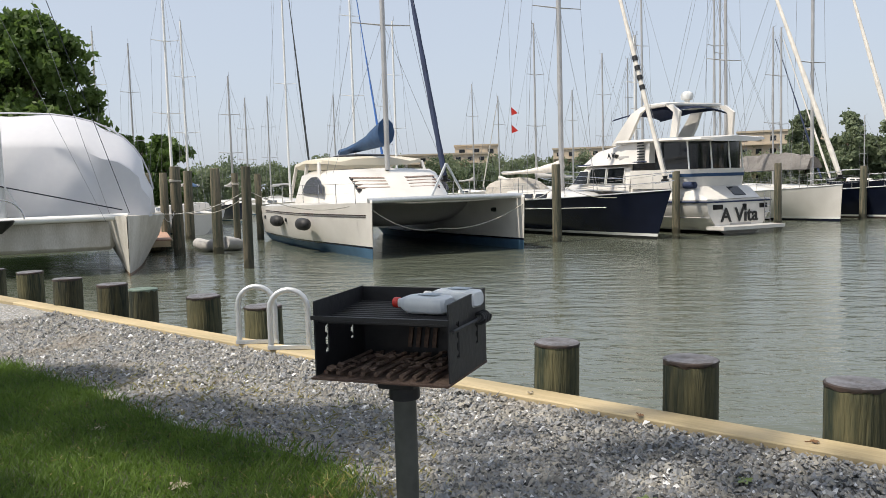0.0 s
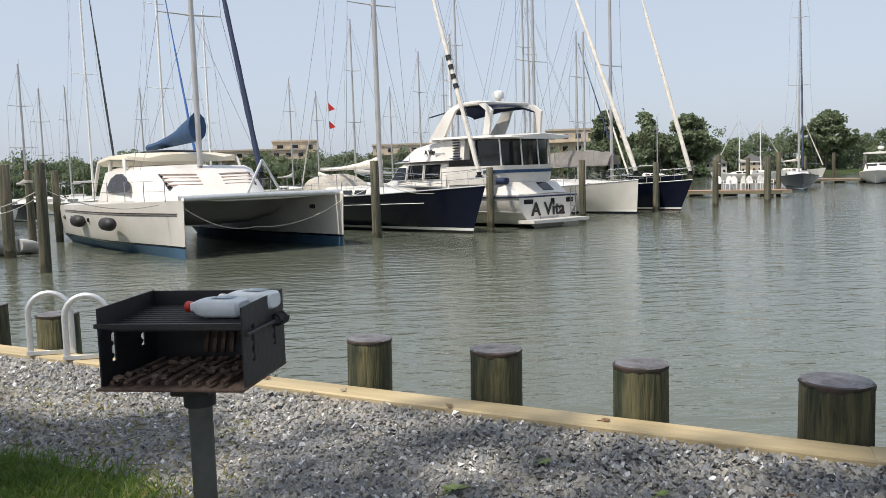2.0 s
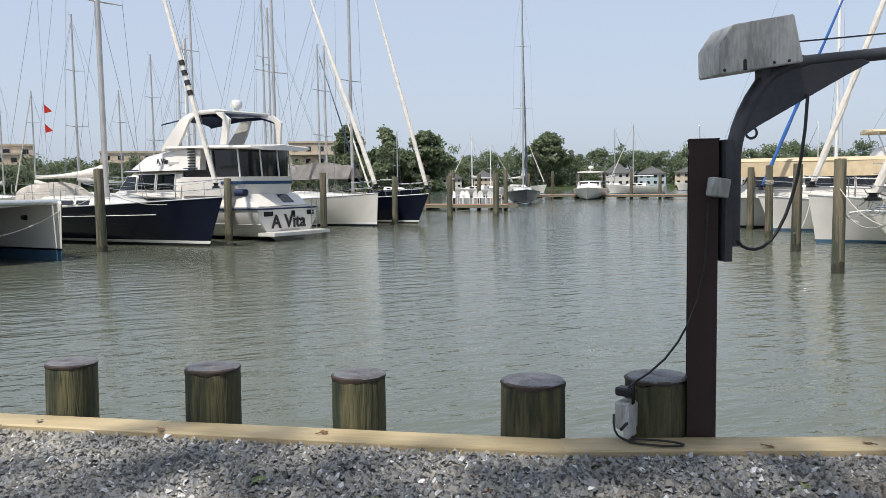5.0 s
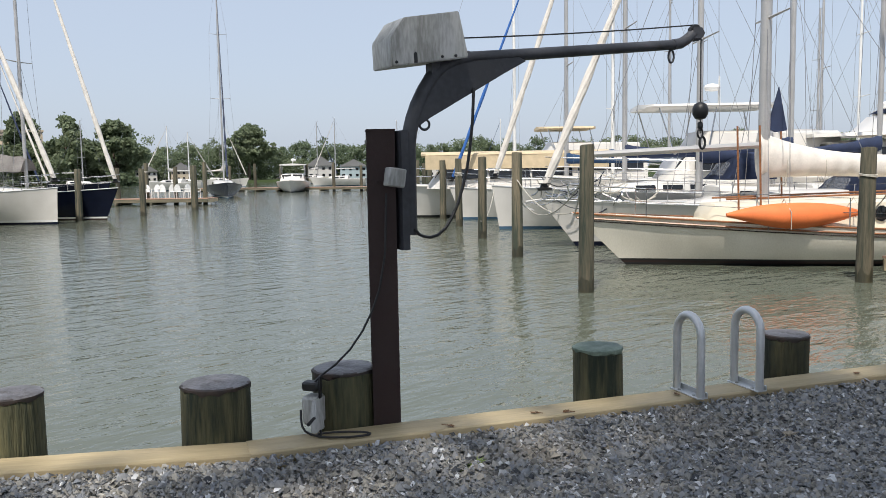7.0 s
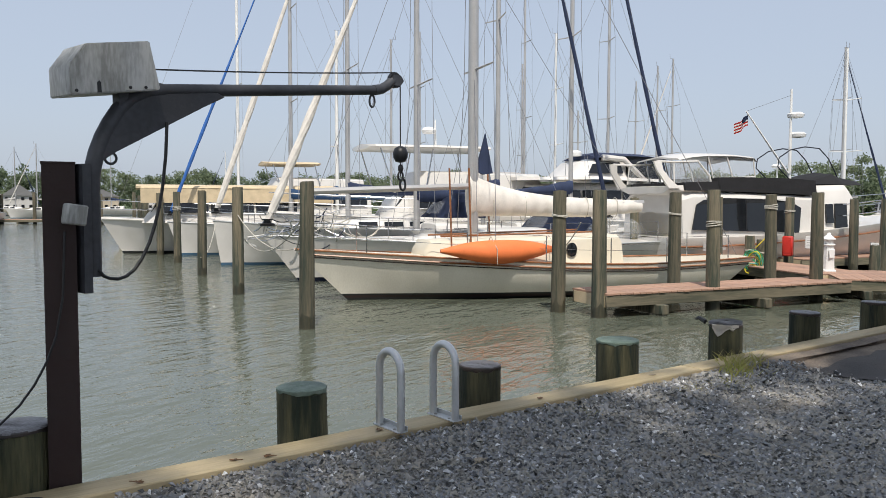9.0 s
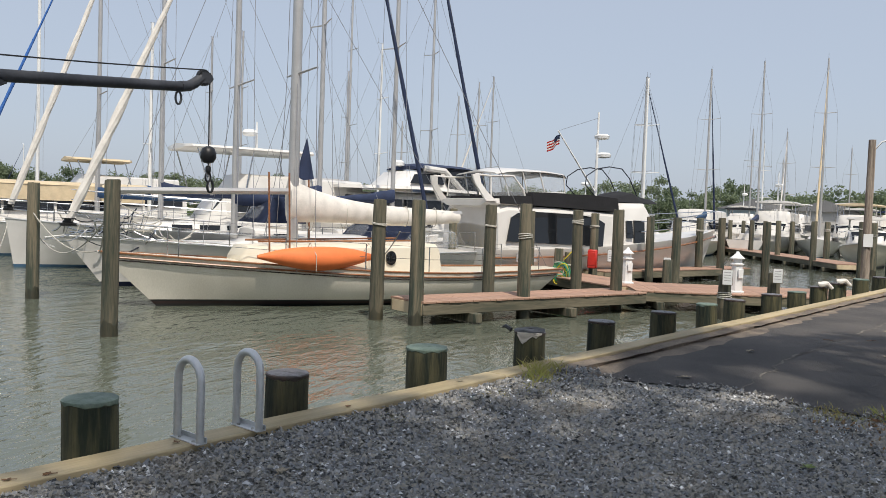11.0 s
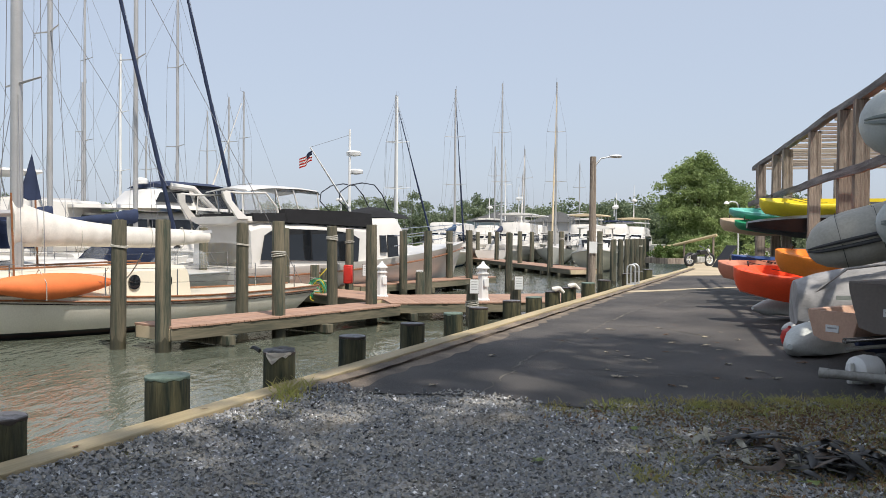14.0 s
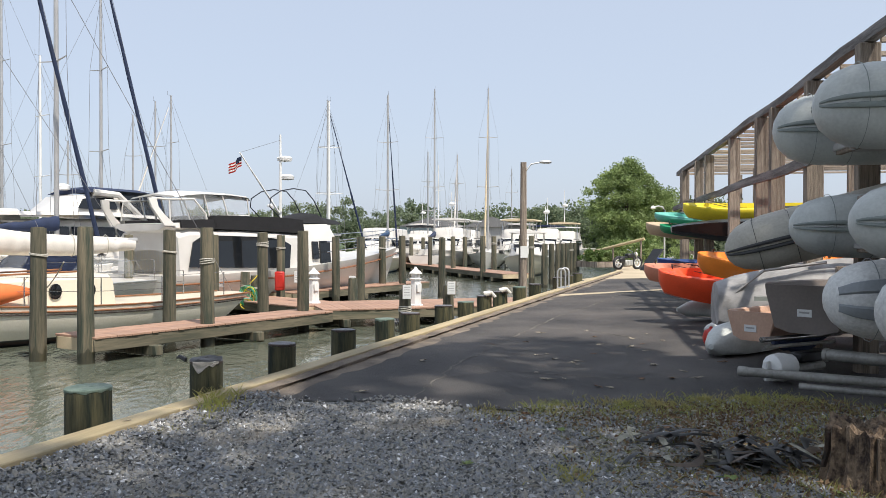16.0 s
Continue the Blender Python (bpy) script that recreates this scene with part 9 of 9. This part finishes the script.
part("soil", _box((-0.915, -0.815, 0.0), (0.915, 0.815, 0.2)), M_EARTH, bed)


def shrub(p, z, r, h, seed, label, material):
    rng = np.random.default_rng(seed)
    ob = thing("shrub", pose(p[0], p[1], z), label, "shrub", "shrubs beyond the lane")
    cl = [(rng.normal(0, r * 0.45), rng.normal(0, r * 0.45), rng.uniform(0.15, 0.85) * h, rng.uniform(0.2, 0.4) * r) for _ in range(26)]
    v, f = leaf_cloud(cl, 70, 0.06, rng)
    me = bpy.data.meshes.new("leaves")
    me.from_pydata(v.tolist(), [], f.tolist())
    me.materials.append(material)
    o = new("leaves", me)
    o.parent = ob
    for k in range(4):
        bm = bmesh.new()
        tube(bm, [(0, 0, 0), (cl[k][0], cl[k][1], cl[k][2])], 0.015, 5, 0.005)
        part("stem", bm, M_BARK, ob)
    return ob


for i, (x, y, z, r, h) in enumerate(((40.0, -13.1, 0.2, 0.55, 0.7), (40.1, -13.8, 0.2, 0.6, 0.6), (40.3, -14.3, 0.2, 0.5, 0.7), (43.2, -15.3, 0, 0.9, 1.3), (44.0, -16.6, 0, 1.0, 1.5), (46.0, -16.0, 0, 0.9, 1.0), (45.0, -17.9, 0, 1.0, 1.6), (42.0, -17.2, 0, 0.8, 1.2), (41.0, -18.4, 0, 0.8, 1.3))):
    shrub((x, y), z, r, h, 60 + i, "leafy green shrub at the edge of the yard", M_FRESH if i % 3 else M_LEAF)

bike = thing("motorcycle", pose(36.0, -13.45, 0, 0, 0, -66) @ Matrix.Scale(0.85, 4), "parked black motorcycle with white-spoked wheels", "motorcycle")
for x in (-0.68, 0.68):
    bm = bmesh.new()
    tube(bm, [(0.3 * math.cos(t), 0, 0.3 * math.sin(t)) for t in (2 * math.pi * j / 20 for j in range(21))], 0.07, 8)
    w = part("wheel", bm, M_RUBBER, bike)
    w.location = (x, 0, 0.36)
    bm = bmesh.new()
    tube(bm, [(0.21 * math.cos(t), 0, 0.21 * math.sin(t)) for t in (2 * math.pi * j / 20 for j in range(21))], 0.035, 6)
    for j in range(6):
        tube(bm, [(0, 0, 0), (0.2 * math.cos(j * 1.047), 0, 0.2 * math.sin(j * 1.047))], 0.02, 5)
    part("rim", bm, M_WHITEPAINT, w)
for name, a, b, m in (("engine", (-0.28, -0.17, 0.2), (0.26, 0.17, 0.52), M_ZINC), ("tank", (-0.1, -0.15, 0.62), (0.4, 0.15, 0.86), M_BLACK), ("seat", (-0.62, -0.16, 0.6), (-0.1, 0.16, 0.72), M_BLACK), ("saddlebag", (-0.85, -0.32, 0.38), (-0.45, -0.2, 0.66), M_BLACK), ("headlight", (0.5, -0.1, 0.72), (0.66, 0.1, 0.92), M_WHITEPAINT)):
    part(name, _box(a, b, 0.05), m, bike)
for s in (1, -1):
    bm = bmesh.new()
    tube(bm, [(0.68, s * 0.1, 0.36), (0.42, s * 0.1, 0.95), (0.3, s * 0.36, 1.08)], 0.022, 6)
    part("fork", bm, M_STEEL, bike)
bm = bmesh.new()
tube(bm, [(0.0, 0.2, 0.3), (-0.8, 0.24, 0.26)], 0.045, 8)
part("exhaust", bm, M_STEEL, bike)

board = thing("leaning_board", pose(34.6, -13.7, 0, 0, 42, -66), "dark board leaning against the end of the rack", "board")
part("panel", _box((-0.05, -0.3, 0.02), (0.0, 0.3, 1.25), 0.01), M_BLACK, board)

ramp = thing("ramp_rail", pose(0, 0, 0), "pale timber handrail sloping up beside the yard", "handrail")
bm = bmesh.new()
tube(bm, [(41.0, -13.0, 0.62), (38.5, -15.2, 1.4)], 0.07, 8)
part("rail", bm, M_NEWWOOD, ramp)
for k in (0.05, 0.5, 0.95):
    bm = bmesh.new()
    tube(bm, [(41.0 - 2.5 * k, -13.0 - 2.2 * k, 0), (41.0 - 2.5 * k, -13.0 - 2.2 * k, 0.62 + 0.78 * k)], 0.05, 6)
    part("rail_post", bm, M_GREYWOOD, ramp)

yard = thing("yard_lamp", pose(39.75, -16.75, 0), "small pale lamp on a curved arm", "street lamp")
bm = bmesh.new()
tube(bm, [(0, 0, 0), (0, 0, 2.8), (0, 0.1, 2.98), (0, 0.32, 3.03), (0, 0.5, 2.98)], 0.045, 8, 0.03)
part("pole", bm, M_ALU, yard)
bm = bmesh.new()
lathe(bm, [(0.03, 0.1), (0.1, 0.04), (0.13, -0.04), (0.05, -0.06)], 12, (0, 0.6, 2.95))
part("lamp_head", bm, M_WHITEPAINT, yard)


def crack(points, width, label):
    bm = bmesh.new()
    pts = []
    for (ax, ay), (bx, by) in zip(points, points[1:]):
        for i in range(10):
            k = i / 10
            pts.append(Vector((ax + (bx - ax) * k + random.uniform(-0.03, 0.03), ay + (by - ay) * k + random.uniform(-0.03, 0.03), 0.0165)))
    prev = None
    for a, b in zip(pts, pts[1:]):
        d = (b - a).normalized()
        n = Vector((-d.y, d.x, 0)) * width * random.uniform(0.25, 1.0)
        cur = (bm.verts.new(a + n), bm.verts.new(a - n))
        if prev:
            bm.faces.new((prev[0], prev[1], cur[1], cur[0]))
        prev = cur
    ob = part("asphalt_crack", bm, M_DUST, None, "", False)
    tagged(ob, label, "crack", "", "structure")


M_DUST = mat("pale_dust", (0.2, 0.18, 0.15), 0.3, 3, 0.95, bump=0.2, second=(0.055, 0.05, 0.045))
crack([(7.55, -0.95), (8.52, -1.35), (9.24, -1.59), (10.1, -2.01), (11.52, -2.68), (12.47, -3.19), (14.37, -4.1), (16.23, -5.24), (18.0, -6.2), (21.0, -7.9)], 0.015, "long dusty crack in the asphalt")
crack([(8.52, -1.35), (8.87, -2.0), (8.3, -2.9), (8.6, -3.6)], 0.01, "short branching crack in the asphalt")
crack([(11.3, -4.3), (12.4, -3.9), (12.6, -3.3)], 0.02, "pale scratch in the asphalt")
crack([(18.0, -6.2), (19.0, -8.4)], 0.016, "short crack in the asphalt")


# ---- gravel, grass, fallen leaves ----
def inside(x, y, poly):
    hit = np.zeros(len(x), bool)
    px, py = poly[-1]
    for qx, qy in poly:
        cross = ((qy > y) != (py > y)) & (x < (px - qx) * (y - qy) / (py - qy + 1e-12) + qx)
        hit ^= cross
        px, py = qx, qy
    return hit


LAWN = [(-12, 12.2), (-3.42, 5.71), (-2.3, 4.92), (-1.36, 4.11), (-0.97, 3.92), (-0.27, 3.47), (-0.11, 3.15), (-0.05, 2.2), (-0.6, 0.5), (-4, -14), (-12, -14)]
ASPH = [(7.3, 0.62), (7.65, 0.2), (7.5, -0.85), (7.0, -1.75), (6.95, -2.95), (7.05, -4.0), (6.4, -4.6), (6, -14), (30, -20), (30, -10)]


def cap_side(x, y):
    """Distance to the land side of the cap's water edge."""
    out = []
    for way in (LEFT_WAY, RIGHT_WAY):
        n = Vector((-way.y, way.x))
        n = n if n.y < 0 else -n
        out.append((x - KNEE.x) * n.x + (y - KNEE.y) * n.y)
    return np.maximum(out[0], out[1])


rng = np.random.default_rng(4)
N = 1000000
x, y = rng.uniform(-7.5, 8.5, N), rng.uniform(-5, 9, N)
far = np.hypot(x - 0.9, y)
spill = rng.normal(0, 0.09, N) + 0.1 * np.sin(y * 5.1)
ok = (cap_side(x, y) > 0.19) & ~inside(x, y, LAWN) & ~inside(x - np.clip(spill, -0.2, 0.45), y, ASPH) & (far > 1.9) & (far < 9.5) & (rng.uniform(size=N) < np.clip(17.0 / np.maximum(far, 2.0) ** 1.5, 0, 1)) & ((y > 1.0) | (x > 3.0))
x, y = x[ok][:322000], y[ok][:322000]
near = np.hypot(x - 0.9, y) < 3.5


def chips(x, y, base, tri):
    """Angular stones, broken over a common form."""
    n, k = len(x), len(base)
    s = rng.gamma(4.5, 0.0018, (n, 1)).clip(0.0035, 0.018) * (0.84 + 0.05 * np.hypot(x - 0.9, y)[:, None])
    v = np.array(base, float)[None] * rng.uniform(0.6, 1.3, (n, k, 1)) + rng.uniform(-0.3, 0.3, (n, k, 3))
    v *= np.array([1.15, 0.95, 0.85])
    a = rng.uniform(0, 6.283, n)
    ca, sa = np.cos(a)[:, None], np.sin(a)[:, None]
    vx, vy = v[:, :, 0] * ca - v[:, :, 1] * sa, v[:, :, 0] * sa + v[:, :, 1] * ca
    v = np.stack([vx, vy, v[:, :, 2] + vx * rng.normal(0, 0.45, (n, 1)) + vy * rng.normal(0, 0.3, (n, 1))], 2) * s[:, :, None]
    v += np.stack([x, y, rng.uniform(0.0, 0.012, n) + 0.012 * inside(x, y, ASPH) + 0.056 * np.clip(1 - (cap_side(x, y) - 0.19) / 0.52, 0, 1)], 1)[:, None]
    return v.reshape(-1, 3), (np.array(tri)[None] + (np.arange(n) * k)[:, None, None]).reshape(-1, 3)


HIP = [[1, 0.8, -0.5], [-1, 0.8, -0.5], [-1, -0.8, -0.5], [1, -0.8, -0.5], [0.35, 0, 0.75], [-0.35, 0, 0.75]]
WEDGE = [[1, 0.8, -0.5], [-1, 0.7, -0.5], [-0.2, -1, -0.5], [0.9, -0.5, -0.3], [0.1, 0.1, 0.7]]
v1, f1 = chips(x[near], y[near], HIP, [[0, 4, 3], [1, 2, 5], [0, 1, 5], [0, 5, 4], [2, 3, 4], [2, 4, 5]])
v2, f2 = chips(x[~near], y[~near], WEDGE, [[0, 1, 4], [1, 2, 4], [2, 3, 4], [3, 0, 4]])
v, f = np.concatenate([v1, v2]), np.concatenate([f1, f2 + len(v1)])
M_STONE = bpy.data.materials.new("crushed_stone")
M_STONE.use_nodes = True
t_, b_ = M_STONE.node_tree, M_STONE.node_tree.nodes["Principled BSDF"]
geo, ramp = t_.nodes.new("ShaderNodeNewGeometry"), t_.nodes.new("ShaderNodeValToRGB")
for pos, col in ((0.0, (0.055, 0.061, 0.071)), (0.35, (0.165, 0.177, 0.2)), (0.75, (0.285, 0.3, 0.322)), (0.93, (0.37, 0.37, 0.368)), (1.0, (0.46, 0.43, 0.37))):
    e = ramp.color_ramp.elements.new(pos) if pos not in (0.0, 1.0) else ramp.color_ramp.elements[int(pos)]
    e.color = (*col, 1)
t_.links.new(geo.outputs["Random Per Island"], ramp.inputs[0])
grime, mixer = t_.nodes.new("ShaderNodeTexNoise"), t_.nodes.new("ShaderNodeMix")
grime.inputs["Scale"].default_value = 60
mixer.data_type, mixer.blend_type = "RGBA", "MULTIPLY"
mixer.inputs[0].default_value = 0.4
t_.links.new(geo.outputs["Position"], grime.inputs["Vector"])
t_.links.new(ramp.outputs[0], mixer.inputs[6]), t_.links.new(grime.outputs["Fac"], mixer.inputs[7])
dust, dusty, dustmix = (t_.nodes.new("ShaderNode" + k) for k in ("TexNoise", "MapRange", "Mix"))
dust.inputs["Scale"].default_value, dust.inputs["Detail"].default_value = 1.3, 5
dusty.inputs["From Min"].default_value, dusty.inputs["From Max"].default_value, dusty.inputs["To Max"].default_value = 0.56, 0.72, 0.5
dustmix.data_type = "RGBA"
dustmix.inputs[7].default_value = (0.34, 0.28, 0.2, 1)
t_.links.new(geo.outputs["Position"], dust.inputs["Vector"]), t_.links.new(dust.outputs["Fac"], dusty.inputs[0]), t_.links.new(dusty.outputs[0], dustmix.inputs[0])
t_.links.new(mixer.outputs[2], dustmix.inputs[6]), t_.links.new(dustmix.outputs[2], b_.inputs["Base Color"])
b_.inputs["Roughness"].default_value = 0.8
big_mesh("gravel", v.tolist(), f.tolist(), M_STONE, "loose crushed blue-grey stones with paler chips", "gravel")


def blades(name, x, y, lo, hi, w, material, label, z=0.0, lean=0.5):
    n = len(x)
    h = rng.uniform(lo, hi, n)
    a = rng.uniform(0, 6.283, n)
    dx, dy = np.cos(a), np.sin(a)
    l = rng.normal(0, lean, (2, n)) * h
    ww = w * rng.uniform(0.6, 1.3, n)
    zz = np.full(n, z)
    v = np.stack([np.stack([x - dx * ww, y - dy * ww, zz], 1), np.stack([x + dx * ww, y + dy * ww, zz], 1), np.stack([x + l[0] * 0.4 + dx * ww * 0.6, y + l[1] * 0.4 + dy * ww * 0.6, z + h * 0.6], 1),
                  np.stack([x + l[0], y + l[1], z + h], 1), np.stack([x + l[0] * 0.4 - dx * ww * 0.6, y + l[1] * 0.4 - dy * ww * 0.6, z + h * 0.6], 1)], 1)
    f = np.arange(5 * n).reshape(-1, 5)
    return big_mesh(name, v.reshape(-1, 3).tolist(), f.tolist(), material, label, "grass")


plate("lawn", LAWN, 0.012, M_TURF, "dark green thatch under the lawn", "ground")
N = 230000
x, y = rng.uniform(-5.5, 0.1, N), rng.uniform(1.2, 7, N)
ok = inside(x + rng.normal(0, 0.07, N), y + rng.normal(0, 0.07, N), LAWN) & (np.hypot(x - 0.6, y) < 7) & (y > 1.6)
x, y = x[ok][:100000], y[ok][:100000]
blades("grass", x, y, 0.03, 0.07, 0.0034, M_GRASS, "short green lawn grass")
M_DRY = mat("dry_grass", (0.3, 0.24, 0.1), 0.2, 3, 0.8, bump=0, second=(0.13, 0.15, 0.04))
M_WEED = leafy(mat("weed", (0.42, 0.44, 0.13), 0.2, 3, 0.7, bump=0, second=(0.42, 0.35, 0.15)))
xs, ys = [], []
for cx, cy, r, k in ((7.05, 0.6, 0.16, 700), (6.7, 0.78, 0.13, 400), (7.02, -1.9, 0.16, 250), (5.8, 1.2, 0.1, 200), (7.0, -1.5, 0.14, 150), (6.98, -2.8, 0.2, 300), (7.0, -3.4, 0.2, 350), (4.7, -1.6, 0.25, 120), (5.9, -3.3, 0.4, 300), (7.0, -2.5, 0.22, 500), (7.0, -3.1, 0.22, 600), (7.05, -3.7, 0.25, 700), (6.7, -4.2, 0.3, 500), (6.3, -3.6, 0.3, 300), (5.0, -3.0, 0.35, 400), (5.6, -1.9, 0.15, 80), (-0.15, 3.2, 0.2, 300), (0.05, 2.75, 0.2, 250), (7.46, 0.5, 0.14, 700), (7.08, -2.1, 0.13, 300), (7.1, -2.6, 0.09, 260), (7.08, -2.85, 0.08, 300), (7.12, -3.3, 0.09, 340), (7.12, -3.66, 0.08, 420), (7.1, -4.0, 0.1, 400), (5.33, -1.65, 0.11, 160), (5.6, -3.9, 0.3, 300)):
    xs.append(cx + rng.normal(0, r * 0.9, k)), ys.append(cy + rng.normal(0, r * 0.6, k))
blades("weeds", np.concatenate(xs), np.concatenate(ys), 0.012, 0.06, 0.0035, M_WEED, "weeds along the edge of the asphalt and cap", 0.0, 0.7)
k = 420
blades("weeds", 7.42 + rng.normal(0, 0.17, k), 0.52 + rng.normal(0, 0.07, k), 0.04, 0.12, 0.005, M_WEED, "bright weed tuft growing beside the cap", 0.03, 0.6)
k = 2600
blades("dry_litter", np.concatenate([rng.uniform(4.3, 7.0, k), rng.uniform(-3, 0.2, k)]), np.concatenate([rng.uniform(-4.2, -1.8, k), rng.uniform(3.1, 5.6, k)]), 0.01, 0.03, 0.006, M_DRY, "dry grass clippings on the gravel", 0.01, 2.0)

k = 5200
lx, ly = np.concatenate([rng.normal(5.6, 0.75, k), rng.normal(6.75, 0.3, k // 2)]), np.concatenate([rng.normal(-3.0, 0.6, k), rng.uniform(-4.4, -1.3, k // 2)])
ok = (lx < 7.1) & (rng.uniform(size=len(lx)) < np.clip((-ly - 1.0) / 2.2, 0, 1))
v, f = leaf_cloud(np.stack([lx[ok], ly[ok], rng.uniform(0.012, 0.03, ok.sum()), np.full(ok.sum(), 0.012)], 1), 1, 0.016, rng, 0.4)
M_LITTER = mat("leaf_litter", (0.3, 0.2, 0.11), 0.2, 9, 0.85, bump=0, second=(0.1, 0.055, 0.03), world_space=True)
big_mesh("leaf_litter", v.tolist(), f.tolist(), M_LITTER, "brown leaf crumbs and litter on the gravel", "leaf litter")

M_FALLEN = (mat("green_fallen_leaf", (0.2, 0.26, 0.07), 0.2, 10, 0.6, bump=0.1), mat("brown_fallen_leaf", (0.2, 0.1, 0.04), 0.2, 10, 0.7, bump=0.1), mat("tan_fallen_leaf", (0.4, 0.34, 0.25), 0.2, 10, 0.7, bump=0.1))


def fallen_leaf(p, z, size, material, label):
    bm = bmesh.new()
    lobes = 11
    rim = []
    for i in range(lobes * 2):
        t = 2 * math.pi * i / (lobes * 2)
        r = size * (1.0 if i % 2 == 0 else 0.62) * (0.8 + 0.35 * math.cos(t)) * random.uniform(0.9, 1.1)
        rim.append(bm.verts.new((r * math.cos(t), r * 0.85 * math.sin(t), 0.18 * size * random.uniform(-0.3, 1.2))))
    c = bm.verts.new((0, 0, 0.05 * size))
    for i in range(lobes * 2):
        bm.faces.new((rim[i], rim[(i + 1) % (lobes * 2)], c))
    tube(bm, [(-size * 0.3, 0, 0.03 * size), (-size * 1.25, 0.05 * size, 0.0)], 0.0025, 4)
    ob = part("fallen_leaf", bm, material, None)
    ob.matrix_world = pose(p[0], p[1], z, random.uniform(-8, 8), random.uniform(-8, 8), random.uniform(0, 360))
    return tagged(ob, label, "leaf", "fallen leaves")


for x, y, sz, m in ((1.02, 3.05, 0.085, 0), (1.45, 3.3, 0.06, 0), (0.55, 2.75, 0.05, 2), (1.8, 2.85, 0.045, 0), (2.05, 2.6, 0.07, 2), (2.25, 2.75, 0.045, 1), (2.6, 2.35, 0.055, 0), (1.25, 2.75, 0.05, 0), (0.35, 2.6, 0.055, 2),
                    (0.2, 2.5, 0.06, 1), (-0.25, 3.05, 0.06, 1), (-0.9, 3.2, 0.07, 2), (-0.4, 2.75, 0.06, 1), (-1.7, 4.0, 0.05, 2), (3.35, 2.2, 0.06, 0), (3.9, 1.9, 0.04, 2), (4.6, 1.4, 0.05, 2), (5.2, 0.4, 0.05, 2), (5.6, -1.1, 0.05, 0), (4.4, -1.3, 0.05, 2),
                    (4.9, -2.2, 0.06, 1), (5.3, -3.0, 0.06, 2), (6.3, -2.6, 0.06, 1), (8.3, -2.3, 0.07, 2), (9.6, -1.3, 0.06, 2), (9.0, -3.6, 0.06, 2), (8.2, -3.7, 0.06, 2), (10.4, -3.9, 0.06, 2), (11.2, -4.2, 0.06, 2), (7.9, -0.6, 0.06, 2), (12.0, -3.2, 0.06, 2)):
    fallen_leaf((x, y), 0.022, sz, M_FALLEN[m], ("green maple leaf fallen on the gravel", "curled brown leaf on the ground", "dry tan leaf on the ground")[m])
dice = random.Random(12)
for i in range(66):
    x, y = (dice.uniform(4.2, 6.9), dice.uniform(-4.3, -1.6)) if i < 40 else (dice.uniform(7.6, 12.5), dice.uniform(-4.9, -2.2))
    m = dice.choice((1, 2, 2, 0) if i < 40 else (2, 2, 1))
    fallen_leaf((x, y), 0.02, dice.uniform(0.025, 0.055), M_FALLEN[m], ("green maple leaf fallen on the ground", "curled brown leaf on the ground", "dry tan leaf on the ground")[m])
for s, off, m in ((-3.9, 0.1, 1), (-3.7, 0.15, 1), (-3.2, 0.08, 1), (-2.6, 0.12, 2), (-1.9, 0.17, 1), (-1.1, 0.1, 1), (1.35, 0.12, 1), (1.5, 0.16, 1), (2.15, 0.1, 1), (3.3, 0.12, 1), (4.4, 0.1, 2), (0.9, 0.15, 1)):
    p = cap_line(s)
    n2 = Vector((-(LEFT_WAY if s < 0 else RIGHT_WAY).y, (LEFT_WAY if s < 0 else RIGHT_WAY).x))
    n2 = n2 if n2.y < 0 else -n2
    q = p + n2 * off
    fallen_leaf((q.x, q.y), 0.09, 0.028, M_FALLEN[m], "curled brown leaf lying on the pine cap")
# dark strap-like leaf scraps by the stump
M_STRAPS = (mat("dark_strap_leaf", (0.014, 0.014, 0.015), 0.2, 8, 0.45, bump=0.1, second=(0.035, 0.033, 0.028)), mat("pale_strap_leaf", (0.42, 0.4, 0.32), 0.2, 8, 0.6, bump=0.1, second=(0.2, 0.19, 0.14)), mat("brown_strap_leaf", (0.1, 0.07, 0.045), 0.2, 8, 0.6, bump=0.1, second=(0.05, 0.035, 0.025)))
for i in range(96):
    L_ = random.uniform(0.13, 0.36)
    bm = bmesh.new()
    w = random.uniform(0.013, 0.026)
    hgt = random.uniform(0.005, 0.06)
    bend = random.uniform(-0.14, 0.14)
    rings(bm, [[(L_ * (k - 0.5), bend * math.sin(math.pi * k) + e * (w * (1 - abs(2 * k - 1) ** 4) + 0.002), hgt * math.sin(math.pi * k) + 0.005 * (e == 0)) for e in (1, 0, -1)] for k in (0, 0.1, 0.3, 0.5, 0.7, 0.9, 1)])
    ob = part("strap_leaf", bm, M_STRAPS[1 if i % 6 == 4 else 2 if i % 6 == 5 else 0], None)
    if i < 80:
        x, y = 5.42 + random.gauss(0, 0.1), -2.68 + random.gauss(0, 0.2)
    else:
        x, y = 5.95 + random.gauss(0, 0.05), -2.42 + random.gauss(0, 0.1)
    ob.matrix_world = pose(x, y, 0.015 + random.uniform(0, 0.06), random.uniform(-25, 25), random.uniform(-10, 10), random.uniform(0, 360))
    tagged(ob, "dry strap leaf in a heap on gravel", "leaf", "strap leaves in the heap")
